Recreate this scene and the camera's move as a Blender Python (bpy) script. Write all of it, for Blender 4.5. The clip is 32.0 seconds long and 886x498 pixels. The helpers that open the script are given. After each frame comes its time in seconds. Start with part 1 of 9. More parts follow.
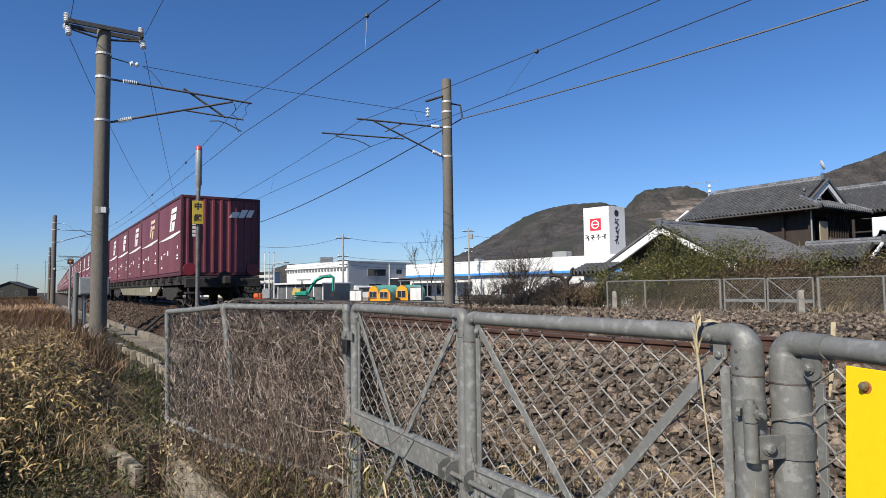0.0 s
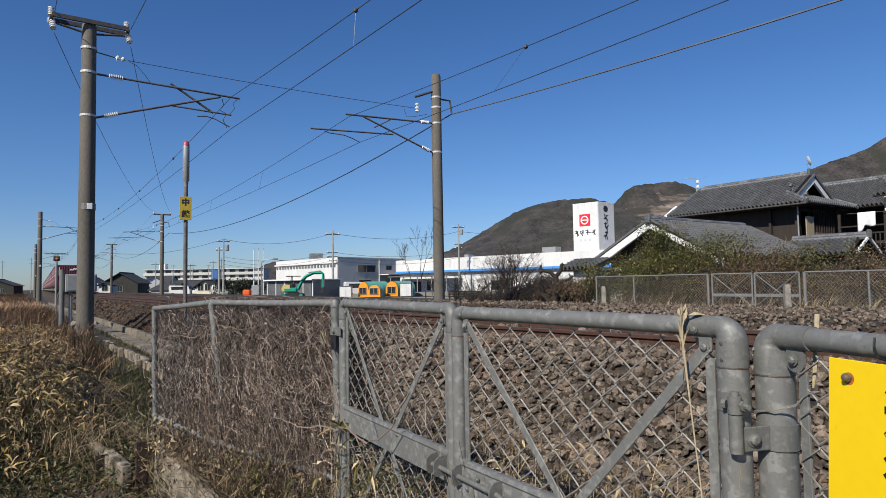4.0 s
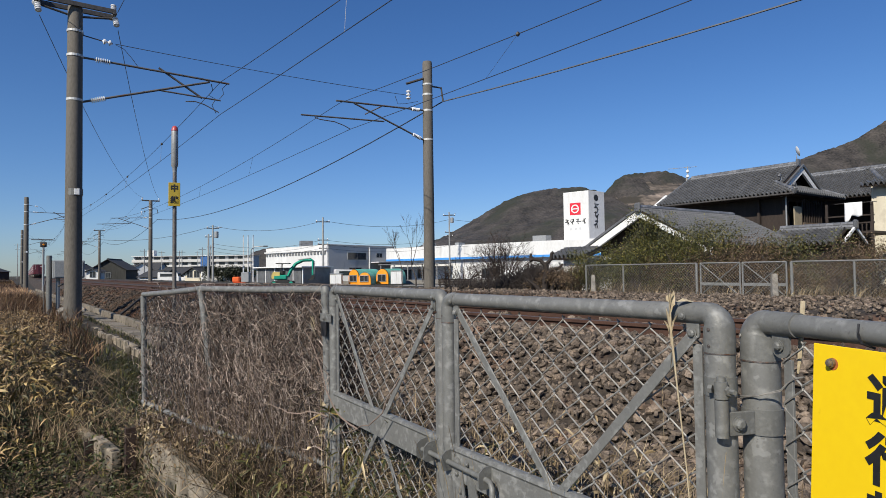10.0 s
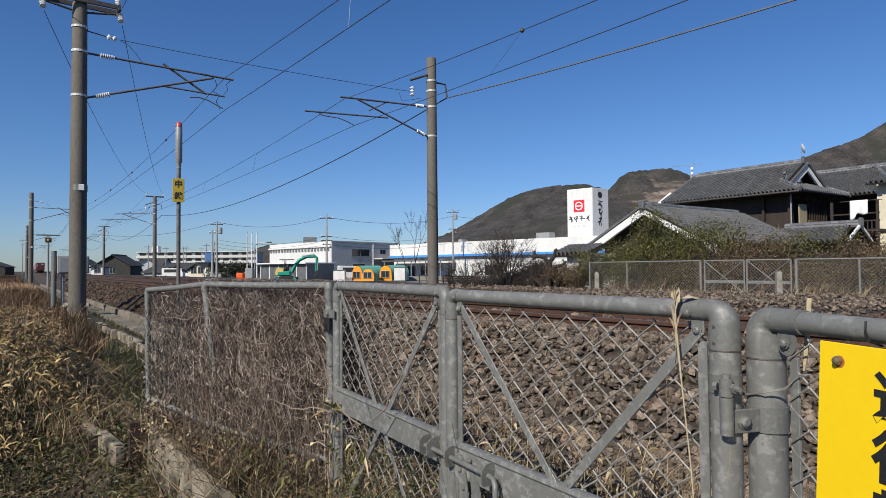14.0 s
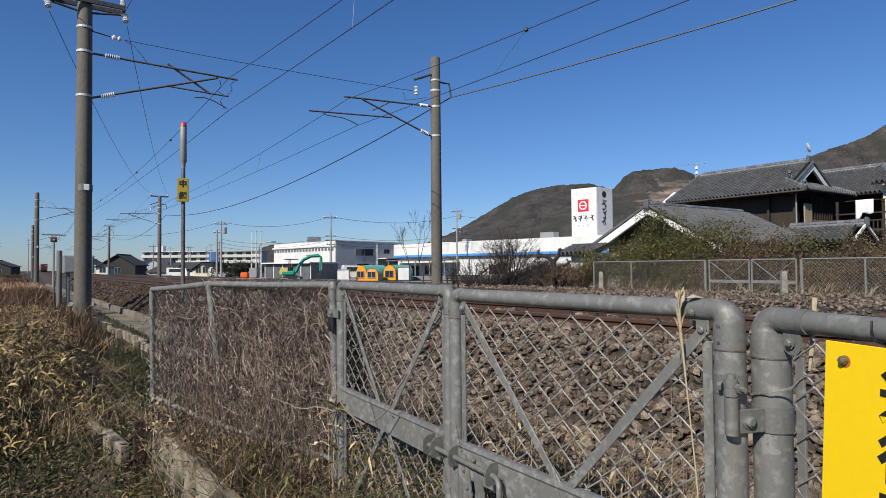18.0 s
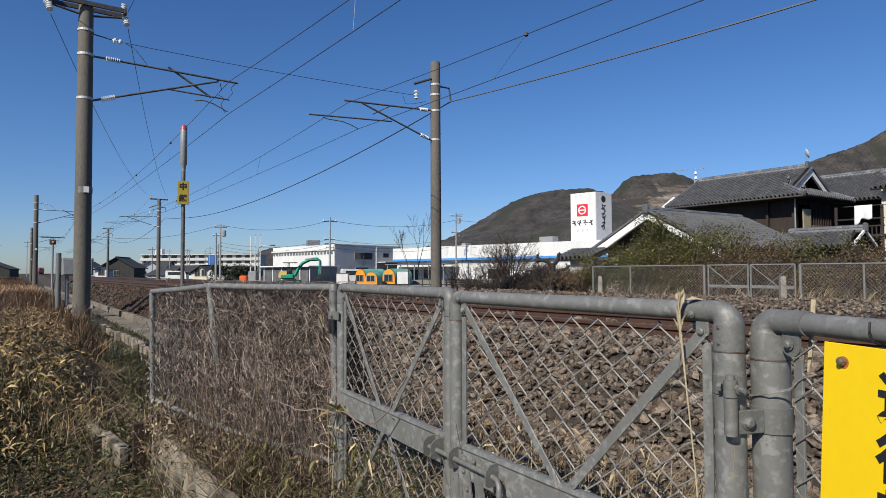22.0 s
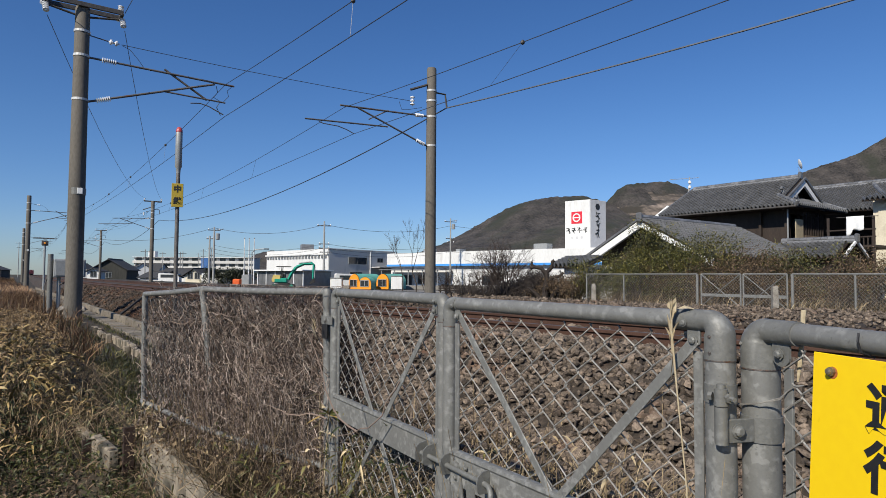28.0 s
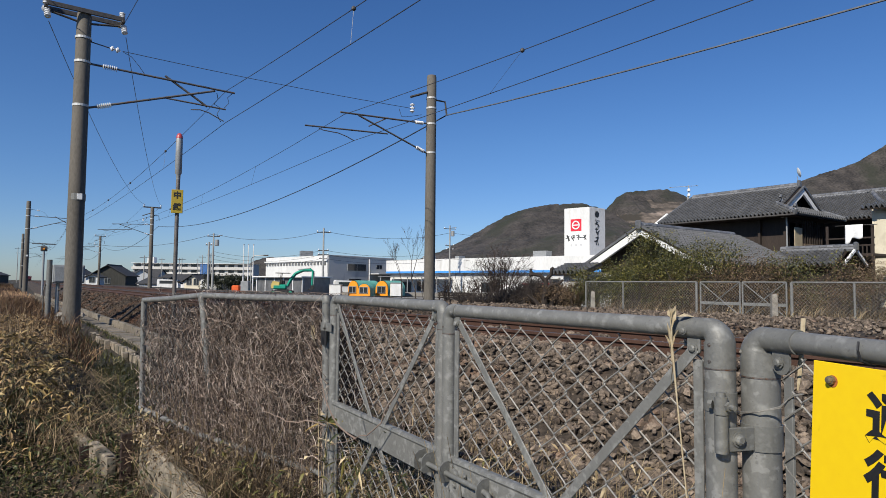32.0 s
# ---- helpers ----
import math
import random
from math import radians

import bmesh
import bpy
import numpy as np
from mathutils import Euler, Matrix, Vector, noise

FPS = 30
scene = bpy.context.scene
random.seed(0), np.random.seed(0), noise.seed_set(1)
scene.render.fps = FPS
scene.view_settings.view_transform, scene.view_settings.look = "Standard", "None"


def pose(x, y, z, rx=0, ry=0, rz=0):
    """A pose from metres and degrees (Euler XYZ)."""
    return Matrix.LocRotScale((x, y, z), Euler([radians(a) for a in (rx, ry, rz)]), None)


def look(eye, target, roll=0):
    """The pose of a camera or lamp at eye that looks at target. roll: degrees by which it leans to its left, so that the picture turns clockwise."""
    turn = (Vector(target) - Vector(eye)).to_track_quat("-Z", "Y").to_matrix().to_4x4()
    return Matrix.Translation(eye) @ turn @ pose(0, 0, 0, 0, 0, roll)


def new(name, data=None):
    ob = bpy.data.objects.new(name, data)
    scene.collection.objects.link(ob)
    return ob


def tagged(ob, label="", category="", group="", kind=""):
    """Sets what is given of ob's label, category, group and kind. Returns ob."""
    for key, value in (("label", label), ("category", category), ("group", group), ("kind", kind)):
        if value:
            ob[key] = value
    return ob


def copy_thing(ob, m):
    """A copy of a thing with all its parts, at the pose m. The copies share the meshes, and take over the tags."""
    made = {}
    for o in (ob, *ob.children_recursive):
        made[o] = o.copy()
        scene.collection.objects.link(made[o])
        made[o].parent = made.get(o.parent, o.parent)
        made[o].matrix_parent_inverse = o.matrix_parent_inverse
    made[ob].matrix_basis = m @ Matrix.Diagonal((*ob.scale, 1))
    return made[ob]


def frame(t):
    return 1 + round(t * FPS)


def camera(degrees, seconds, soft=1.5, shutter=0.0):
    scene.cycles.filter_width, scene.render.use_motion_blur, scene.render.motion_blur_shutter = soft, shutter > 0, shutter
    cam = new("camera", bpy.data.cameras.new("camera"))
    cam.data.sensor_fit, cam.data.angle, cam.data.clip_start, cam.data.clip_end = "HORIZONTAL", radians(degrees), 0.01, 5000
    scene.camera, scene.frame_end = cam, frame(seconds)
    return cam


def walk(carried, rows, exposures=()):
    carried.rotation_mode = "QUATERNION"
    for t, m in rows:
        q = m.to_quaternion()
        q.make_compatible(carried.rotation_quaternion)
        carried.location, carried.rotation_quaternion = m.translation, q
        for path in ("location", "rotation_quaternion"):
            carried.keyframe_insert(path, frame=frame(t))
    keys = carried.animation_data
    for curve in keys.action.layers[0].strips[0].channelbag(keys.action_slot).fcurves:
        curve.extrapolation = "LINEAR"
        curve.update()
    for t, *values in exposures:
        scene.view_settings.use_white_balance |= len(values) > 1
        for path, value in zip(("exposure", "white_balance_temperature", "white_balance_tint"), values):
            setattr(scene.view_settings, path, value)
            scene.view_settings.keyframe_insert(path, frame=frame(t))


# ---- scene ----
import itertools

cam = camera(71.0, 32.0, soft=0.65)
# seconds; eye x, y, z; yaw to the left, pitch up and roll in degrees
PATH = [
    (0, -0.0071, -0.0006, 1.5085, 1.630, 3.523, -0.757),
    (0.5, -0.0040, 0.0021, 1.5077, 1.696, 3.524, -0.768),
    (1, -0.0011, 0.0011, 1.5072, 1.624, 3.519, -0.801),
    (1.5, 0.0004, -0.0007, 1.5068, 1.416, 3.482, -0.798),
    (2, 0.0006, -0.0007, 1.5063, 1.175, 3.431, -0.746),
    (2.5, 0.0010, -0.0009, 1.5059, 1.046, 3.359, -0.747),
    (3, 0.0014, -0.0004, 1.5050, 0.944, 3.307, -0.848),
    (3.5, 0.0008, 0.0022, 1.5043, 0.785, 3.230, -0.989),
    (5.5, -0.0009, 0.0052, 1.5037, 0.501, 2.837, -0.791),
    (6, -0.0003, 0.0050, 1.5022, 0.489, 2.761, -0.852),
    (6.5, -0.0011, 0.0049, 1.5002, 0.451, 2.676, -0.910),
    (7, -0.0019, 0.0051, 1.4991, 0.472, 2.466, -0.877),
    (7.5, -0.0011, 0.0034, 1.4995, 0.465, 2.297, -0.819),
    (8, 0.0005, 0.0002, 1.5004, 0.388, 2.236, -0.796),
    (8.5, 0.0009, -0.0012, 1.5006, 0.169, 2.203, -0.804),
    (9, 0.0003, -0.0004, 1.5002, -0.000, 2.135, -0.829),
    (9.5, -0.0003, 0.0005, 1.4997, -0.070, 2.074, -0.799),
    (10, -0.0006, 0.0018, 1.4995, -0.145, 2.017, -0.706),
    (10.5, -0.0011, 0.0039, 1.4992, -0.172, 1.962, -0.639),
    (11, -0.0020, 0.0052, 1.4986, -0.224, 1.904, -0.652),
    (11.5, -0.0019, 0.0068, 1.4980, -0.234, 1.859, -0.708),
    (12, -0.0015, 0.0074, 1.4978, -0.145, 1.807, -0.743),
    (12.5, -0.0023, 0.0060, 1.4979, -0.085, 1.770, -0.682),
    (13, -0.0026, 0.0059, 1.4980, 0.013, 1.751, -0.536),
    (13.5, -0.0018, 0.0070, 1.4976, 0.113, 1.728, -0.458),
    (14, -0.0015, 0.0070, 1.4974, 0.177, 1.722, -0.507),
    (14.5, -0.0018, 0.0062, 1.4982, 0.194, 1.690, -0.581),
    (16.5, -0.0006, 0.0101, 1.4975, 0.378, 1.665, -0.330),
    (17, -0.0009, 0.0102, 1.4970, 0.442, 1.665, -0.437),
    (17.5, -0.0009, 0.0095, 1.4969, 0.503, 1.666, -0.480),
    (18, -0.0006, 0.0092, 1.4968, 0.543, 1.688, -0.505),
    (18.5, -0.0004, 0.0088, 1.4967, 0.586, 1.705, -0.498),
    (19, -0.0011, 0.0096, 1.4958, 0.606, 1.728, -0.453),
    (19.5, -0.0049, 0.0122, 1.4934, 0.610, 1.724, -0.374),
    (20, -0.0093, 0.0133, 1.4912, 0.642, 1.699, -0.320),
    (20.5, -0.0101, 0.0115, 1.4906, 0.705, 1.682, -0.390),
    (21, -0.0092, 0.0069, 1.4903, 0.493, 1.753, -0.458),
    (21.5, -0.0088, 0.0014, 1.4901, 0.456, 1.908, -0.385),
    (22, -0.0070, -0.0018, 1.4905, 0.459, 2.064, -0.281),
    (22.5, -0.0048, -0.0015, 1.4906, 0.484, 2.221, -0.289),
    (23, -0.0049, -0.0000, 1.4897, 0.481, 2.285, -0.315),
    (23.5, -0.0063, 0.0004, 1.4892, 0.444, 2.341, -0.320),
    (24, -0.0068, 0.0004, 1.4892, 0.441, 2.362, -0.267),
    (24.5, -0.0065, 0.0001, 1.4891, 0.339, 2.358, -0.148),
    (25, -0.0056, 0.0001, 1.4890, 0.250, 2.337, -0.151),
    (25.5, -0.0040, 0.0014, 1.4882, 0.165, 2.331, -0.200),
    (27.5, -0.0062, -0.0075, 1.4910, -0.004, 2.385, 0.382),
    (28, -0.0073, -0.0086, 1.4920, -0.068, 2.593, 0.383),
    (28.5, -0.0084, -0.0090, 1.4918, -0.087, 2.760, 0.450),
    (29, -0.0085, -0.0083, 1.4913, -0.076, 2.911, 0.538),
    (29.5, -0.0084, -0.0090, 1.4912, -0.099, 3.021, 0.547),
    (30, -0.0084, -0.0104, 1.4915, -0.106, 3.061, 0.536),
    (30.5, -0.0083, -0.0097, 1.4917, -0.112, 3.113, 0.590),
    (31, -0.0084, -0.0081, 1.4917, -0.127, 3.155, 0.631),
    (31.5, -0.0088, -0.0079, 1.4917, -0.121, 3.196, 0.603),
    (32, -0.0091, -0.0099, 1.4923, -0.127, 3.237, 0.580),
]


def aim(x, y, z, yaw, pitch, roll):
    a, b = radians(yaw), radians(pitch)
    way = (-math.sin(a) * math.cos(b), math.cos(a) * math.cos(b), math.sin(b))
    return look((x, y, z), (x + way[0], y + way[1], z + way[2]), roll)


walk(cam, [(row[0], aim(*row[1:])) for row in PATH], exposures=[(0.0, 0.38), (0.5, 0.31), (1.1, 0.15), (32.0, 0.15)])

# ---- daylight: clear winter noon, sun behind the camera and to its left ----
SUN_FROM, SUN_UP = 214.0, 38.0   # degrees clockwise from +y, degrees above the horizon
world = bpy.data.worlds.new("sky")
scene.world = world
world.use_nodes = True
wn = world.node_tree
sky = wn.nodes.new("ShaderNodeTexSky")
sky.sky_type, sky.sun_disc = "NISHITA", False
sky.sun_elevation, sky.sun_rotation = radians(SUN_UP), radians(SUN_FROM)
sky.air_density, sky.dust_density, sky.ozone_density, sky.altitude = 1.0, 0.2, 2.6, 0.0
wn.nodes["Background"].inputs[1].default_value = 0.0805
clear = wn.nodes.new("ShaderNodeHueSaturation")
clear.inputs["Saturation"].default_value = 1.2
wn.links.new(sky.outputs[0], clear.inputs["Color"])
tint = wn.nodes.new("ShaderNodeMixRGB")
tint.blend_type, tint.inputs[0].default_value = "MULTIPLY", 1.0
# bluish haze towards the horizon
where, axes, rise, hue = (wn.nodes.new(k) for k in ("ShaderNodeTexCoord", "ShaderNodeSeparateXYZ", "ShaderNodeMapRange", "ShaderNodeMixRGB"))
wn.links.new(where.outputs["Generated"], axes.inputs[0])
wn.links.new(axes.outputs[2], rise.inputs[0])
rise.inputs[1].default_value, rise.inputs[2].default_value = 0.0, 0.22
hue.inputs[1].default_value, hue.inputs[2].default_value = (0.62, 0.775, 1.16, 1), (0.76, 0.89, 1.15, 1)
wn.links.new(rise.outputs[0], hue.inputs[0])
wn.links.new(hue.outputs[0], tint.inputs[2])
wn.links.new(clear.outputs[0], tint.inputs[1])
wn.links.new(tint.outputs[0], wn.nodes["Background"].inputs[0])
sun_data = bpy.data.lights.new("sun", "SUN")
sun_data.energy, sun_data.angle, sun_data.color = 5.0, radians(0.53), (1.0, 0.935, 0.825)
sun = new("sun", sun_data)
a, b = radians(SUN_FROM), radians(SUN_UP)
sun.matrix_world = look((math.sin(a) * math.cos(b) * 60, math.cos(a) * math.cos(b) * 60, math.sin(b) * 60), (0, 0, 0))


# ---- materials ----
def mat(name, dark, light, scale=6.0, rough=0.7, metal=0.0, bump=0.2, fine=8.0, island=0.0, each=0.0, spots=None, spot_scale=3.0, spot_amount=0.35, space="Object", stretch=(1, 1, 1), both=False):
    """Two-scale noise between two colours, relief, stains, and a change from piece to piece."""
    m = bpy.data.materials.new(name)
    m.use_nodes = True
    t = m.node_tree
    n, l = t.nodes, t.links
    bsdf = n["Principled BSDF"]
    tc = n.new("ShaderNodeTexCoord")
    mp = n.new("ShaderNodeMapping")
    mp.inputs["Scale"].default_value = stretch
    l.new(tc.outputs[space], mp.inputs[0])
    big, small = n.new("ShaderNodeTexNoise"), n.new("ShaderNodeTexNoise")
    big.inputs["Scale"].default_value, big.inputs["Detail"].default_value = scale, 4.0
    small.inputs["Scale"].default_value, small.inputs["Detail"].default_value = scale * fine, 5.0
    l.new(mp.outputs[0], big.inputs[0])
    l.new(mp.outputs[0], small.inputs[0])
    add = n.new("ShaderNodeMath")
    add.operation = "ADD"
    half = n.new("ShaderNodeMath")
    half.operation = "MULTIPLY"
    half.inputs[1].default_value = 0.5
    l.new(big.outputs[0], add.inputs[0])
    l.new(small.outputs[0], add.inputs[1])
    l.new(add.outputs[0], half.inputs[0])
    ramp = n.new("ShaderNodeValToRGB")
    ramp.color_ramp.elements[0].position, ramp.color_ramp.elements[1].position = 0.34, 0.66
    ramp.color_ramp.elements[0].color, ramp.color_ramp.elements[1].color = (*dark, 1), (*light, 1)
    l.new(half.outputs[0], ramp.inputs[0])
    out = ramp.outputs[0]
    if spots:
        sp = n.new("ShaderNodeTexNoise")
        sp.inputs["Scale"].default_value, sp.inputs["Detail"].default_value = spot_scale, 7.0
        l.new(mp.outputs[0], sp.inputs[0])
        sr = n.new("ShaderNodeValToRGB")
        sr.color_ramp.elements[0].position, sr.color_ramp.elements[1].position = 1 - spot_amount - 0.1, 1 - spot_amount + 0.08
        l.new(sp.outputs[0], sr.inputs[0])
        mx = n.new("ShaderNodeMixRGB")
        l.new(sr.outputs[0], mx.inputs[0])
        l.new(out, mx.inputs[1])
        mx.inputs[2].default_value = (*spots, 1)
        out = mx.outputs[0]
    if island or each:
        geo = n.new("ShaderNodeNewGeometry") if island else n.new("ShaderNodeObjectInfo")
        mr = n.new("ShaderNodeMapRange")
        mr.inputs[3].default_value, mr.inputs[4].default_value = 1 - (island or each), 1 + (island or each)
        l.new(geo.outputs["Random Per Island" if island else "Random"], mr.inputs[0])
        hs = n.new("ShaderNodeHueSaturation")
        l.new(mr.outputs[0], hs.inputs["Value"])
        l.new(out, hs.inputs["Color"])
        out = hs.outputs[0]
    l.new(out, bsdf.inputs["Base Color"])
    bsdf.inputs["Roughness"].default_value, bsdf.inputs["Metallic"].default_value = rough, metal
    if bump:
        bp = n.new("ShaderNodeBump")
        bp.inputs["Strength"].default_value, bp.inputs["Distance"].default_value = bump, 0.02
        l.new(half.outputs[0], bp.inputs["Height"])
        l.new(bp.outputs[0], bsdf.inputs["Normal"])
    return m


def leafy(name, dark, light, third, rough=0.55):
    """Foliage: colour from leaf to leaf among three, thin enough to glow a little against the sun."""
    m = bpy.data.materials.new(name)
    m.use_nodes = True
    n, l = m.node_tree.nodes, m.node_tree.links
    bsdf = n["Principled BSDF"]
    geo = n.new("ShaderNodeNewGeometry")
    ramp = n.new("ShaderNodeValToRGB")
    ramp.color_ramp.elements[0].color, ramp.color_ramp.elements[1].color = (*dark, 1), (*third, 1)
    mid = ramp.color_ramp.elements.new(0.55)
    mid.color = (*light, 1)
    l.new(geo.outputs["Random Per Island"], ramp.inputs[0])
    tc = n.new("ShaderNodeTexCoord")
    nz = n.new("ShaderNodeTexNoise")
    nz.inputs["Scale"].default_value = 1.3
    l.new(tc.outputs["Object"], nz.inputs[0])
    mr = n.new("ShaderNodeMapRange")
    mr.inputs[1].default_value, mr.inputs[2].default_value = 0.3, 0.7
    mr.inputs[3].default_value, mr.inputs[4].default_value = 0.65, 1.25
    l.new(nz.outputs[0], mr.inputs[0])
    hs = n.new("ShaderNodeHueSaturation")
    l.new(mr.outputs[0], hs.inputs["Value"])
    l.new(ramp.outputs[0], hs.inputs["Color"])
    l.new(hs.outputs[0], bsdf.inputs["Base Color"])
    bsdf.inputs["Roughness"].default_value = rough
    return m


GALV = mat("galvanised_steel", (0.1478, 0.1478, 0.1381), (0.1802, 0.1802, 0.1685), 14, 0.52, 0.15, 0.06, 14, spots=(0.2592, 0.2592, 0.243), spot_scale=38, spot_amount=0.375)
GALV_DULL = mat("dull_galvanised_steel", (0.1302, 0.1309, 0.122), (0.16, 0.1607, 0.1488), 16, 0.56, 0.15, 0.1, 8, spots=(0.2232, 0.2247, 0.212), spot_scale=38, spot_amount=0.35)
WIRE = mat("zinc_wire", (0.15, 0.142, 0.13), (0.36, 0.345, 0.31), 9, 0.55, 0.25, 0.05, 6, spots=(0.16, 0.10, 0.07), spot_scale=5, spot_amount=0.3)
DULL_WIRE = mat("weathered_zinc_wire", (0.05, 0.048, 0.044), (0.13, 0.125, 0.115), 9, 0.55, 0.2, 0.05, 6)
BOLT = mat("bolt_steel", (0.10, 0.09, 0.085), (0.2, 0.17, 0.15), 60, 0.5, 0.6, 0.2, 5, spots=(0.16, 0.07, 0.035), spot_scale=90, spot_amount=0.4)
YELLOW = mat("yellow_enamel", (0.801, 0.5265, 0), (0.837, 0.5715, 0), 4, 0.6, 0, 0.01, 12, spots=(0.594, 0.378, 0), spot_scale=40, spot_amount=0.22)
BLACK = mat("black_paint", (0.008, 0.008, 0.008), (0.02, 0.02, 0.02), 30, 0.5, 0, 0.02, 5)
POLE = mat("pole_concrete", (0.085, 0.076, 0.062), (0.15, 0.134, 0.112), 1.2, 0.85, 0, 0.15, 22, spots=(0.10, 0.09, 0.08), spot_scale=2.5, spot_amount=0.3, stretch=(1, 1, 0.35))
BOARD = mat("stained_retaining_concrete", (0.1558, 0.1271, 0.09184), (0.3444, 0.2952, 0.2214), 5, 0.92, 0, 0.5, 9, spots=(0.0451, 0.041, 0.02788), spot_scale=4, spot_amount=0.45)
CONCRETE = mat("old_concrete", (0.17, 0.153, 0.1275), (0.34, 0.3145, 0.272), 3, 0.9, 0, 0.35, 14, spots=(0.1105, 0.0935, 0.07225), spot_scale=5, spot_amount=0.4)
STEEL_DARK = mat("weathered_bracket_steel", (0.045, 0.042, 0.04), (0.12, 0.11, 0.1), 20, 0.6, 0.4, 0.1, 6)
STEEL_PIPE = mat("catenary_pipe_steel", (0.07, 0.065, 0.06), (0.2, 0.18, 0.16), 6, 0.55, 0.4, 0.1, 8, spots=(0.14, 0.07, 0.04), spot_scale=4, spot_amount=0.35)
PORCELAIN = mat("white_porcelain", (0.62, 0.63, 0.64), (0.82, 0.82, 0.82), 12, 0.2, 0, 0.0, 4)
CABLE = mat("grey_feeder_cable", (0.10, 0.104, 0.11), (0.2, 0.205, 0.21), 3, 0.5, 0.3, 0)
COPPER = mat("overhead_wire", (0.035, 0.037, 0.04), (0.085, 0.088, 0.09), 3, 0.45, 0.4, 0)
RAIL = mat("rusty_rail", (0.03952, 0.01686, 0.009486), (0.08959, 0.04321, 0.02635), 5, 0.75, 0.2, 0.2, 14)
RAIL_TOP = mat("worn_rail_head", (0.091, 0.0665, 0.0525), (0.168, 0.133, 0.112), 8, 0.5, 0.6, 0.02, 6)
SLEEPER = mat("sleeper_concrete", (0.16, 0.13, 0.10), (0.30, 0.25, 0.2), 4, 0.9, 0, 0.3, 9, each=0.2)
STONE = mat("ballast_stone", (0.02788, 0.0205, 0.01476), (0.2337, 0.1804, 0.1337), 9, 0.9, 0, 0.7, 6, island=0.56, spots=(0.1394, 0.082, 0.05248), spot_scale=2.2, spot_amount=0.32)
STONE_RUST = mat("rust_dusted_stone", (0.02167, 0.0153, 0.0102), (0.09563, 0.06885, 0.04717), 9, 0.9, 0, 0.6, 6, island=0.6, spots=(0.08288, 0.04144, 0.02231), spot_scale=1.2, spot_amount=0.42)
TROUGH = mat("weathered_trough_lid", (0.1185, 0.09758, 0.0697), (0.2509, 0.2161, 0.1708), 4, 0.92, 0, 0.4, 10, each=0.25, spots=(0.06273, 0.05924, 0.03485), spot_scale=5, spot_amount=0.42)
# bed near black: the shade between its stones is put into the colour
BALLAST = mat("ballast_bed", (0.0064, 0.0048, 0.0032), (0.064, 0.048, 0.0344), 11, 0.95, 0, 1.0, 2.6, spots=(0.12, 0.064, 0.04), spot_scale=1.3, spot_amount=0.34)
# soil colour also lowered, for the shade under weeds and leaves
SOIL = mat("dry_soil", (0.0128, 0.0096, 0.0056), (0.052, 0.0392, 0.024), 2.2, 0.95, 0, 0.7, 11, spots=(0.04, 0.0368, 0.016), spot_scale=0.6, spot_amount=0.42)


def spangled(m, scale=60.0, amount=0.10, scuff=(0.33, 0.33, 0.315), scuff_scale=22.0, scuff_edge=0.60):
    """Zinc crystals, pale scuffs with a hard edge and small dark pits over a metal's colour."""
    n, l = m.node_tree.nodes, m.node_tree.links
    bsdf = n["Principled BSDF"]
    old = bsdf.inputs["Base Color"].links[0].from_socket
    tc = n.new("ShaderNodeTexCoord")
    cells = n.new("ShaderNodeTexVoronoi")
    cells.inputs["Scale"].default_value = scale
    l.new(tc.outputs["Object"], cells.inputs["Vector"])
    grey = n.new("ShaderNodeSeparateColor")
    l.new(cells.outputs["Color"], grey.inputs[0])
    mr = n.new("ShaderNodeMapRange")
    mr.inputs[3].default_value, mr.inputs[4].default_value = 1 - amount, 1 + amount
    l.new(grey.outputs[0], mr.inputs[0])
    hs = n.new("ShaderNodeHueSaturation")
    l.new(mr.outputs[0], hs.inputs["Value"])
    l.new(old, hs.inputs["Color"])
    out = hs.outputs[0]
    for sc, lo, width, colour in ((scuff_scale, scuff_edge, 0.035, scuff), (scuff_scale * 4.2, 0.655, 0.03, (0.085, 0.083, 0.076))):
        nz, rp, mx = n.new("ShaderNodeTexNoise"), n.new("ShaderNodeMapRange"), n.new("ShaderNodeMixRGB")
        nz.inputs["Scale"].default_value, nz.inputs["Detail"].default_value, nz.inputs["Roughness"].default_value = sc, 3.0, 0.6
        l.new(tc.outputs["Object"], nz.inputs["Vector"])
        rp.inputs[1].default_value, rp.inputs[2].default_value, rp.inputs[4].default_value = lo, lo + width, 0.42
        l.new(nz.outputs[0], rp.inputs[0])
        l.new(rp.outputs[0], mx.inputs[0])
        l.new(out, mx.inputs[1])
        mx.inputs[2].default_value = (*colour, 1)
        out = mx.outputs[0]
    l.new(out, bsdf.inputs["Base Color"])


spangled(GALV, 60.0, 0.05)
spangled(GALV_DULL, 70.0, 0.06, (0.235, 0.236, 0.225), 26.0, 0.66)
STEEL_WIRE = mat("dark_annealed_wire", (0.02, 0.02, 0.022), (0.05, 0.05, 0.052), 40, 0.5, 0.5, 0.05, 6)
BRASS = mat("dull_bolt_head", (0.16, 0.13, 0.09), (0.30, 0.25, 0.18), 120, 0.45, 0.6, 0.1, 5, spots=(0.2, 0.08, 0.03), spot_scale=150, spot_amount=0.35)

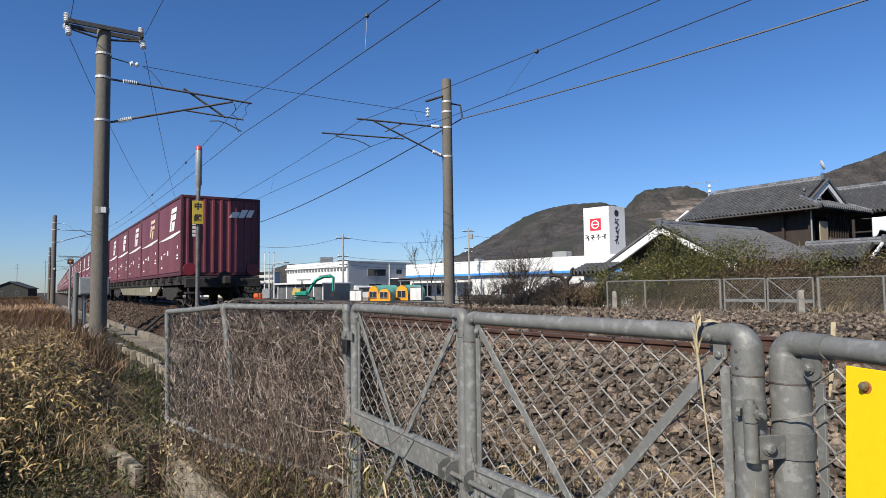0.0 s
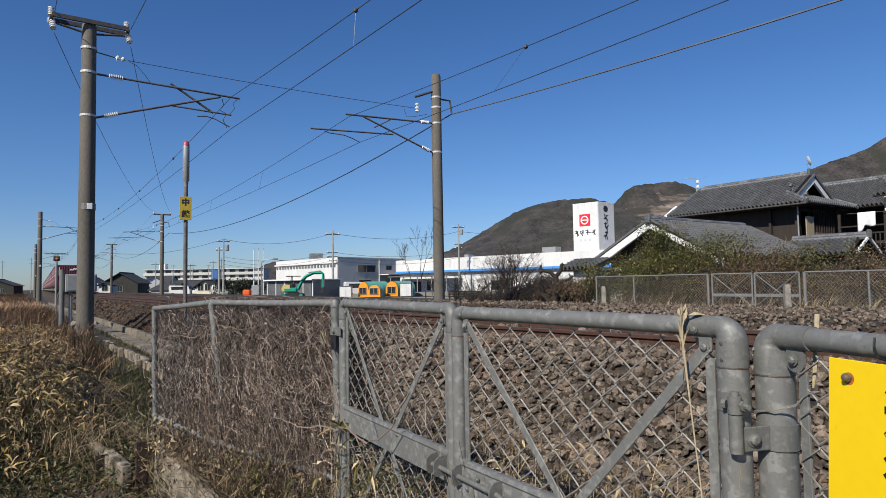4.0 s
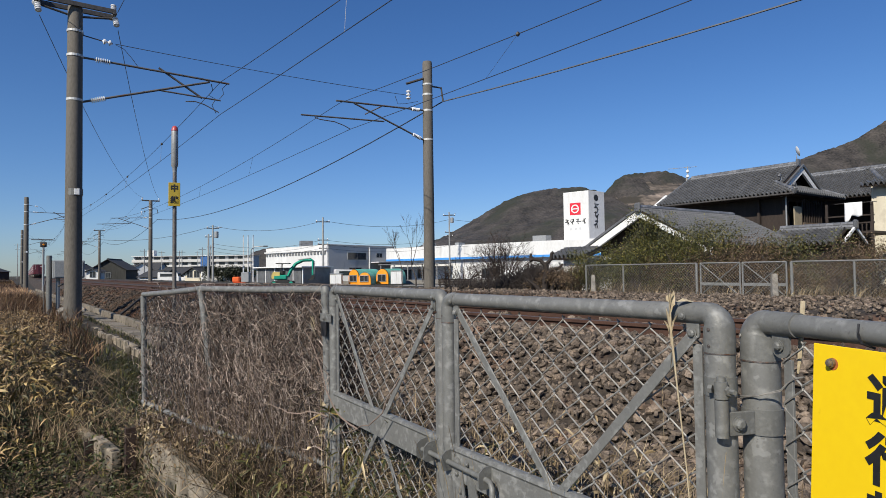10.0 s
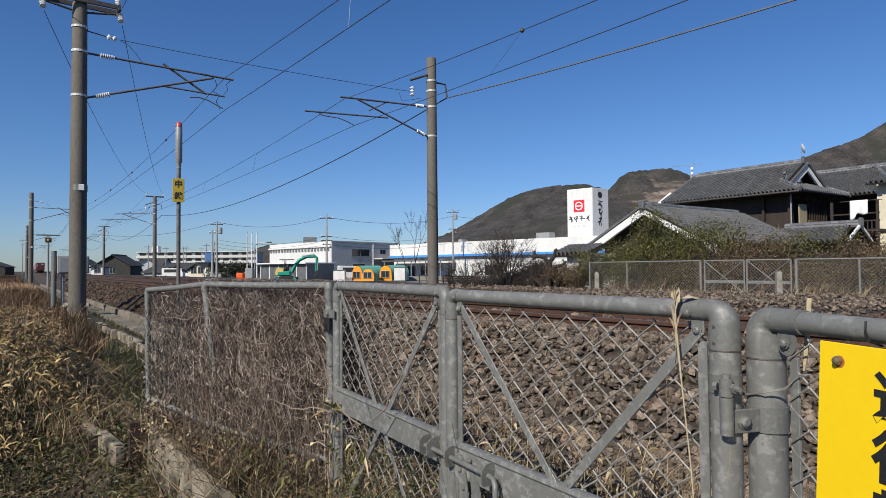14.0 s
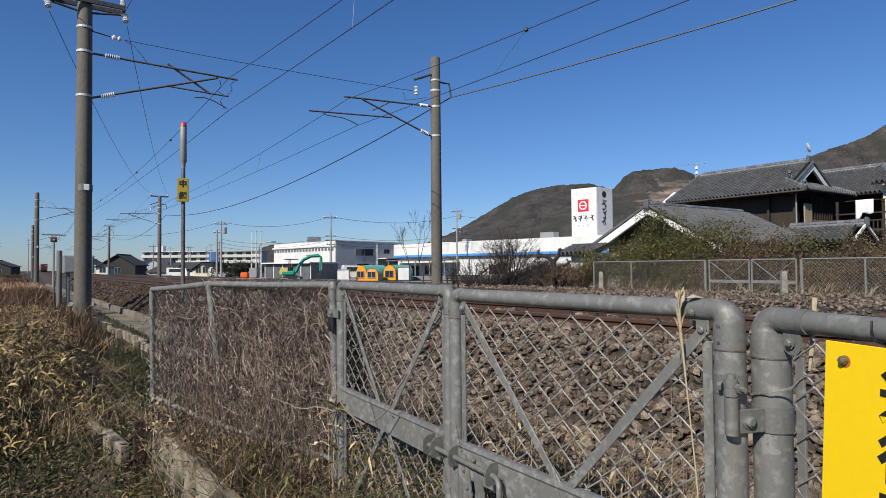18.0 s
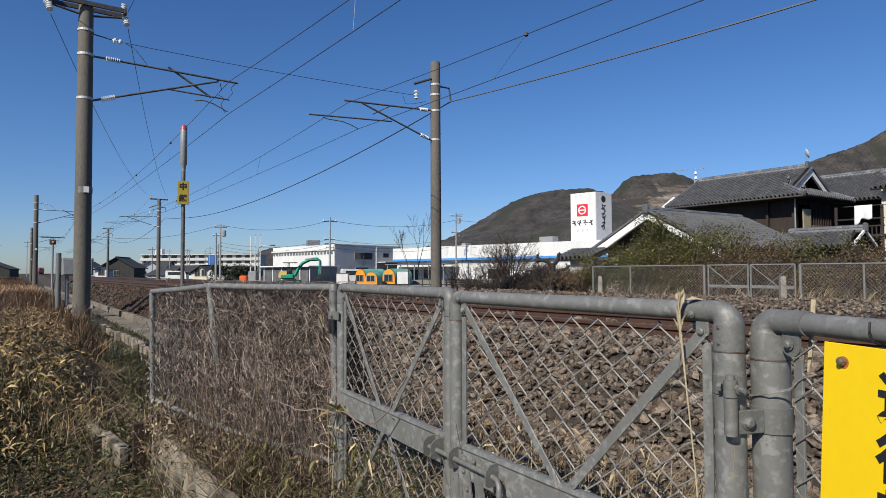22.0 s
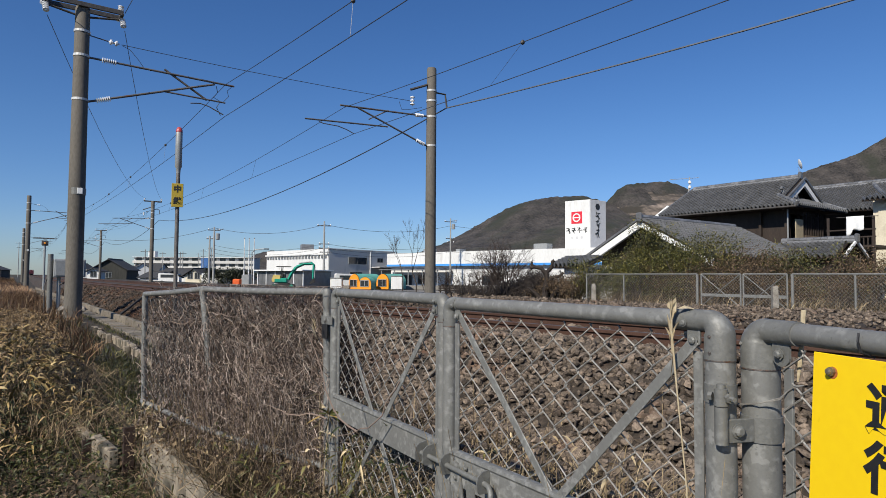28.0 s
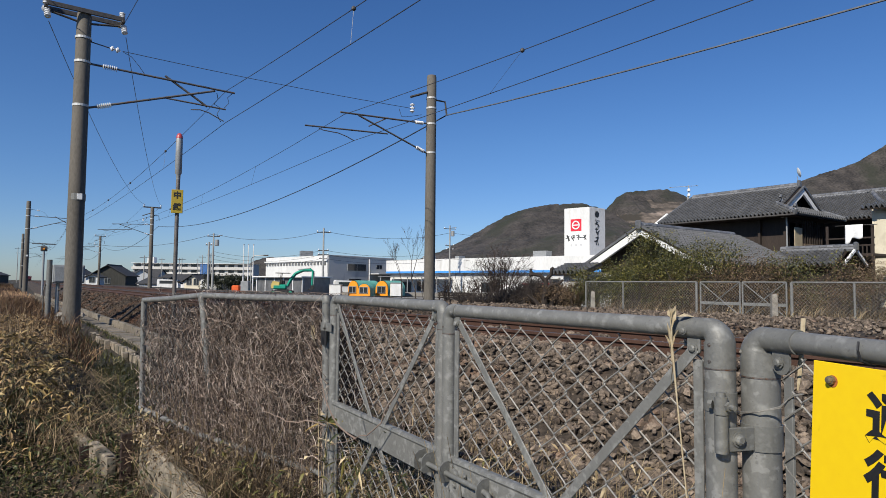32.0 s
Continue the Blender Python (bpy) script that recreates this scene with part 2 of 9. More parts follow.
# ---- mesh code ----
class Mesh:
    """Gathers vertices and faces of one part."""

    def __init__(self):
        self.v, self.f, self.n = [], [], 0

    def add(self, verts, faces):
        self.v += [tuple(p) for p in verts]
        self.f += [tuple(i + self.n for i in face) for face in faces]
        self.n += len(verts)
        return self

    def box(self, x0, y0, z0, x1, y1, z1, c=0.0, m=None):
        """A box with edges chamfered by c."""
        if c <= 0:
            vs = [(x, y, z) for z in (z0, z1) for y in (y0, y1) for x in (x0, x1)]
            fs = [(0, 2, 3, 1), (4, 5, 7, 6), (0, 1, 5, 4), (2, 6, 7, 3), (0, 4, 6, 2), (1, 3, 7, 5)]
        else:
            vs, fs, key = [], [], {}
            lo, hi = (x0, y0, z0), (x1, y1, z1)
            for sx, sy, sz in itertools.product((0, 1), repeat=3):
                for axis in range(3):
                    p = []
                    for k, s in enumerate((sx, sy, sz)):
                        edge = hi[k] if s else lo[k]
                        p.append(edge if k == axis else edge - c if s else edge + c)
                    key[sx, sy, sz, axis] = len(vs)
                    vs.append(tuple(p))
            for axis in range(3):
                o = [k for k in range(3) if k != axis]
                for s in (0, 1):
                    ring = []
                    for u, w in ((0, 0), (1, 0), (1, 1), (0, 1)):
                        q = [0, 0, 0]
                        q[axis], q[o[0]], q[o[1]] = s, u, w
                        ring.append(key[(*q, axis)])
                    fs.append(tuple(ring if (s == 1) != (axis == 1) else ring[::-1]))
                for u, w in itertools.product((0, 1), repeat=2):
                    q0, q1 = [0, 0, 0], [0, 0, 0]
                    q0[axis], q1[axis] = 0, 1
                    q0[o[0]] = q1[o[0]] = u
                    q0[o[1]] = q1[o[1]] = w
                    r = (key[(*q0, o[0])], key[(*q1, o[0])], key[(*q1, o[1])], key[(*q0, o[1])])
                    fs.append(r if (u == w) == (axis == 1) else r[::-1])
            for sx, sy, sz in itertools.product((0, 1), repeat=3):
                r = tuple(key[sx, sy, sz, k] for k in range(3))
                fs.append(r if (sx + sy + sz) % 2 else r[::-1])
        if m is not None:
            vs = [tuple(m @ Vector(p)) for p in vs]
        return self.add(vs, fs)

    def tube(self, pts, r, sides=8, caps=True, ends=None):
        """A round bar along a line of points; r is one radius or one for each point."""
        pts = [Vector(p) for p in pts]
        rs = r if isinstance(r, (list, tuple)) else [r] * len(pts)
        up = Vector((0, 0, 1))
        d0 = (pts[1] - pts[0]).normalized()
        side = d0.cross(up)
        if side.length < 1e-3:
            side = d0.cross(Vector((1, 0, 0)))
        side.normalize()
        vs = []
        for i, p in enumerate(pts):
            d = (pts[min(i + 1, len(pts) - 1)] - pts[max(i - 1, 0)])
            if d.length < 1e-9:
                d = d0
            d = d.normalized()
            side = side - d * side.dot(d)
            if side.length < 1e-6:
                side = d.orthogonal()
            side = side.normalized()
            other = d.cross(side)
            for k in range(sides):
                a = 2 * math.pi * k / sides
                vs.append(p + (side * math.cos(a) + other * math.sin(a)) * rs[i])
        fs = []
        for i in range(len(pts) - 1):
            for k in range(sides):
                k2 = (k + 1) % sides
                fs.append((i * sides + k, i * sides + k2, (i + 1) * sides + k2, (i + 1) * sides + k))
        if caps:
            fs.append(tuple(range(sides))[::-1])
            fs.append(tuple((len(pts) - 1) * sides + k for k in range(sides)))
        return self.add(vs, fs)

    def lathe(self, at, profile, sides=16, axis=(0, 0, 1)):
        """Turned shape: rows of (height along the axis, radius)."""
        d = Vector(axis).normalized()
        at = Vector(at)
        return self.tube_rows([at + d * h for h, _ in profile], [r for _, r in profile], d, sides)

    def tube_rows(self, pts, rs, d, sides):
        u = d.orthogonal().normalized()
        w = d.cross(u)
        vs = [p + (u * math.cos(2 * math.pi * k / sides) + w * math.sin(2 * math.pi * k / sides)) * r for p, r in zip(pts, rs) for k in range(sides)]
        fs = [(i * sides + k, i * sides + (k + 1) % sides, (i + 1) * sides + (k + 1) % sides, (i + 1) * sides + k) for i in range(len(pts) - 1) for k in range(sides)]
        fs += [tuple(range(sides))[::-1], tuple((len(pts) - 1) * sides + k for k in range(sides))]
        return self.add(vs, fs)

    def prism(self, outline, m, depth):
        """An outline in x, y drawn out along z by depth, laid by the pose m."""
        n = len(outline)
        vs = [m @ Vector((x, y, z)) for z in (0, depth) for x, y in outline]
        fs = [tuple(range(n))[::-1], tuple(range(n, 2 * n))] + [(i, (i + 1) % n, n + (i + 1) % n, n + i) for i in range(n)]
        return self.add(vs, fs)

    def data(self, name, material, smooth=False):
        me = bpy.data.meshes.new(name)
        me.from_pydata(self.v, [], self.f)
        me.materials.append(material)
        if smooth:
            me.polygons.foreach_set("use_smooth", [True] * len(me.polygons))
            me.set_sharp_from_angle(angle=radians(40))
        me.update()
        return me


def part(name, mesh, material, parent, label="", smooth=False, m=None):
    ob = new(name, mesh.data(name, material, smooth) if isinstance(mesh, Mesh) else mesh)
    ob.parent = parent
    if m is not None:
        ob.matrix_basis = m
    return tagged(ob, label)


def thing(name, m, label, category, group="", kind=""):
    ob = new(name)
    ob.empty_display_size = 0.1
    ob.matrix_basis = m
    return tagged(ob, label, category, group, kind)


def solid(name, mesh, material, label, category, group="", kind="", smooth=False, m=None):
    ob = new(name, mesh.data(name, material, smooth))
    if m is not None:
        ob.matrix_basis = m
    return tagged(ob, label, category, group, kind)


def lettering(name, text, size, material, parent, m, thick=0.0, deep=0.0006, label=""):
    """Built-in font, as a mesh; centred."""
    cu = bpy.data.curves.new(name, "FONT")
    cu.body, cu.size, cu.align_x, cu.align_y, cu.offset, cu.extrude, cu.resolution_u = text, size, "CENTER", "CENTER", thick, deep, 3
    tmp = bpy.data.objects.new(name, cu)
    scene.collection.objects.link(tmp)
    me = bpy.data.meshes.new_from_object(tmp.evaluated_get(bpy.context.evaluated_depsgraph_get()))
    bpy.data.objects.remove(tmp)
    bpy.data.curves.remove(cu)
    me.materials.clear()
    me.materials.append(material)
    return part(name, me, material, parent, label, m=m)


# the railway's own frame: y along the line, x across it to the far side
HEAD = 35.6
LINE = pose(0, 0, 0, 0, 0, HEAD)


def W(s, p, z=0.0):
    return LINE @ Vector((p, s, z))


def smooth01(a, b, x):
    t = min(1.0, max(0.0, (x - a) / (b - a)))
    return t * t * (3 - 2 * t)


def bend(s):
    """How far the track swings out as it passes the gate."""
    near = 0.0026 * (20 - s) ** 2 if 0 < s < 20 else sway(s) if s >= 20 else 0.0026 * (400 - 40 * s)
    return near + 0.17 * smooth01(6.0, 18.0, s)


def sway(s):
    """The line turns a little to the far side in the distance."""
    return 0.0 if s < 50 else 0.032 * (s - 50) ** 2 / 80 if s < 90 else 0.032 * (s - 70)


RAIL_Z = 0.97
TRACKS = (4.98, 8.78)      # centre lines


# ---- ground: one sheet to the horizon, in the railway's frame ----
def rough01(x, y, z=0.0):
    return noise.noise(Vector((x, y, z)))


def ground_z(s, p):
    far = 0.68 * smooth01(11.0, 13.0, p) * (1 - smooth01(17.0, 34.0, p))
    bank = 0.30 * smooth01(4.0, 9.0, s) * smooth01(-9.0, -1.0, p) * (1 - 0.3 * smooth01(0.6, 1.2, p) * (1 - smooth01(15.0, 17.5, s)))
    edge_p = 0.85 + 0.036 * max(0.0, 5.05 - s)
    shelf = 0.30 * smooth01(edge_p, edge_p + 0.08, p) if s < 7.5 else 0.30 * smooth01(1.84, 1.92, p)
    ditch = -0.22 * (1 - smooth01(0.40, 0.72, p)) * smooth01(-1.4, -0.3, p) * (1 - smooth01(5.0, 8.5, s))
    z = max(bank, shelf) * (p < 12) + far + ditch
    if abs(s) < 60 and abs(p) < 40:
        z += 0.045 * rough01(s * 0.9, p * 0.9) + 0.02 * rough01(s * 3, p * 3, 4)
    return z


def spread(lo, hi, fine_lo, fine_hi, step, grow=1.35):
    vals = list(np.arange(fine_lo, fine_hi, step))
    x, d = fine_lo, step
    while x > lo:
        d *= grow
        x -= d
        vals.insert(0, x)
    x, d = fine_hi, step
    while x < hi:
        vals.append(x)
        d *= grow
        x += d
    vals.append(hi)
    return vals


def sheet(ss, ps, height):
    me = Mesh()
    verts = [(p, s, height(s, p)) for s in ss for p in ps]
    n = len(ps)
    me.add(verts, [(i * n + j, i * n + j + 1, (i + 1) * n + j + 1, (i + 1) * n + j) for i in range(len(ss) - 1) for j in range(n - 1)])
    return me


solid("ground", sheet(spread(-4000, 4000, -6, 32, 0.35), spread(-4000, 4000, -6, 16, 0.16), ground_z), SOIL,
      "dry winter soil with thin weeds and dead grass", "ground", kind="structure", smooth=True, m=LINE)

# ballast bed under both tracks
BED = ((2.62, 0.24), (2.8, 0.34), (3.05, 0.50), (3.3, 0.66), (3.55, 0.80), (3.75, 0.835), (4.0, 0.84), (4.45, 0.83), (4.98, 0.815), (5.5, 0.83), (6.0, 0.84), (6.5, 0.82),
       (6.9, 0.80), (7.3, 0.82), (7.8, 0.84), (8.3, 0.83), (8.78, 0.815), (9.3, 0.83), (9.8, 0.84), (10.2, 0.82), (10.6, 0.74), (11.1, 0.68), (11.9, 0.64))


def bed_z(p, s=30.0):
    """Height of the bed; ballast is heaped over the farther track near the gate."""
    if p > 6.5 and s < 26:
        heap = 0.14 * smooth01(6.6, 7.3, p) * (1 - smooth01(10.9, 11.9, p)) * (1 - smooth01(13, 26, s))
    else:
        heap = 0.0
    for (a, za), (b, zb) in zip(BED, BED[1:]):
        if a <= p <= b:
            return za + (zb - za) * (p - a) / (b - a) + heap
    return 0.2


bed = Mesh()
bed_s = [v for v in spread(-70, 1300, -5, 26, 0.12, 1.2)]
bed_p = sorted({round(a + (b - a) * k / 3, 4) for (a, _), (b, _) in zip(BED, BED[1:]) for k in range(4)})
verts = []
for s in bed_s:
    for p in bed_p:
        lump = 0.022 * rough01(s * 9, p * 9) + 0.03 * rough01(s * 1.3, p * 1.3, 7)
        verts.append((p + bend(s), s, bed_z(p, s) + lump))
n = len(bed_p)
bed.add(verts, [(i * n + j, i * n + j + 1, (i + 1) * n + j + 1, (i + 1) * n + j) for i in range(len(bed_s) - 1) for j in range(n - 1)])
solid("ballast_bed", bed, BALLAST, "brown-grey crushed stone ballast bank under the tracks, darkened as shade between stones", "ballast", kind="structure", m=LINE)

# loose stones on the bank: one object
ICO = []
phi = (1 + 5 ** 0.5) / 2
for u, v in itertools.product((-1, 1), (-phi, phi)):
    ICO += [(0, u, v), (u, v, 0), (v, 0, u)]
ico = np.array(ICO) / np.hypot(1, phi)
ico_f = []
edge = 1.06
for i, j, k in itertools.combinations(range(12), 3):
    if max(np.linalg.norm(ico[i] - ico[j]), np.linalg.norm(ico[j] - ico[k]), np.linalg.norm(ico[i] - ico[k])) < edge:
        c = np.cross(ico[j] - ico[i], ico[k] - ico[i])
        ico_f.append((i, j, k) if c @ ico[i] > 0 else (i, k, j))
ico_f = np.array(ico_f)


def stones(name, spots, label, material=STONE):
    rng = np.random.default_rng(5)
    count = len(spots)
    base = np.sign(ico[None]) * np.abs(ico[None]) ** 0.8 * (1 + rng.normal(0, 0.24, (count, 12, 1)))
    size = np.stack([rng.uniform(0.020, 0.040, count), rng.uniform(0.017, 0.032, count), rng.uniform(0.011, 0.022, count)], -1) * np.array([c[3] for c in spots])[:, None]
    base = base * size[:, None]
    q = rng.normal(size=(count, 4)) * np.array([1, 0.35, 0.35, 1])
    q /= np.linalg.norm(q, axis=1, keepdims=True)
    w, x, y, z = q.T
    rot = np.stack([np.stack([1 - 2 * (y * y + z * z), 2 * (x * y - z * w), 2 * (x * z + y * w)], -1),
                    np.stack([2 * (x * y + z * w), 1 - 2 * (x * x + z * z), 2 * (y * z - x * w)], -1),
                    np.stack([2 * (x * z - y * w), 2 * (y * z + x * w), 1 - 2 * (x * x + y * y)], -1)], 1)
    v = np.einsum("nij,nkj->nki", rot, base) + np.array([c[:3] for c in spots])[:, None]
    f = ico_f[None] + 12 * np.arange(count)[:, None, None]
    me = bpy.data.meshes.new(name)
    me.from_pydata(v.reshape(-1, 3).tolist(), [], f.reshape(-1, 3).tolist())
    me.materials.append(material)
    ob = new(name, me)
    ob.matrix_basis = LINE
    return tagged(ob, label, "stones", kind="stuff")


rng = random.Random(11)
spots = []
for lo_s, hi_s, lo_p, hi_p, many, big in ((-2, 9, 2.3, 4.5, 23000, 0.95), (-3, 13, 4.5, 7.0, 9000, 1.1), (9, 24, 2.5, 4.5, 15000, 0.92), (-6, 12, 6.9, 11.8, 26000, 0.82), (-1.5, 4.5, 1.5, 2.7, 6000, 0.95), (-14, -1, 2.5, 11.8, 12000, 1.3), (24, 46, 2.6, 4.3, 4500, 1.5), (12, 30, 4.5, 10, 7000, 1.4)):
    for _ in range(int(many * 0.66)):
        s, p = rng.uniform(lo_s, hi_s), rng.uniform(lo_p, hi_p)
        if s < -1 and rng.random() < (-1 - s) / 13:
            continue
        if p < 6.6 and any(abs(p - TRACKS[0] - g) < 0.075 for g in (-0.56, 0.56)):
            continue
        z = bed_z(p, s) if p > 2.62 else ground_z(s, p + bend(s))
        spots.append((p + bend(s), s, z + rng.uniform(-0.012, 0.05) + 0.03 * rough01(s * 1.3, p * 1.3, 7), big * rng.uniform(0.75, 1.55)))
near_bank = [q for q in spots if q[1] < 8.5 or q[0] > 9]
stones("ballast_stones", near_bank, "loose brown and grey ballast stones with rusty tints")
stones("rusty_ballast_stones", [q for q in spots if not (q[1] < 8.5 or q[0] > 9)], "rust-dusted dark ballast stones along the track", STONE_RUST)

# ---- the two tracks ----
RAIL_P = ((-0.064, 0.0), (0.064, 0.0), (0.064, 0.012), (0.012, 0.028), (0.009, 0.105), (0.034, 0.118), (0.034, 0.145), (0.028, 0.150), (-0.028, 0.150), (-0.034, 0.145), (-0.034, 0.118), (-0.009, 0.105), (-0.012, 0.028), (-0.064, 0.012))


def rail_mesh(centre, outline, z0):
    me = Mesh()
    ss = spread(-70, 1300, -6, 110, 2.0, 1.3)
    k = len(outline)
    me.add([(centre + bend(s) + x, s, z0 + z) for s in ss for x, z in outline],
           [(i * k + j, i * k + (j + 1) % k, (i + 1) * k + (j + 1) % k, (i + 1) * k + j) for i in range(len(ss) - 1) for j in range(k)])
    return me


sleeper = Mesh()
sleeper.box(-1.0, -0.12, -0.15, 1.0, 0.12, 0.0, 0.02)
sleeper_data = sleeper.data("sleeper", SLEEPER)
clip = Mesh()
for g in (-0.56, 0.56):
    for side in (-1, 1):
        clip.box(g + side * 0.085 - 0.03, -0.05, 0.0, g + side * 0.085 + 0.03, 0.05, 0.03, 0.006)
clip_data = clip.data("rail_clips", BOLT)
for c in TRACKS:
    track = tagged(thing("railway_track", LINE, "rusty steel rails on concrete sleepers in ballast", "railway track", "tracks of the line"), kind="structure")
    for g in (-0.56, 0.56):
        rail = part("rail", rail_mesh(c + g, RAIL_P, RAIL_Z - 0.153), RAIL, track, "rust-brown steel rail")
        part("rail_head", rail_mesh(c + g, ((-0.024, 0.0), (0.024, 0.0), (0.020, 0.003), (-0.020, 0.003)), RAIL_Z - 0.003), RAIL_TOP, rail, "worn bright running surface")
    s = -6.0
    while s < 60:
        sl = part("sleeper", sleeper_data, SLEEPER, track, m=pose(c + bend(s), s, RAIL_Z - 0.156, 0, 0, 0))
        if s < 25:
            part("rail_clip", clip_data, BOLT, sl)
        s += 0.6

# kerb and cable trough along the toe of the bank, with slabs
slab_mesh = Mesh()
slab_mesh.box(-0.17, -0.245, -0.12, 0.17, 0.245, 0.0, 0.012)
slab_data = slab_mesh.data("trough_lid", TROUGH)
trough = thing("cable_trough", LINE, "row of weathered concrete trough lids beside the ballast", "cable trough", kind="structure")
rng = random.Random(3)
s = 8.2
while s < 60:
    part("trough_lid", slab_data, TROUGH, trough, m=pose(2.28 + rng.uniform(-.01, .01), s, 0.345 + rng.uniform(-.01, .012), rng.uniform(-1.5, 1.5), rng.uniform(-2, 2), rng.uniform(-1, 1)))
    s += 0.505
kerb = thing("concrete_kerb", LINE, "low concrete kerb blocks at the foot of the ballast", "kerb", kind="structure")
kerb_mesh = Mesh()
kerb_mesh.box(-0.06, -0.49, -0.2, 0.06, 0.49, 0.1, 0.012)
kerb_data = kerb_mesh.data("kerb_block", TROUGH)
s = 8.4
while s < 60:
    part("kerb_block", kerb_data, TROUGH, kerb, m=pose(2.62, s, 0.36 + rng.uniform(-.01, .01), 0, rng.uniform(-3, 3), rng.uniform(-.8, .8)))
    s += 1.0


# ---- the gate and fence beside the path ----
def chain_link(x0, x1, z0, z1, wide=0.092, tall=0.080, r=0.0021, sides=5, y=0.0):
    """Woven wires, each a flattened coil that hooks into the next with rounded knuckles."""
    me = Mesh()
    rng = random.Random(int(x1 * 997 + z1 * 31))
    bow = lambda u: 0.004 * math.sin(u * 5.1) + 0.003 * math.sin(u * 11.7 + 2)
    x, col = x0, 0
    while x < x1:
        pts = []
        z, k = z0 + rng.uniform(-0.003, 0.003), 0
        while z < z1 + 1e-6:
            right = (k + col) % 2
            s = 1 if right else -1
            px, jig = x + (wide / 2 + 0.002 if right else -0.002) + bow(z + x), rng.uniform(-.0012, .0012)
            for dx, dz, dy in ((-0.0075, -0.0075, -0.0022 * s), (-0.001, -0.0022, -0.0012 * s), (-0.001, 0.0022, 0.0012 * s), (-0.0075, 0.0075, 0.0022 * s)):
                pts.append((min(max(px + s * dx + jig, x0), x1), y + dy + 0.004 * math.sin(3 * x + 4 * z), min(max(z + dz, z0), z1)))
            z += tall / 2
            k += 1
        me.tube(pts, r, sides, caps=False)
        x += wide / 2
        col += 1
    return me


def elbow(cx, cz, out, r0=0.0248, r1=0.0228, drop=0.050, reach=0.06, bend_r=0.027):
    """A cast corner sleeve: from the upright, round, into the top rail. out: +1 or -1, the way of the rail along x."""
    pts, rs = [(cx, 0, cz - bend_r - drop)], [r0]
    for k in range(9):
        a = math.pi / 2 * k / 8
        pts.append((cx + out * (bend_r - bend_r * math.cos(a)), 0, cz - bend_r + bend_r * math.sin(a)))
        rs.append(r0 + (r1 - r0) * k / 8)
    pts.append((cx + out * reach, 0, cz))
    rs.append(r1)
    return Mesh().tube(pts, rs, 24)


def bolt_mesh(at, axis, r=0.009, h=0.007):
    return Mesh().lathe(at, ((0, r * 1.35), (0.0015, r * 1.35), (0.0016, r), (h * 0.7, r * 0.95), (h, r * 0.55)), 10, axis)


def rounded_lug(x, z, w, h):
    """A flat ear with round lower corners, in the plane of the leaf."""
    pts = [(-w / 2, h / 2), (-w / 2, -h / 2 + w * 0.4)] + [(-w / 2 * math.cos(a), -h / 2 + w * 0.4 - w * 0.4 * math.sin(a)) for a in (0.4, 0.8, 1.2, 1.57, 1.95, 2.35, 2.75)] + [(w / 2, -h / 2 + w * 0.4), (w / 2, h / 2)]
    return Mesh().prism(pts, Matrix.Translation((x, -0.004, z)) @ pose(0, 0, 0, 90, 0, 0), 0.005)


TOP = 1.4045         # axis of the top rails
LIP = 0.925          # top of the middle rails


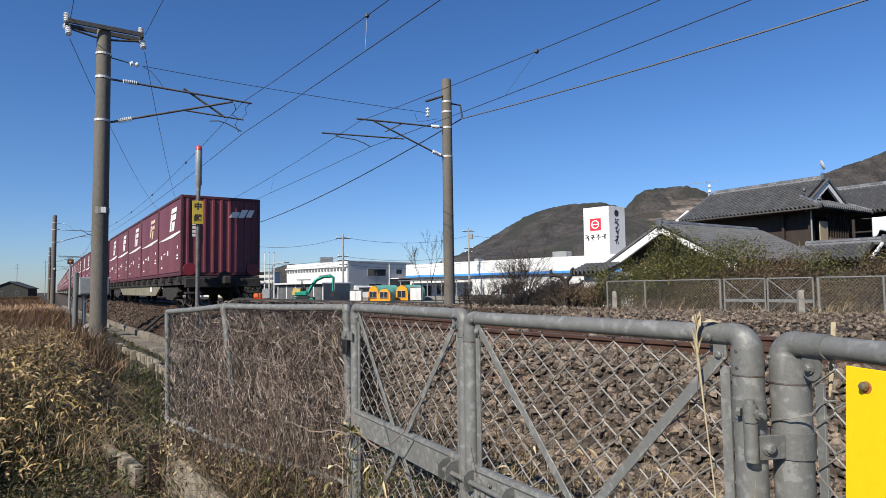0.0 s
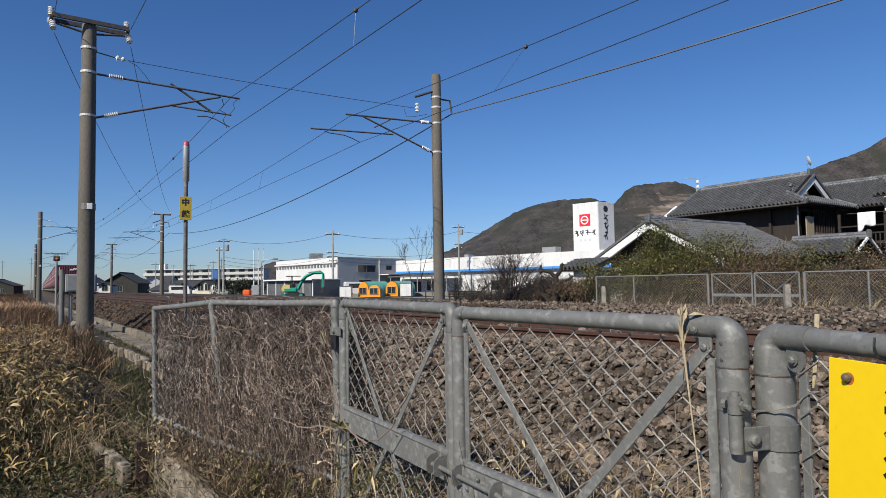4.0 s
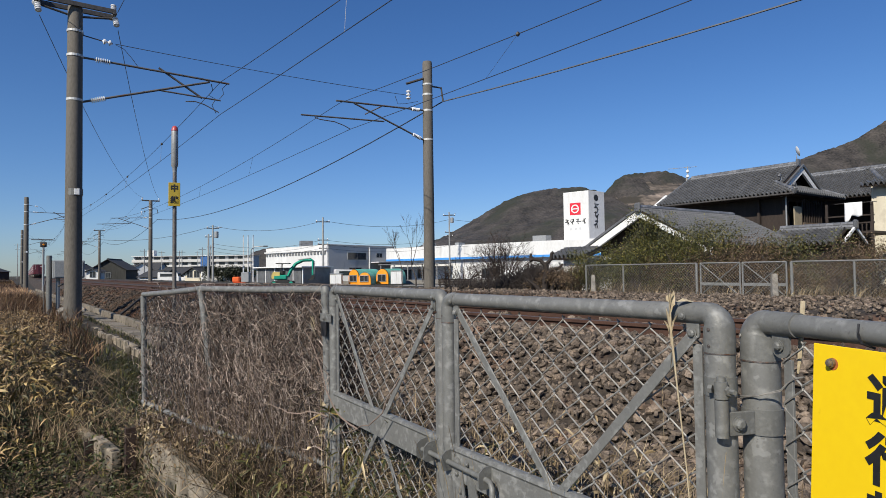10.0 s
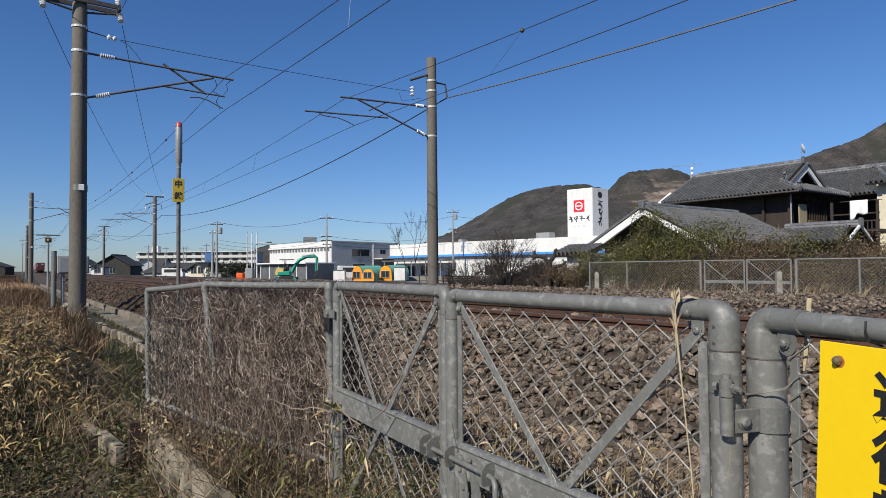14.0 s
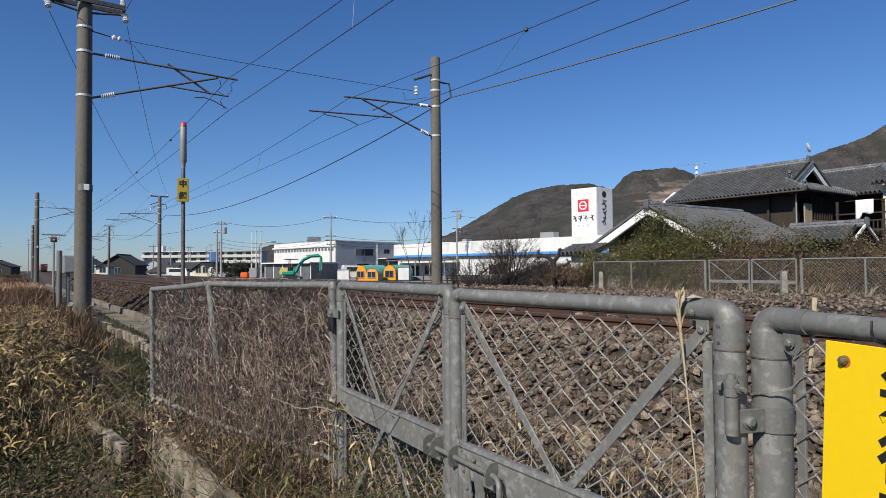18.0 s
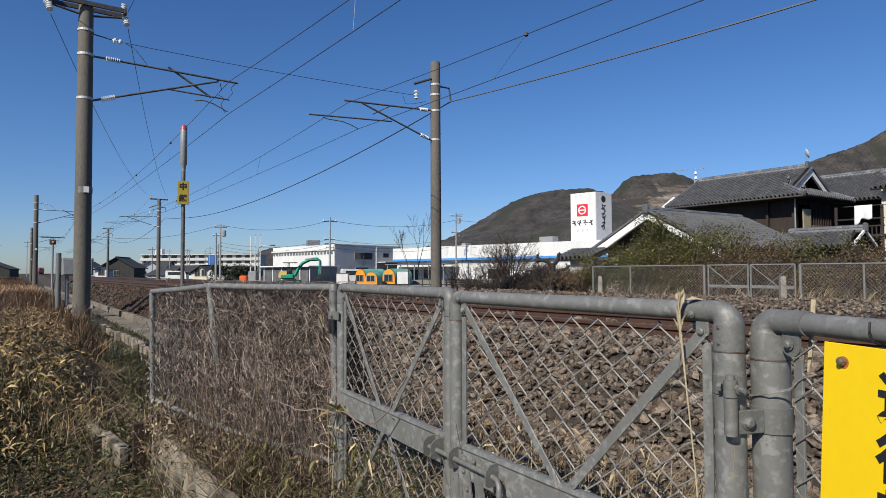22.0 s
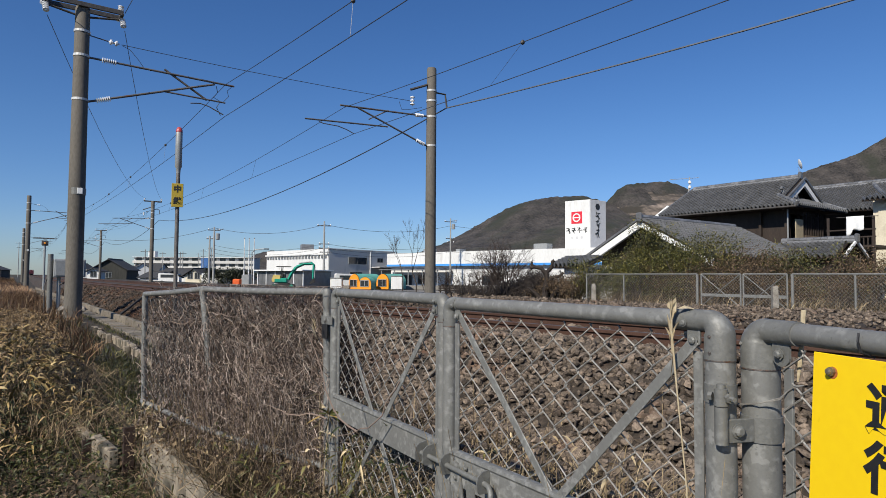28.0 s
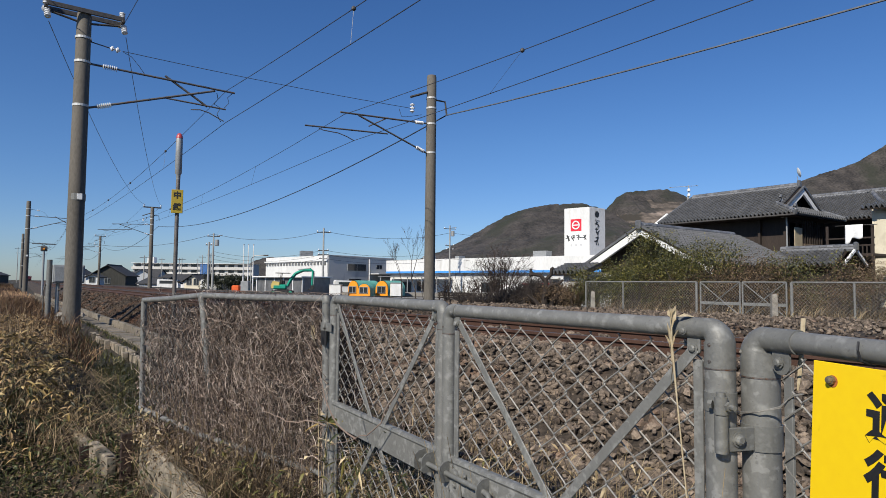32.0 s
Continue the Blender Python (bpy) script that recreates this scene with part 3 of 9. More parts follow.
def leaf(length, label, m, thick_end, top, braces):
    """A leaf of pipes: its right upright is thick_end in radius; braces as (x0, z0, x1, z1)."""
    g = thing("gate_leaf", m, label, "gate", "leaves of the double gate")
    ends = ((0.0, 1, 0.0243), (length, -1, thick_end))
    for x, out, r in ends:
        part("upright", Mesh().tube([(x, 0, 0.27), (x, 0, top - 0.06)], r, 24), GALV, g, smooth=True)
    part("top_rail", Mesh().tube([(0.05, 0, top), (length - 0.05, 0, top)], 0.0208, 20), GALV, g, smooth=True)
    part("bottom_rail", Mesh().tube([(0.02, 0, 0.30), (length - 0.02, 0, 0.30)], 0.0208, 14), GALV, g, smooth=True)
    for x, out, r in ends:
        big = r > 0.028
        e = part("corner_sleeve", elbow(x, top, out, r + 0.0008, 0.0228, reach=0.098 if big else 0.052), GALV_DULL, g, "grey cast corner fitting", smooth=True)
        part("seam", Mesh().lathe((x, 0, top - 0.0795), ((0, r), (0, r + 0.0012), (0.0028, r + 0.0012), (0.0028, r)), 24), BOLT, e, "dark seam below the fitting")
        for zz in (top - 0.030, top - 0.063) if big else (top - 0.055,):
            part("dimple", bolt_mesh((x - 0.004, -r - 0.0005, zz), (0, -1, 0), 0.0026, 0.0015), BOLT, e)
        part("rivet", bolt_mesh((x + out * (0.070 if big else 0.042), -0.0225, top - 0.006), (0, -1, 0), 0.0062, 0.005), GALV_DULL, e)
        part("lug", rounded_lug(x + out * 0.0545, top - 0.036, 0.030, 0.044), GALV_DULL, e)
        part("lug_bolt", bolt_mesh((x + out * 0.0545, -0.012, top - 0.042), (0, -1, 0), 0.0085, 0.008), GALV_DULL, e)
    # middle channel with a rolled lip
    lip = [(-0.012, LIP - 0.108), (-0.012, LIP - 0.020), (-0.018, LIP - 0.012), (-0.016, LIP - 0.003), (-0.006, LIP), (0.010, LIP - 0.001), (0.014, LIP - 0.008), (-0.004, LIP - 0.008), (-0.006, LIP - 0.016), (-0.006, LIP - 0.102), (0.012, LIP - 0.102), (0.012, LIP - 0.108)]
    rot = Matrix(((0, 0, 1, 0.022), (1, 0, 0, 0), (0, 1, 0, 0), (0, 0, 0, 1)))
    part("middle_rail", Mesh().prism(lip, rot, length - 0.044), GALV, g, "flat galvanised middle rail with a rolled lip")
    # flat braces
    for k, (x0, z0, x1, z1) in enumerate(braces):
        d = Vector((x1 - x0, 0, z1 - z0))
        ang = math.degrees(math.atan2(d.z, d.x))
        bar = Mesh().box(0, -0.002, -0.0120, d.length, 0.002, 0.0120, 0.0008, m=Matrix.Translation((x0, -0.0065 - 0.0045 * (k % 2), z0)) @ pose(0, 0, 0, 0, -ang, 0))
        part("brace", bar, GALV, g, "flat galvanised cross brace")
    for x, out, r in ends:
        xx = x + out * (r + 0.020)
        part("tension_bar", Mesh().box(xx - 0.011, -0.003, 0.33, xx + 0.011, 0.003, top - 0.066, 0.001), GALV, g)
    part("chain_link", chain_link(0.03, length - 0.035, LIP + 0.002, top - 0.018, y=0.008), WIRE, g, "woven diamond wire mesh")
    part("chain_link", chain_link(0.03, length - 0.035, 0.31, LIP - 0.11, y=0.008), WIRE, g, "woven diamond wire mesh")
    return g


def along(a, b):
    """A pose at a, x running level towards b, and its length."""
    d = Vector((b[0] - a[0], b[1] - a[1], 0))
    return Matrix.Translation((a[0], a[1], 0)) @ pose(0, 0, 0, 0, 0, math.degrees(math.atan2(d.y, d.x))), d.length


# right leaf runs from the middle to the hinge post, left leaf from the fence to the middle; -y of both faces the path
HINGE, MID_R, MID_L, FAR_L = (0.5634, 1.2717), (0.0213, 2.10), (0.0029, 2.1684), (-0.5278, 3.0477)
m_r, len_r = along(MID_R, HINGE)
m_l, len_l = along(FAR_L, MID_L)
leaf_r = leaf(len_r, "galvanised pipe gate leaf with diamond mesh and slanting braces", m_r, 0.0298, TOP,
              ((0.0625, TOP - 0.036, 0.930, 0.458), (len_r - 0.0495, TOP - 0.042, 0.075, 0.417)))
leaf(len_l, "galvanised pipe gate leaf with diamond mesh, weeds grown through it", m_l, 0.0243, TOP + 0.009,
              ((0.0600, TOP - 0.026, 0.79, 0.52), (len_l - 0.0545, TOP - 0.036, 0.15, 0.43)))

# drop bolt and slide latch where the leaves meet
latch = thing("slide_latch", m_l @ pose(len_l, 0, 0), "galvanised sliding bar latch across both gate leaves", "latch")
bar = [(x, -0.045, 0.874) for x in (-0.10, 0.02, 0.12, 0.22, 0.31)] + [(0.333, -0.047, 0.872), (0.346, -0.050, 0.860), (0.350, -0.052, 0.842), (0.351, -0.053, 0.80)]
part("bar", Mesh().tube(bar, 0.0085, 14), GALV_DULL, latch, "round sliding bar with a bent handle", smooth=True)
tab = [(0.030, -0.030), (-0.016, -0.030), (-0.024, -0.020), (-0.026, 0.004), (-0.022, 0.022), (-0.008, 0.034), (0.012, 0.038), (0.030, 0.038)]
for x in (-0.082, -0.030, 0.088, 0.302):
    br = part("bracket", Mesh().prism(tab, Matrix.Translation((x, -0.045, 0.874)) @ Matrix(((0, 0, 1, 0), (1, 0, 0, 0), (0, 1, 0, 0), (0, 0, 0, 1))), 0.005), GALV_DULL, latch, "bent steel guide tab")
    part("tab_foot", Mesh().box(x - 0.002, -0.017, 0.846, x + 0.040, -0.0135, 0.913, 0.001), GALV_DULL, br)
plate = part("drop_plate", Mesh().prism([(0.098, -0.17), (0.165, -0.19), (0.176, -0.09), (0.158, -0.01), (0.140, 0.030), (0.104, 0.034)], Matrix.Translation((0, -0.030, 0.862)) @ pose(0, 0, 0, 90, 0, 0), 0.004), GALV, latch)
for x, z in ((0.132, 0.843), (0.150, 0.79)):
    part("plate_bolt", bolt_mesh((x, -0.035, z), (0, -1, 0), 0.007, 0.007), GALV_DULL, plate)
hook = part("hook_plate", Mesh().prism([(0.178, -0.18), (0.236, -0.18), (0.240, -0.075), (0.226, -0.030), (0.196, -0.004), (0.180, -0.020), (0.190, -0.075)], Matrix.Translation((0, -0.026, 0.862)) @ pose(0, 0, 0, 90, 0, 0), 0.004), GALV_DULL, latch, "curved steel hook plate")
part("hook_bolt", bolt_mesh((0.186, -0.031, 0.885), (0, -1, 0), 0.006, 0.007), GALV_DULL, hook)

# hinge post and the fence that runs on beside it
POST = (0.6483, 1.2763)
RAIL_R = 1.388
m_f, len_f = along(POST, (POST[0] + 0.223 * 1.9, POST[1] - 0.975 * 1.9))
fence_r = thing("mesh_fence", m_f, "galvanised pipe fence with diamond mesh beside the gate", "fence", "fence beside the path")
part("post", Mesh().tube([(0, 0, 0.0), (0, 0, RAIL_R - 0.05)], 0.0368, 28), GALV, fence_r, smooth=True)
sleeve = part("corner_sleeve", elbow(0, RAIL_R, 1, 0.0376, 0.0238, 0.050, 0.103), GALV_DULL, fence_r, "grey cast corner fitting", smooth=True)
part("seam", Mesh().lathe((0, 0, RAIL_R - 0.0795), ((0, 0.0366), (0, 0.0382), (0.003, 0.0382), (0.003, 0.0366)), 28), BOLT, sleeve, "dark seam below the fitting")
part("dimple", bolt_mesh((-0.012, -0.0362, RAIL_R - 0.028), (-0.3, -1, 0), 0.0028, 0.0015), WIRE, sleeve)
part("lug", rounded_lug(0.0655, RAIL_R - 0.043, 0.044, 0.046), GALV_DULL, sleeve)
part("lug_bolt", bolt_mesh((0.0655, -0.012, RAIL_R - 0.042), (0, -1, 0), 0.0085, 0.009), GALV_DULL, sleeve)
part("top_rail", Mesh().tube([(0.09, 0, RAIL_R), (len_f, 0, RAIL_R)], 0.0206, 22), GALV, fence_r, smooth=True)
part("bottom_rail", Mesh().tube([(0.03, 0, 0.42), (len_f, 0, 0.42)], 0.0206, 14), GALV, fence_r, smooth=True)
part("post", Mesh().tube([(len_f, 0, 0.0), (len_f, 0, RAIL_R)], 0.0243, 16), GALV, fence_r, smooth=True)
part("tension_bar", Mesh().box(0.0655, -0.003, 0.44, 0.0865, 0.003, RAIL_R - 0.068, 0.001), GALV, fence_r)
part("chain_link", chain_link(0.066, len_f, 0.43, RAIL_R - 0.018), WIRE, fence_r, "woven diamond wire mesh")
clamp = part("hinge_clamp", Mesh().lathe((0, 0, 1.165), ((0, 0.0366), (0.0, 0.0400), (0.050, 0.0400), (0.050, 0.0366)), 28), GALV_DULL, fence_r, "dark steel clamp band", smooth=True)
BARREL = m_r @ Vector((len_r + 0.024, -0.036, 0))
m_s, len_s = along(BARREL[:2], (POST[0] - 0.030, POST[1] - 0.026))
m_s = m_f.inverted() @ m_s
part("strap", Mesh().box(0.0, -0.004, 1.167, len_s, 0.002, 1.214, 0.0015), GALV_DULL, clamp, m=m_s)
part("clamp_bolt", bolt_mesh((0.036, -0.005, 1.191), (0, -1, 0), 0.0115, 0.010), GALV_DULL, clamp, m=m_s)
part("lower_barrel", Mesh().lathe((0, 0, 1.166), ((0, 0.0120), (0.0, 0.0130), (0.073, 0.0130), (0.073, 0.0120)), 16), GALV_DULL, clamp, smooth=True, m=m_s)
HM = pose(len_r, 0, 0)
hinge = part("hinge_barrel", Mesh().lathe((0.024, -0.036, 1.241), ((0, 0.0120), (0.0, 0.0132), (0.034, 0.0132), (0.0345, 0.009), (0.043, 0.0085)), 16), GALV_DULL, leaf_r, "grey steel hinge barrel", smooth=True, m=HM)
part("hinge_band", Mesh().lathe((0, 0, 1.241), ((0, 0.0298), (0, 0.0316), (0.038, 0.0316), (0.038, 0.0298)), 24), GALV_DULL, hinge, smooth=True)
part("nut", Mesh().lathe((0.038, -0.034, 1.258), ((0, 0.010), (0.006, 0.010), (0.006, 0.005), (0.018, 0.005)), 6, (1, -0.3, 0)), GALV_DULL, hinge)
part("nut", Mesh().lathe((0.008, -0.040, 1.258), ((0, 0.009), (0.008, 0.009)), 6, (-1, -0.3, 0)), GALV_DULL, hinge)
tie = thing("tie_wire", m_f, "loose twisted tie wire round the hinge post", "wire")
for dz in (0.0, 0.003):
    part("wire", Mesh().tube([(-0.085, -0.046, 1.238 + dz), (-0.05, -0.048, 1.232), (-0.01, -0.043, 1.234 + dz), (0.035, -0.036, 1.246), (0.065, -0.012, 1.258 + dz), (0.078, -0.006, 1.276), (0.092, -0.004, 1.286 + dz), (0.112, 0.0, 1.293)], 0.0012, 6), WIRE, tie)
part("wire", Mesh().tube([(0.252, -0.021, 1.404), (0.254, -0.025, 1.390), (0.258, -0.022, 1.372), (0.262, 0.0, 1.364)], 0.002, 6), STEEL_WIRE, tie, "dark wire wrapped round the rail")

# yellow notice, hung a little away from the fence at its foot
sign = thing("warning_sign", m_f @ pose(0.165, -0.026, 1.3635, -3.6, 0, 0), "bright yellow enamel warning plate with black characters, bolted to the fence", "sign")
part("plate", Mesh().box(0.0, -0.0012, -0.45, 0.30, 0.0012, 0.0, 0.001), YELLOW, sign)
RUST_RING = mat("rust_ring", (0.30, 0.08, 0.02), (0.45, 0.14, 0.03), 80, 0.8)
for x in (0.041, 0.259):
    part("washer", Mesh().lathe((x + 0.001, -0.0012, -0.0315), ((0, 0.0105), (0.0006, 0.0105)), 16, (0, -1, 0)), RUST_RING, sign, "rust stain round the bolt")
    part("bolt", Mesh().lathe((x, -0.0018, -0.030), ((0, 0.0082), (0.0055, 0.0080), (0.0056, 0.0062), (0.0095, 0.0056), (0.0105, 0.003)), 8, (0, -1, 0)), BRASS, sign, "dull bolt head")
for k, ch in enumerate("通行禁"):
    lettering("character", ch, 0.084, BLACK, sign, pose(0.150, -0.0016, -0.0815 - 0.0915 * k, 90, 0, 0), thick=0.0028)

# fence that bends off to the ditch, overgrown
FP, EP = ((-0.582, 3.12), (-1.505, 3.90), (-2.252, 4.70)), (1.4135, 1.407, 1.349)
fence_l = thing("mesh_fence", pose(0, 0, 0), "leaning galvanised mesh fence overgrown with dead grey vines", "fence", "fence beside the path")
part("post", Mesh().tube([(FP[0][0] + 0.022, FP[0][1] + 0.01, 0.2), (*FP[0], EP[0] - 0.03)], 0.0226, 18), GALV, fence_l, smooth=True)
part("post", Mesh().tube([(-1.385, 3.86, 0.40), (-1.445, 3.885, 0.9), (*FP[1], EP[1] - 0.01)], 0.0225, 14), GALV, fence_l, "leaning galvanised post", smooth=True)
part("post", Mesh().tube([(-2.235, 4.70, 0.42), (*FP[2], EP[2] - 0.01)], 0.021, 14), GALV, fence_l, smooth=True)
part("post_cap", Mesh().lathe((FP[0][0], FP[0][1], EP[0] - 0.08), ((0, 0.0236), (0.06, 0.0246), (0.085, 0.024), (0.099, 0.014)), 18), GALV_DULL, fence_l, smooth=True)
part("post_collar", Mesh().lathe((FP[1][0], FP[1][1], EP[1] - 0.04), ((0, 0.0240), (0.03, 0.0245), (0.055, 0.020), (0.060, 0.010)), 14), GALV_DULL, fence_l, smooth=True)
for i in (0, 1):
    a, b = Vector((*FP[i], EP[i])), Vector((*FP[i + 1], EP[i + 1]))
    part("top_rail", Mesh().tube([a, a.lerp(b, 0.5) - Vector((0, 0, 0.004)), b], 0.0185, 16), GALV, fence_l, smooth=True)
    part("bottom_rail", Mesh().tube([(a.x, a.y, 0.55), (b.x, b.y, 0.55)], 0.0165, 12), GALV, fence_l, smooth=True)
    mm, ll = along(FP[i], FP[i + 1])
    part("chain_link", chain_link(0.02, ll - 0.02, 0.565, 1.375 - 0.02 * i, r=0.0019, sides=3), DULL_WIRE, fence_l, "woven diamond wire mesh", m=mm)
stop = part("gate_stop_band", Mesh().lathe((FP[0][0], FP[0][1], 1.256), ((0, 0.0228), (0, 0.0262), (0.040, 0.0262), (0.040, 0.0228)), 18), GALV_DULL, fence_l)
part("band_strap", Mesh().box(-0.115, -0.031, 1.256, 0.026, -0.025, 1.296, 0.001, m=m_l), GALV_DULL, stop)
part("band_bolt", bolt_mesh((-0.055, -0.032, 1.276), (0, -1, 0), 0.012, 0.010).data("bolt", GALV_DULL), GALV_DULL, stop, m=m_l)
# tongue takes near-black steel for the shadow it hangs in
part("band_tongue", Mesh().box(-0.105, -0.032, 1.185, -0.035, -0.026, 1.2555, 0.001, m=m_l), STEEL_WIRE, stop, "hanging tongue plate, darkened for the shadow on it")


# ---- overhead line ----
def insulator(me_pos, direction, length=0.30, sheds=6, r=0.062):
    prof = [(0, 0.018)]
    step = length / sheds
    for k in range(sheds):
        prof += [(k * step + 0.15 * step, 0.026), (k * step + 0.3 * step, r), (k * step + 0.55 * step, r), (k * step + 0.8 * step, 0.026)]
    prof.append((length, 0.018))
    return Mesh().lathe(me_pos, prof, 12, direction)


def band(z, r):
    return Mesh().lathe((0, 0, z), ((0, r - 0.01), (0, r + 0.012), (0.06, r + 0.012), (0.06, r - 0.01)), 20)


WHITE_BAND = mat("pale_band_steel", (0.42, 0.42, 0.41), (0.6, 0.6, 0.58), 10, 0.5, 0.2, 0.05)
LABEL = mat("white_plate", (0.66, 0.66, 0.64), (0.8, 0.8, 0.78), 10, 0.5, 0, 0.02)


def left_pole(m, crossarm=True):
    """Pole with a crossarm, and a hinged cantilever over the nearer track. Local x across the line, z = 0 at 0."""
    g = thing("catenary_pole", m, "grey round concrete railway pole with crossarm and cantilever arm", "catenary pole", "overhead line poles")
    part("pole", Mesh().lathe((0, 0, 0.0), ((-0.3, 0.205), (0.0, 0.205), (2.5, 0.20), (5.0, 0.19), (8.45, 0.172), (8.52, 0.155)), 24), POLE, g, smooth=True)
    if crossarm:
        for y in (-0.20, 0.20):
            part("crossarm", Mesh().box(-0.86, y - 0.03, 8.46, 0.92, y + 0.03, 8.58, 0.008), STEEL_DARK, g, "dark weathered steel crossarm")
        for x in (-0.86, 0.90):
            part("arm_tie", Mesh().box(x - 0.04, -0.24, 8.44, x + 0.04, 0.24, 8.50, 0.006), STEEL_DARK, g)
            part("arm_strut", Mesh().tube([(x, 0, 8.40), (0.17 if x > 0 else -0.17, 0, 8.28)], 0.03, 8), STEEL_DARK, g)
            part("insulator", insulator((x, 0.05, 8.56), (0, 0.1, 1), 0.26, 4, 0.075), PORCELAIN, g, "white ribbed porcelain insulator", smooth=True)
            part("insulator", insulator((x, 0.30, 8.56), (0, 1, 0.2), 0.26, 4, 0.075), PORCELAIN, g, "white ribbed porcelain insulator", smooth=True)
            part("insulator", insulator((x + 0.02, -0.05, 8.40), (0.1, -0.5, -1), 0.28, 4, 0.075), PORCELAIN, g, "white ribbed porcelain insulator", smooth=True)
    for z in (7.82, 7.18, 6.02):
        part("band", band(z, 0.182), WHITE_BAND, g, "pale steel band")
    part("number_plate", Mesh().lathe((0.012, -0.012, 3.56), ((0, 0.18), (0, 0.197), (0.17, 0.197), (0.17, 0.18)), 20), GALV_DULL, g, "grey label band")
    part("label", Mesh().box(-0.015, -0.212, 3.565, 0.115, -0.165, 3.725, 0.01), LABEL, g, "white label plate")
    r0 = 0.17
    # upper stay and lower strut of the cantilever
    arms = [((r0, 0, 7.21), (3.97, 0, 7.14), 0.028), ((r0, 0, 6.03), (3.40, 0, 7.10), 0.030), ((2.03, 0.03, 7.28), (3.2, 0.03, 6.60), 0.030), ((2.05, 0, 6.64), (3.72, 0, 6.60), 0.022)]
    for a, b, r in arms:
        part("arm_tube", Mesh().tube([a, b], r, 10), STEEL_PIPE, g, "rust-stained steel arm tube", smooth=True)
    for a, b in (((r0 + 0.30, 0, 7.205), (1, 0, -0.02)), ((r0 + 0.20, 0, 6.092), (1, 0, 0.33))):
        part("insulator", insulator(a, b, 0.36, 7, 0.070), PORCELAIN, g, "white ribbed porcelain insulator", smooth=True)
    part("steady_arm", Mesh().tube([(2.74, 0, 6.43), (3.0, 0, 6.47), (3.25, 0, 6.42), (3.67, 0, 6.24)], 0.016, 8), STEEL_PIPE, g, smooth=True)
    part("jumper", Mesh().tube([(3.45, 0, 7.05), (3.52, 0.1, 6.9), (3.42, 0.15, 6.75), (3.6, 0.1, 6.65), (3.5, 0.1, 6.45), (3.6, 0.05, 6.22)], 0.011, 5), COPPER, g)
    part("jumper", Mesh().tube([(3.9, 0, 7.12), (3.78, 0.05, 6.98), (3.84, 0.1, 6.84), (3.70, 0.1, 6.66)], 0.009, 5), COPPER, g)
    part("guard_stay", Mesh().tube([(r0, 0, 7.80), (0.62, 0, 7.74)], 0.015, 6), STEEL_DARK, g)
    part("insulator", insulator((0.62, 0, 7.74), (1, 0, -0.08), 0.26, 2, 0.07), PORCELAIN, g, smooth=True)
    part("jumper", Mesh().tube([(0.95, 0, 7.70), (1.15, 0, 7.62), (1.35, 0, 7.4), (1.5, 0, 7.2)], 0.008, 5), COPPER, g)
    return g


def right_pole(m, crossarm=False):
    g = thing("catenary_pole", m, "grey round concrete railway pole with cantilever and feeder bracket", "catenary pole", "overhead line poles")
    part("pole", Mesh().lathe((0, 0, 0.0), ((-0.3, 0.19), (0.0, 0.19), (4.0, 0.18), (8.62, 0.165), (8.68, 0.15)), 24), POLE, g, smooth=True)
    for z in (7.85, 7.5, 6.95, 5.95):
        part("band", band(z, 0.168), WHITE_BAND, g, "pale steel band")
    if crossarm:
        part("crossarm", Mesh().box(-0.8, -0.05, 8.58, 0.8, 0.05, 8.70, 0.008), STEEL_DARK, g)
        for x in (-0.75, 0.75):
            part("insulator", insulator((x, 0, 8.70), (0, 0, 1), 0.22, 3, 0.07), PORCELAIN, g, smooth=True)
    r0 = -0.16
    for a, b, r in (((r0, 0, 6.98), (-3.44, 0, 6.82), 0.028), ((r0, 0, 5.95), (-2.82, 0, 6.83), 0.028), ((-1.73, 0, 6.39), (-4.6, 0, 6.22), 0.024), ((-1.72, 0, 6.93), (-2.43, 0, 6.53), 0.020)):
        part("arm_tube", Mesh().tube([a, b], r, 10), STEEL_PIPE, g, "rust-stained steel arm tube", smooth=True)
    part("insulator", insulator((r0 - 0.18, 0, 6.97), (-1, 0, -0.05), 0.32, 7, 0.062), PORCELAIN, g, smooth=True)
    part("insulator", insulator((r0 - 0.14, 0, 6.0), (-1, 0, 0.33), 0.34, 7, 0.062), PORCELAIN, g, smooth=True)
    part("steady_arm", Mesh().tube([(-4.15, 0, 6.2), (-4.0, 0, 6.16), (-3.5, 0, 6.15), (-3.2, 0, 6.08), (-2.96, 0, 5.99)], 0.015, 8), STEEL_PIPE, g, smooth=True)
    part("bracket", Mesh().tube([(-0.1, 0, 8.10), (-0.86, 0, 7.78)], 0.04, 4), STEEL_DARK, g)
    part("insulator", insulator((-0.78, 0, 7.58), (0, 0, -1), 0.34, 3, 0.08), PORCELAIN, g, smooth=True)
    part("feeder_bracket", Mesh().tube([(0.1, 0, 7.86), (0.58, 0, 7.87), (0.65, 0, 7.43)], 0.032, 8), STEEL_DARK, g, "bent steel feeder bracket")
    part("jumper", Mesh().tube([(-0.4, 0, 7.25), (-0.9, 0, 7.1), (-1.2, 0, 7.05), (-1.3, 0, 7.3)], 0.008, 5), COPPER, g)
    return g


SPAN = 47.8
for k in range(4):
    left_pole(LINE @ pose(1.61 + (0.0, 0.42, 0.14, 0.2)[k] + sway(18.55 + SPAN * k), 18.55 + SPAN * k, 0.0), crossarm=k == 0)
for k in range(4):
    right_pole(LINE @ pose(11.95 + 0.05 * k + sway(17.4 + SPAN * k), 17.4 + SPAN * k, 0), crossarm=k > 0)


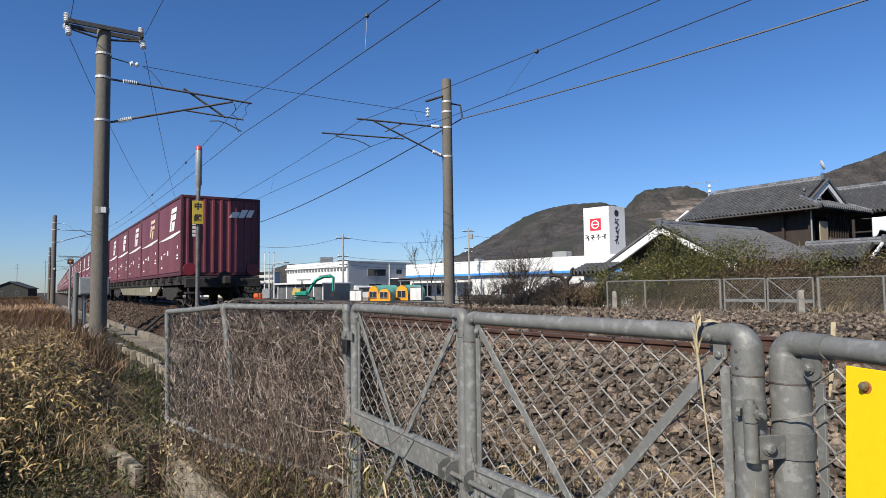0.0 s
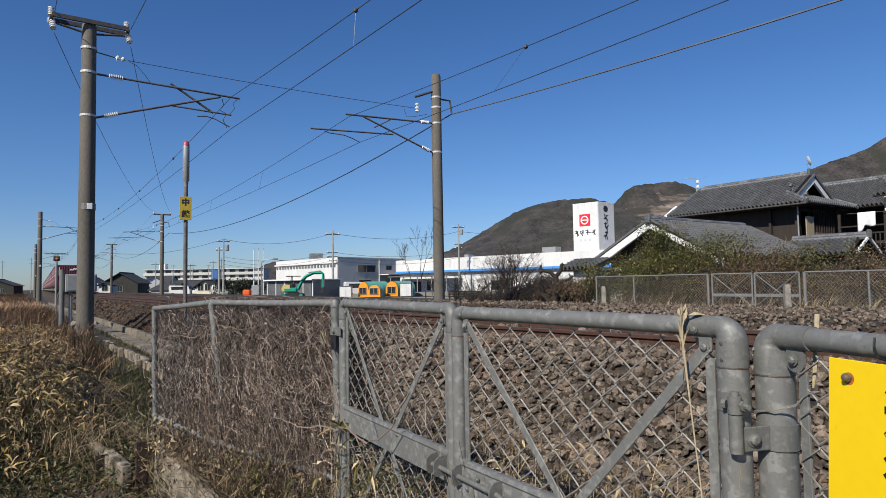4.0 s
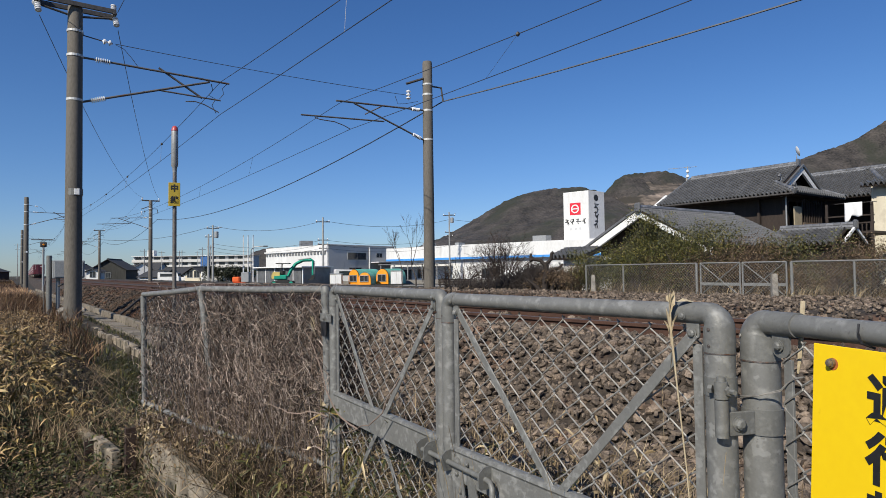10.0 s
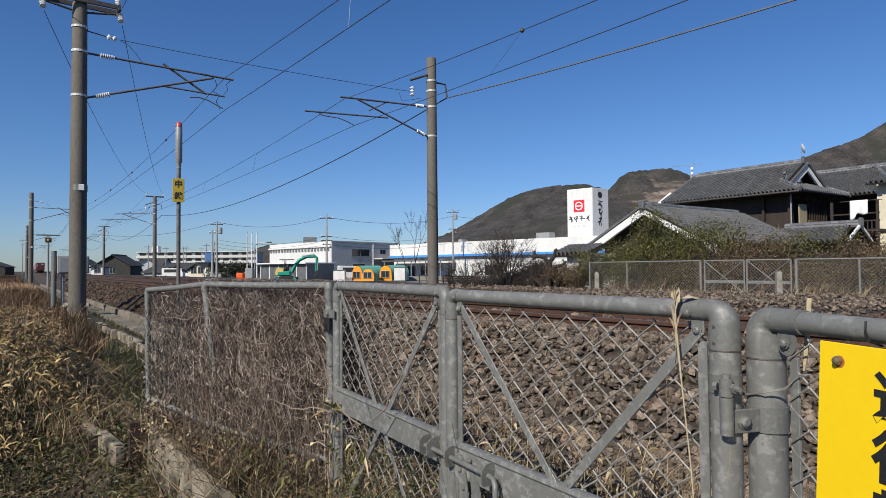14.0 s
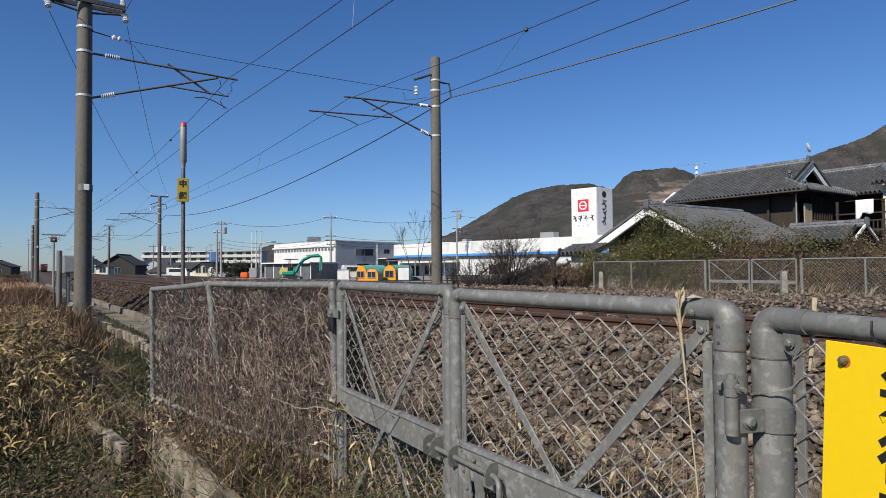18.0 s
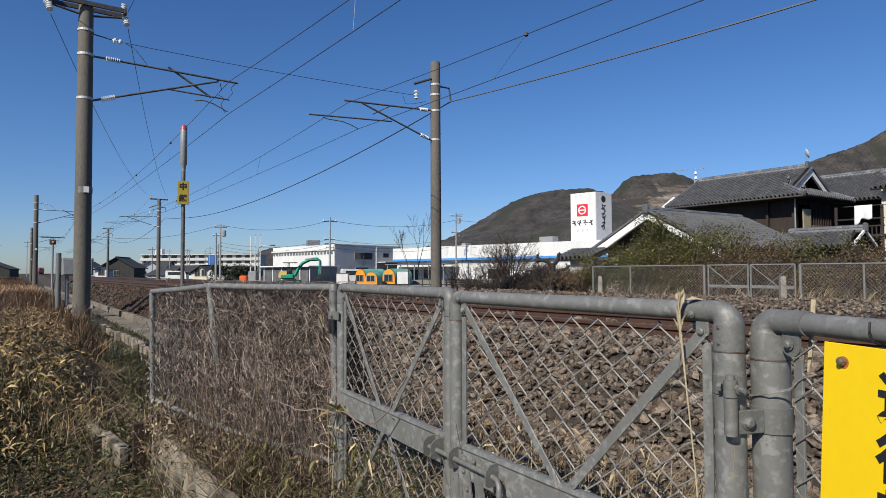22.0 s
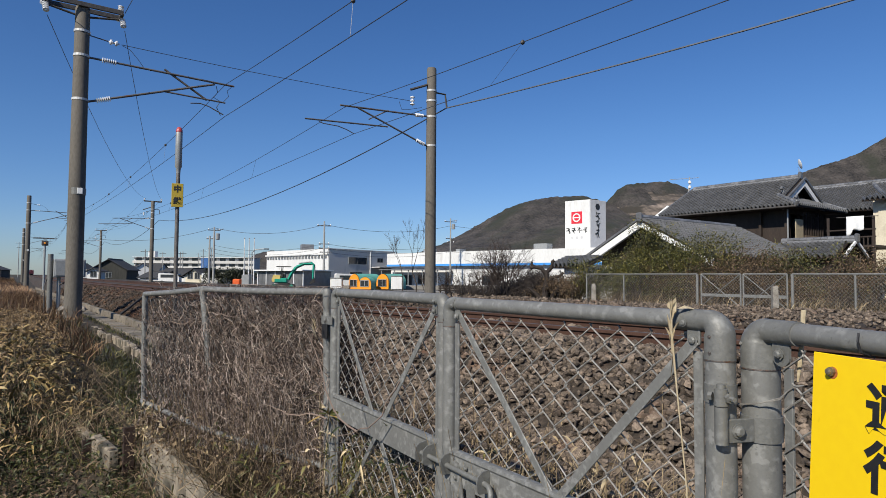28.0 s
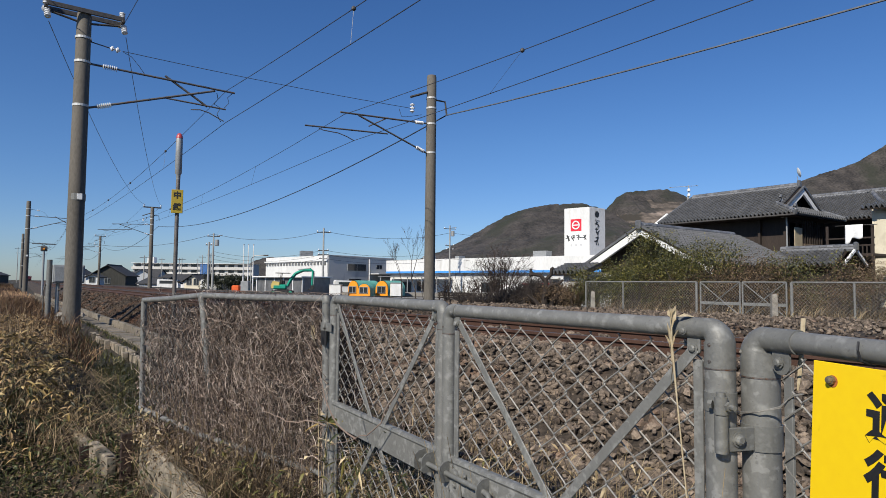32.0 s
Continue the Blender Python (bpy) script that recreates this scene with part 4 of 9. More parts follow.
def wire(name, pts, r, label, sag=0.0, parts_=18, material=COPPER):
    """Line through supports, hanging between them."""
    line = []
    for a, b in zip(pts, pts[1:]):
        a, b = Vector(a), Vector(b)
        for k in range(parts_):
            t = k / parts_
            q = a.lerp(b, t)
            q.z -= 4 * sag * t * (1 - t)
            line.append(q)
    line.append(Vector(pts[-1]))
    return solid(name, Mesh().tube(line, r, 5), material, label, "wire", "overhead wires")


def span_s(first, k0, k1):
    return [first + SPAN * k for k in range(k0, k1)]


l_s, r_s = span_s(18.55, -1, 6), span_s(17.4, -1, 6)
for ss, c0, zz in ((l_s, 1.66 + 3.52, (6.20, 7.16)), (r_s, 11.95 - 3.1, (5.99, 6.76))):
    contact = [W(s, c0 + sway(s) + 0.15 * (1 if i % 2 else -1), zz[0]) for i, s in enumerate(ss)]
    carry = [W(s, c0 + sway(s) + (0.15 if c0 < 7 else -0.22), zz[1]) for i, s in enumerate(ss)]
    wire("contact_wire", contact, 0.009, "dark contact wire over the track", 0.32)
    wire("catenary_wire", carry, 0.009, "dark carrying wire hung between poles", 0.76)
    for a, b, c, d in zip(contact, contact[1:], carry, carry[1:]):
        if (a - Vector((0, 0, 0))).length > 90:
            continue
        for t in (0.17, 0.34, 0.5, 0.66, 0.83):
            u = t + (0.03 if c0 > 7 else 0.0)
            lo, hi = a.lerp(b, u), c.lerp(d, t)
            lo.z -= 4 * 0.32 * u * (1 - u)
            hi.z -= 4 * 0.76 * t * (1 - t)
            if c0 < 7 or t > 0.4:
                solid("wire_clamp", Mesh().lathe(tuple(hi), ((-0.05, 0.014), (-0.02, 0.045), (0.02, 0.045), (0.05, 0.014)), 8), STEEL_DARK, "small dark clamp on an overhead wire", "clamp", "wire clamps")
            solid("dropper", Mesh().tube([lo, hi], 0.004, 4), CABLE, "thin dropper wire between the overhead wires", "wire", "droppers")
for off in (-0.86, 0.92):
    wire("feeder_wire", [W(18.55 - SPAN, 1.7 + off, 8.6), W(18.55, 1.68 + off, 8.60)], 0.009, "thin feeder wire on the pole crossarms", 0.5)
    wire("feeder_wire", [W(18.5, 1.68 + off, 8.10), *[W(17.4 + SPAN * k, 12.05 + sway(17.4 + SPAN * k) + 0.82 * off, 8.9) for k in (1, 2, 3, 4)]], 0.009, "thin feeder wire crossing to the next pole", 1.0)
wire("feeder_cable", [W(s, 12.6, 7.41) for s in r_s[:2]], 0.022, "thick grey feeder cable on pole brackets", 1.0, material=CABLE)
wire("feeder_cable", [W(r_s[1], 12.6, 7.41)] + [W(s, 12.6 + sway(s), 6.85) for s in r_s[2:]], 0.022, "thick dark feeder cable between the far poles", 1.25)
wire("guard_wire", [W(18.55, 1.66 + 0.88, 7.72), W(17.4, 11.95 - 0.78, 7.4)], 0.009, "thin cross-span wire between the poles", 0.06)


# ---- hills ----
HILL = mat("winter_woods", (0.004, 0.004, 0.004), (0.080, 0.069, 0.061), 0.03, 0.95, 0, 1.0, 9, spots=(0.0234, 0.0261, 0.0171), spot_scale=0.012, spot_amount=0.42)
CLIFF = mat("bare_rock", (0.10, 0.078, 0.062), (0.31, 0.25, 0.205), 0.03, 0.95, 0, 0.6, 8, spots=(0.035, 0.03, 0.023), spot_scale=0.016, spot_amount=0.52, stretch=(1, 1, 4.5))
KNOTS_A = ((-260, 0), (-120, 24), (7, 74), (60, 104), (94, 123), (135, 146), (175, 161), (228, 172), (296, 175), (309, 170), (352, 158), (450, 120), (560, 60), (700, 0))
KNOTS_B = ((200, 0), (280, 70), (335, 153), (348, 165), (366, 186), (392, 201), (433, 205), (474, 207), (500, 201), (528, 189), (560, 178), (660, 190), (760, 227), (805, 244), (839, 254), (887, 271), (919, 293), (1000, 340), (1150, 420), (1400, 430), (1800, 300), (2300, 0))


def crest(knots, x):
    for (a, ha), (b, hb) in zip(knots, knots[1:]):
        if a <= x <= b:
            return ha + (hb - ha) * (x - a) / (b - a)
    return 0.0


def hill(knots, y_crest, y_foot, x0, x1, step, fuzz, shift=0.0):
    xs = np.arange(x0, x1 + step, step)
    rows = [1.25, 1.1, 1.04] + [1 - 0.025 * k for k in range(41)]
    verts = []
    for t in rows:
        y = y_foot + (y_crest - y_foot) * t
        k = t if t <= 1 else max(0.0, 1 - (t - 1) * 1.2)
        k = k ** 1.15
        for x in xs:
            h = crest(knots, x)
            gully = 0.10 * h * rough01(x * 0.012, t * 2.2, shift) * k * (1.0 - k)
            verts.append((x, y + 22 * rough01(x * 0.01, t * 3, 9 + shift), h * k + gully * 4 + fuzz * rough01(x * 0.11, y * 0.11, shift) * (k > 0.02)))
    n = len(xs)
    me = Mesh()
    me.add(verts, [(i * n + j, (i + 1) * n + j, (i + 1) * n + j + 1, i * n + j + 1) for i in range(len(rows) - 1) for j in range(n - 1)])
    return me


solid("wooded_hill", hill(KNOTS_A, 1300, 800, -260, 700, 4, 2.6), HILL, "bare dark-brown wooded hill in winter", "hill", "hills", kind="structure")
hill_b = solid("wooded_hill", hill(KNOTS_B, 1310, 950, 200, 1500, 4, 3.0, 5.0), HILL, "dark-brown wooded hill with a bare quarried cliff", "hill", "hills", kind="structure")
# bare quarried rock on the upper slope
hill_b.data.materials.append(CLIFF)
for poly in hill_b.data.polygons:
    c = poly.center
    edge_ = 12 * rough01(c.x * 0.03, c.z * 0.05, 5) + 8 * rough01(c.x * 0.11, c.z * 0.11, 6)
    if (420 + edge_ < c.x < 500 + edge_ and 124 + edge_ < c.z < 178 + 0.6 * edge_ or 340 + edge_ < c.x < 440 and 124 + 0.5 * edge_ < c.z < 146 + 0.7 * edge_) and c.y < 1306:
        poly.material_index = 1
KNOTS_C = ((-560, 0), (-500, 20), (-450, 55), (-410, 64), (-350, 40), (-290, 0))
solid("wooded_hill", hill(KNOTS_C, 1500, 1300, -560, -290, 8, 2.0, 2.0), HILL, "small distant wooded hill", "hill", "hills", kind="structure")

# ---- works buildings beyond the tracks ----
WHITE_WALL = mat("white_cladding", (0.5704, 0.5704, 0.552), (0.7176, 0.7176, 0.6992), 0.5, 0.6, 0, 0.05, 14, spots=(0.46, 0.4508, 0.4232), spot_scale=0.7, spot_amount=0.3, stretch=(1, 1, 0.3))
GREY_WALL = mat("grey_render", (0.42, 0.42, 0.42), (0.54, 0.54, 0.54), 0.6, 0.8, 0, 0.08, 14, spots=(0.34, 0.34, 0.34), spot_scale=0.5, spot_amount=0.34, stretch=(1, 1, 0.4))
PALE_WALL = mat("pale_grey_render", (0.497, 0.4834, 0.4493), (0.5583, 0.5446, 0.5106), 0.6, 0.8, 0, 0.08, 14, spots=(0.3404, 0.3404, 0.3336), spot_scale=0.5, spot_amount=0.3, stretch=(1, 1, 0.4))
DARK_GLASS = mat("dark_window", (0.012, 0.014, 0.016), (0.04, 0.045, 0.05), 2, 0.15, 0, 0)
BLUE = mat("blue_stripe", (0.05, 0.24, 0.62), (0.07, 0.30, 0.70), 2, 0.5, 0, 0.02)
SHEET_GREY = mat("grey_sheet_metal", (0.14, 0.145, 0.15), (0.24, 0.245, 0.25), 2, 0.5, 0.3, 0.05, 9)
RED = mat("red_paint", (0.55, 0.015, 0.03), (0.68, 0.03, 0.05), 2, 0.45, 0, 0.02)
ORANGE = mat("orange_paint", (0.75, 0.24, 0.01), (0.85, 0.32, 0.02), 2, 0.5, 0, 0.02)
GREEN = mat("sea_green_paint", (0.01, 0.22, 0.14), (0.02, 0.33, 0.22), 1.5, 0.4, 0, 0.02, spots=(0.02, 0.16, 0.11), spot_scale=3)
TARP = mat("green_tarpaulin", (0.10, 0.34, 0.27), (0.17, 0.46, 0.37), 1.5, 0.6, 0, 0.2, 6)
RUBBER = mat("black_rubber", (0.01, 0.01, 0.01), (0.03, 0.03, 0.03), 8, 0.8, 0, 0.1)
STEEL_GREY = mat("grey_paint_steel", (0.216, 0.225, 0.225), (0.324, 0.333, 0.333), 5, 0.5, 0.2, 0.05, spots=(0.18, 0.153, 0.126), spot_scale=5, spot_amount=0.3)


def window_on(parent, x0, z0, x1, z1, label="", depth=0.08, bars=2):
    """A window with frame, pane and bars on the -y face of a wall whose face is y = 0."""
    w = part("window", Mesh().box(x0, -0.02, z0, x1, 0.10, z1), DARK_GLASS, parent, label)
    fr = Mesh()
    t = 0.06
    fr.box(x0 - t, -depth, z0 - t, x1 + t, 0.02, z0)
    fr.box(x0 - t, -depth, z1, x1 + t, 0.02, z1 + t)
    fr.box(x0 - t, -depth, z0, x0, 0.02, z1)
    fr.box(x1, -depth, z0, x1 + t, 0.02, z1)
    part("window_frame", fr, STEEL_GREY, w)
    for k in range(1, bars):
        x = x0 + (x1 - x0) * k / bars
        part("mullion", Mesh().box(x - 0.03, -0.05, z0, x + 0.03, -0.022, z1), STEEL_GREY, w)
    return w


# two-storey works
works = thing("works_building", pose(0, 0, 0), "white two-storey factory, one side greyed for shade, vents under its roof edge", "building")
fc, fl, fr_ = (-18.3, 100.0), (-32.1, 114.0), (-8.7, 112.5)
back = (-22.6, 126.4)
body = Mesh()
body.add([(*q, z) for z in (-0.3, 5.8) for q in (fc, fr_, back, fl)], [(0, 1, 5, 4), (1, 2, 6, 5), (2, 3, 7, 6), (3, 0, 4, 7), (4, 5, 6, 7)])
part("shell", body, GREY_WALL, works)
m1, l1 = along(fl, fc)
front = Mesh()
front.box(0, -0.12, -0.2, l1, -0.004, 5.95)
wf = part("front_cladding", front, WHITE_WALL, works, "bright white cladding", m=m1)
for k in range(20):
    x = 0.6 + k * (l1 - 1.2) / 19
    part("vent", Mesh().box(x - 0.22, -0.30, 4.45, x + 0.22, -0.125, 4.95, 0.03), SHEET_GREY, wf)
part("roof_edge", Mesh().box(-0.2, -0.35, 5.0, l1 + 0.1, -0.125, 5.25, 0.02), WHITE_WALL, wf)
m2, l2 = along(fc, fr_)
# side wall greyer than the front: the shade on it is in the colour
side = part("side_wall", Mesh().box(0, -0.10, -0.2, l2, -0.004, 5.9), PALE_WALL, works, "rendered side wall, greyed to stand for its shade", m=m2)
for x0, z0, x1, z1 in ((4.3, 3.6, 8.6, 4.7), (4.6, 1.7, 7.4, 2.2), (11.2, 4.0, 12.6, 4.7), (12.6, 2.6, 13.6, 2.9), (14.0, 2.6, 15.0, 2.9)):
    window_on(side, x0, z0, x1, z1).location.y = -0.1
part("downpipe", Mesh().tube([(9.4, -0.2, -0.2), (9.4, -0.2, 5.7)], 0.09, 8), WHITE_WALL, side)
part("parapet", Mesh().box(-0.1, -0.2, 5.85, l2 + 0.1, 0.3, 6.05, 0.02), PALE_WALL, works, m=m2)
part("roof_unit", Mesh().box(-1.1, -0.9, 5.8, 1.1, 0.9, 7.2, 0.04, m=pose(-24.4, 112, 0, 0, 0, 20)), SHEET_GREY, works)
part("roof_unit", Mesh().box(-0.5, -0.5, 5.8, 0.5, 0.5, 6.6, 0.04, m=pose(-21.9, 113, 0, 0, 0, 20)), SHEET_GREY, works)
part("awning", Mesh().box(9.6, -2.2, 3.05, 17.5, -0.1, 3.2, 0.02), WHITE_WALL, side)

# long white hall with the blue stripe
hall = thing("long_hall", pose(0, 0, 0), "long white flat-roofed hall with a sky-blue stripe", "building")
hm, hl = along((-8.6, 105.3), (30.0, 71.0))
part("shell", Mesh().box(0, 0.0, -0.3, hl, 14.0, 3.2), GREY_WALL, hall, m=hm)
part("parapet", Mesh().box(-0.5, -0.6, 3.2, hl, 14.0, 5.42, 0.03), WHITE_WALL, hall, "bright white parapet", m=hm)
part("stripe", Mesh().box(-0.5, -0.64, 3.22, hl, -0.604, 3.54), BLUE, hall, "sky-blue painted stripe", m=hm)
part("canopy", Mesh().box(0.5, -3.4, 2.55, 14.0, -0.65, 2.72, 0.02), SHEET_GREY, hall, "dark loading canopy", m=hm)
for k in range(5):
    part("canopy_post", Mesh().tube([(1.0 + 3.1 * k, -3.2, -0.2), (1.0 + 3.1 * k, -3.2, 2.56)], 0.09, 8), STEEL_GREY, hall, m=hm)
low = part("lower_wall", Mesh().box(0.0, -0.08, -0.3, hl, -0.004, 2.5), WHITE_WALL, hall, m=hm)
for k in (0, 1, 4, 7):
    x = 2.0 + k * 4.4
    w = window_on(low, x, 0.4 if k % 3 else -0.1, x + (2.0 if k % 2 else 3.0), 1.75, bars=3)
    w.location.y = -0.08
for x, z, w_, h in ((6.0, 5.42, 1.6, 0.7), (27.5, 5.42, 2.2, 0.9), (13.0, 5.42, 0.8, 0.5)):
    part("roof_unit", Mesh().box(x, 1.5, z, x + w_, 3.0, z + h, 0.03), STEEL_GREY, hall, m=hm)

# sign tower
tower = thing("sign_tower", pose(0, 0, 0), "tall white square advertising tower with a red emblem", "sign tower")
ta, tb, tc_ = (17.55, 88.6), (20.5, 86.0), (23.2, 88.0)
m3, l3 = along(ta, tb)
m4, l4 = along(tb, tc_)
td = (ta[0] + tc_[0] - tb[0], ta[1] + tc_[1] - tb[1])
core = Mesh()
core.add([(*q, z) for z in (5.0, 12.45) for q in (ta, tb, tc_, td)], [(0, 1, 5, 4), (1, 2, 6, 5), (2, 3, 7, 6), (3, 0, 4, 7), (4, 5, 6, 7)])
part("body", core, WHITE_WALL, tower)
f1 = part("panel", Mesh().box(0.03, -0.06, 5.0, l3 - 0.03, -0.004, 12.4, 0.01), WHITE_WALL, tower, m=m3)
# grey instead of white here paints the shaded face of the tower
f2 = part("panel", Mesh().box(0.03, -0.06, 5.0, l4 - 0.03, -0.004, 12.4, 0.01), GREY_WALL, tower, "side panel coloured grey for its shade", m=m4)
part("red_emblem", Mesh().box(1.05, -0.10, 9.15, 2.75, -0.064, 10.85, 0.02), RED, f1, "red square emblem")
ring = Mesh()
for r_out, r_in, y in ((0.62, 0.44, -0.14),):
    pts_o = [(1.9 + r_out * math.cos(2 * math.pi * k / 28), 10.0 + r_out * math.sin(2 * math.pi * k / 28)) for k in range(28)]
    pts_i = [(1.9 + r_in * math.cos(2 * math.pi * k / 28), 10.0 + r_in * math.sin(2 * math.pi * k / 28)) for k in range(28)]
    ring.add([(x, y, z) for x, z in pts_o + pts_i], [(k, (k + 1) % 28, 28 + (k + 1) % 28, 28 + k) for k in range(28)])
ring.box(1.46, -0.14, 9.92, 2.34, -0.11, 10.08)
part("emblem_ring", ring, WHITE_WALL, f1, "white ring")


def strokes(parent, name, cx, cz, w, h, seed, y):
    """A clump of brush-like dark bars standing for a character that is not lettered."""
    r = random.Random(seed)
    for k in range(6):
        ang = (0, 90, -35, 0, 55, 90)[k] + r.uniform(-14, 14)
        ln, th = r.uniform(0.45, 0.85), r.uniform(0.10, 0.17)
        at = Matrix.Translation((cx + w * r.uniform(-0.28, 0.28), y - 0.004 * k, cz + h * (0.38 - 0.15 * k))) @ pose(0, 0, 0, 0, ang, 0)
        part(name, Mesh().box(-w * ln / 2, -0.016, -h * th / 2, w * ln / 2, 0, h * th / 2, 0.004, m=at), BLACK, parent, "black brush-like bar")


for k in range(4):
    strokes(f1, "bar", 0.62 + 0.88 * k, 8.25, 0.72, 0.66, k, -0.066)
for k in range(3):
    part("bar", Mesh().box(1.0 + 0.75 * k, -0.085, 7.0, 1.3 + 0.75 * k, -0.064, 7.35), GREY_WALL, f1, "grey bar")
part("flower_mark", Mesh().lathe((1.55, -0.066, 11.5), ((0, 0.48), (0.02, 0.48)), 7, (0, -1, 0)), BLACK, f2, "black flower-like mark")
for k in range(3):
    strokes(f2, "bar", 1.6, 10.2 - 1.2 * k, 1.0, 1.05, 9 + k, -0.066)

# grey shed and what stands before it
shed = thing("storage_shed", pose(0, 0, 0), "low grey corrugated steel storage shed", "shed")
sm, sl_ = along((-21.3, 72.0), (-15.1, 67.8))
part("roof", Mesh().box(-0.3, -0.5, 2.05, sl_ + 0.3, 4.4, 2.2, 0.02), WHITE_WALL, shed, "pale flat roof edge", m=sm)
part("back_wall", Mesh().box(0, 0.12, 0, sl_, 4.2, 2.04), SHEET_GREY, shed, m=sm)
for k in range(5):
    x = 0.1 + k * (sl_ - 0.2) / 5
    wdt = (sl_ - 0.2) / 5 - 0.15
    door = part("door_panel", Mesh().box(x, -0.02, 0.0, x + wdt, 0.1, 1.98, 0.01), SHEET_GREY, shed, m=sm)
    for j in range(9):
        part("rib", Mesh().box(x + 0.05 + j * wdt / 9, -0.06, 0.02, x + 0.11 + j * wdt / 9, -0.022, 1.96), SHEET_GREY, door)
for k in range(6):
    part("shed_post", Mesh().box(k * sl_ / 5 - 0.06, -0.1, 0, k * sl_ / 5 + 0.06, 0.0, 2.05), WHITE_WALL, shed, m=sm)


def excavator(m):
    g = thing("mini_excavator", m, "sea-green mini excavator with a yellow counterweight", "excavator")
    for y in (-0.75, 0.75):
        tr = part("track", Mesh().prism([(-1.15, 0.12), (-1.0, 0.0), (1.0, 0.0), (1.15, 0.12), (1.15, 0.38), (1.0, 0.5), (-1.0, 0.5), (-1.15, 0.38)], Matrix.Translation((0, y + 0.18, 0)) @ pose(0, 0, 0, 90, 0, 0), 0.36), RUBBER, g)
        for x in (-0.9, 0.9):
            part("sprocket", Mesh().lathe((x, y + 0.2 * (1 if y > 0 else -1), 0.25), ((0, 0.2), (0.03, 0.18)), 12, (0, 1 if y > 0 else -1, 0)), GREEN, tr)
    part("undercarriage", Mesh().box(-0.6, -0.6, 0.25, 0.6, 0.6, 0.62, 0.05), RUBBER, g)
    part("body", Mesh().box(-1.0, -0.7, 0.62, 0.45, 0.7, 1.15, 0.12), GREEN, g)
    part("counterweight", Mesh().prism([(-1.15, 0.75), (-1.2, 1.05), (-1.0, 1.5), (-0.3, 1.42), (-0.3, 0.75)], Matrix.Translation((0, 0.68, 0)) @ pose(0, 0, 0, 90, 0, 0), 1.36), mat("pale_yellow_paint", (0.5, 0.38, 0.1), (0.6, 0.47, 0.16), 3, 0.5, 0, 0.02), g, "pale yellow engine hood")
    part("seat", Mesh().box(-0.2, -0.3, 1.15, 0.2, 0.3, 1.6, 0.06), RUBBER, g)
    for x, y in ((-0.25, -0.55), (-0.25, 0.55)):
        part("roof_post", Mesh().tube([(x, y, 1.15), (x + 0.1, y, 2.35)], 0.04, 8), RUBBER, g)
    part("canopy", Mesh().box(-0.75, -0.65, 2.35, 0.75, 0.65, 2.43, 0.03), RUBBER, g, "dark canopy roof")
    boom = [(0.5, 0, 0.95), (0.85, 0, 1.7), (1.35, 0, 2.35), (2.1, 0, 2.7), (3.0, 0, 2.72)]
    for a, b, w in zip(boom, boom[1:], (0.17, 0.18, 0.17, 0.14)):
        part("boom", Mesh().tube([a, b], w, 4), GREEN, g)
    part("arm", Mesh().tube([(2.85, 0, 2.92), (3.22, 0, 2.6), (3.15, 0, 1.1)], [0.1, 0.15, 0.11], 4), GREEN, g)
    part("cylinder", Mesh().tube([(1.6, 0, 2.78), (2.85, 0, 2.95)], 0.06, 8), STEEL_GREY, g)
    part("cylinder", Mesh().tube([(3.34, 0, 2.4), (3.3, 0, 1.2)], 0.05, 8), STEEL_GREY, g)
    part("bucket", Mesh().prism([(0.0, 0.0), (0.28, -0.05), (0.2, -0.45), (-0.15, -0.6), (-0.45, -0.5), (-0.2, -0.35)], Matrix.Translation((3.1, 0.25, 1.1)) @ pose(0, 0, 0, 90, 0, 0), 0.5), RUBBER, g)
    return g


excavator(pose(-14.9, 58.5, 0.32, 0, 0, 8) @ Matrix.Diagonal((0.86, 0.86, 0.86, 1)))


def arch_hut(m, width, high, long, windows, label):
    g = thing("arched_hut", m, label, "hut", "arched huts")
    n = 14
    arc = [(-width / 2 * math.cos(math.pi * k / n), high * 0.42 + (high * 0.58) * math.sin(math.pi * k / n)) for k in range(n + 1)]
    outline = [(-width / 2, 0)] + arc + [(width / 2, 0)]
    part("front_wall", Mesh().prism(outline, pose(0, 0.12, 0, 90, 0, 0), 0.12), ORANGE, g, "bright orange arched front")
    shell = Mesh()
    vs = [(x * 1.03, y, z * 1.03) for y in (0.125, long) for x, z in outline]
    k = len(outline)
    shell.add(vs, [(i, k + i, k + i + 1, i + 1) for i in range(k - 1)])
    part("tarpaulin_roof", shell, TARP, g, "sea-green tarpaulin cover")
    for x0, z0, x1, z1 in windows:
        window_on(g, x0, z0, x1, z1, bars=2)
    return g


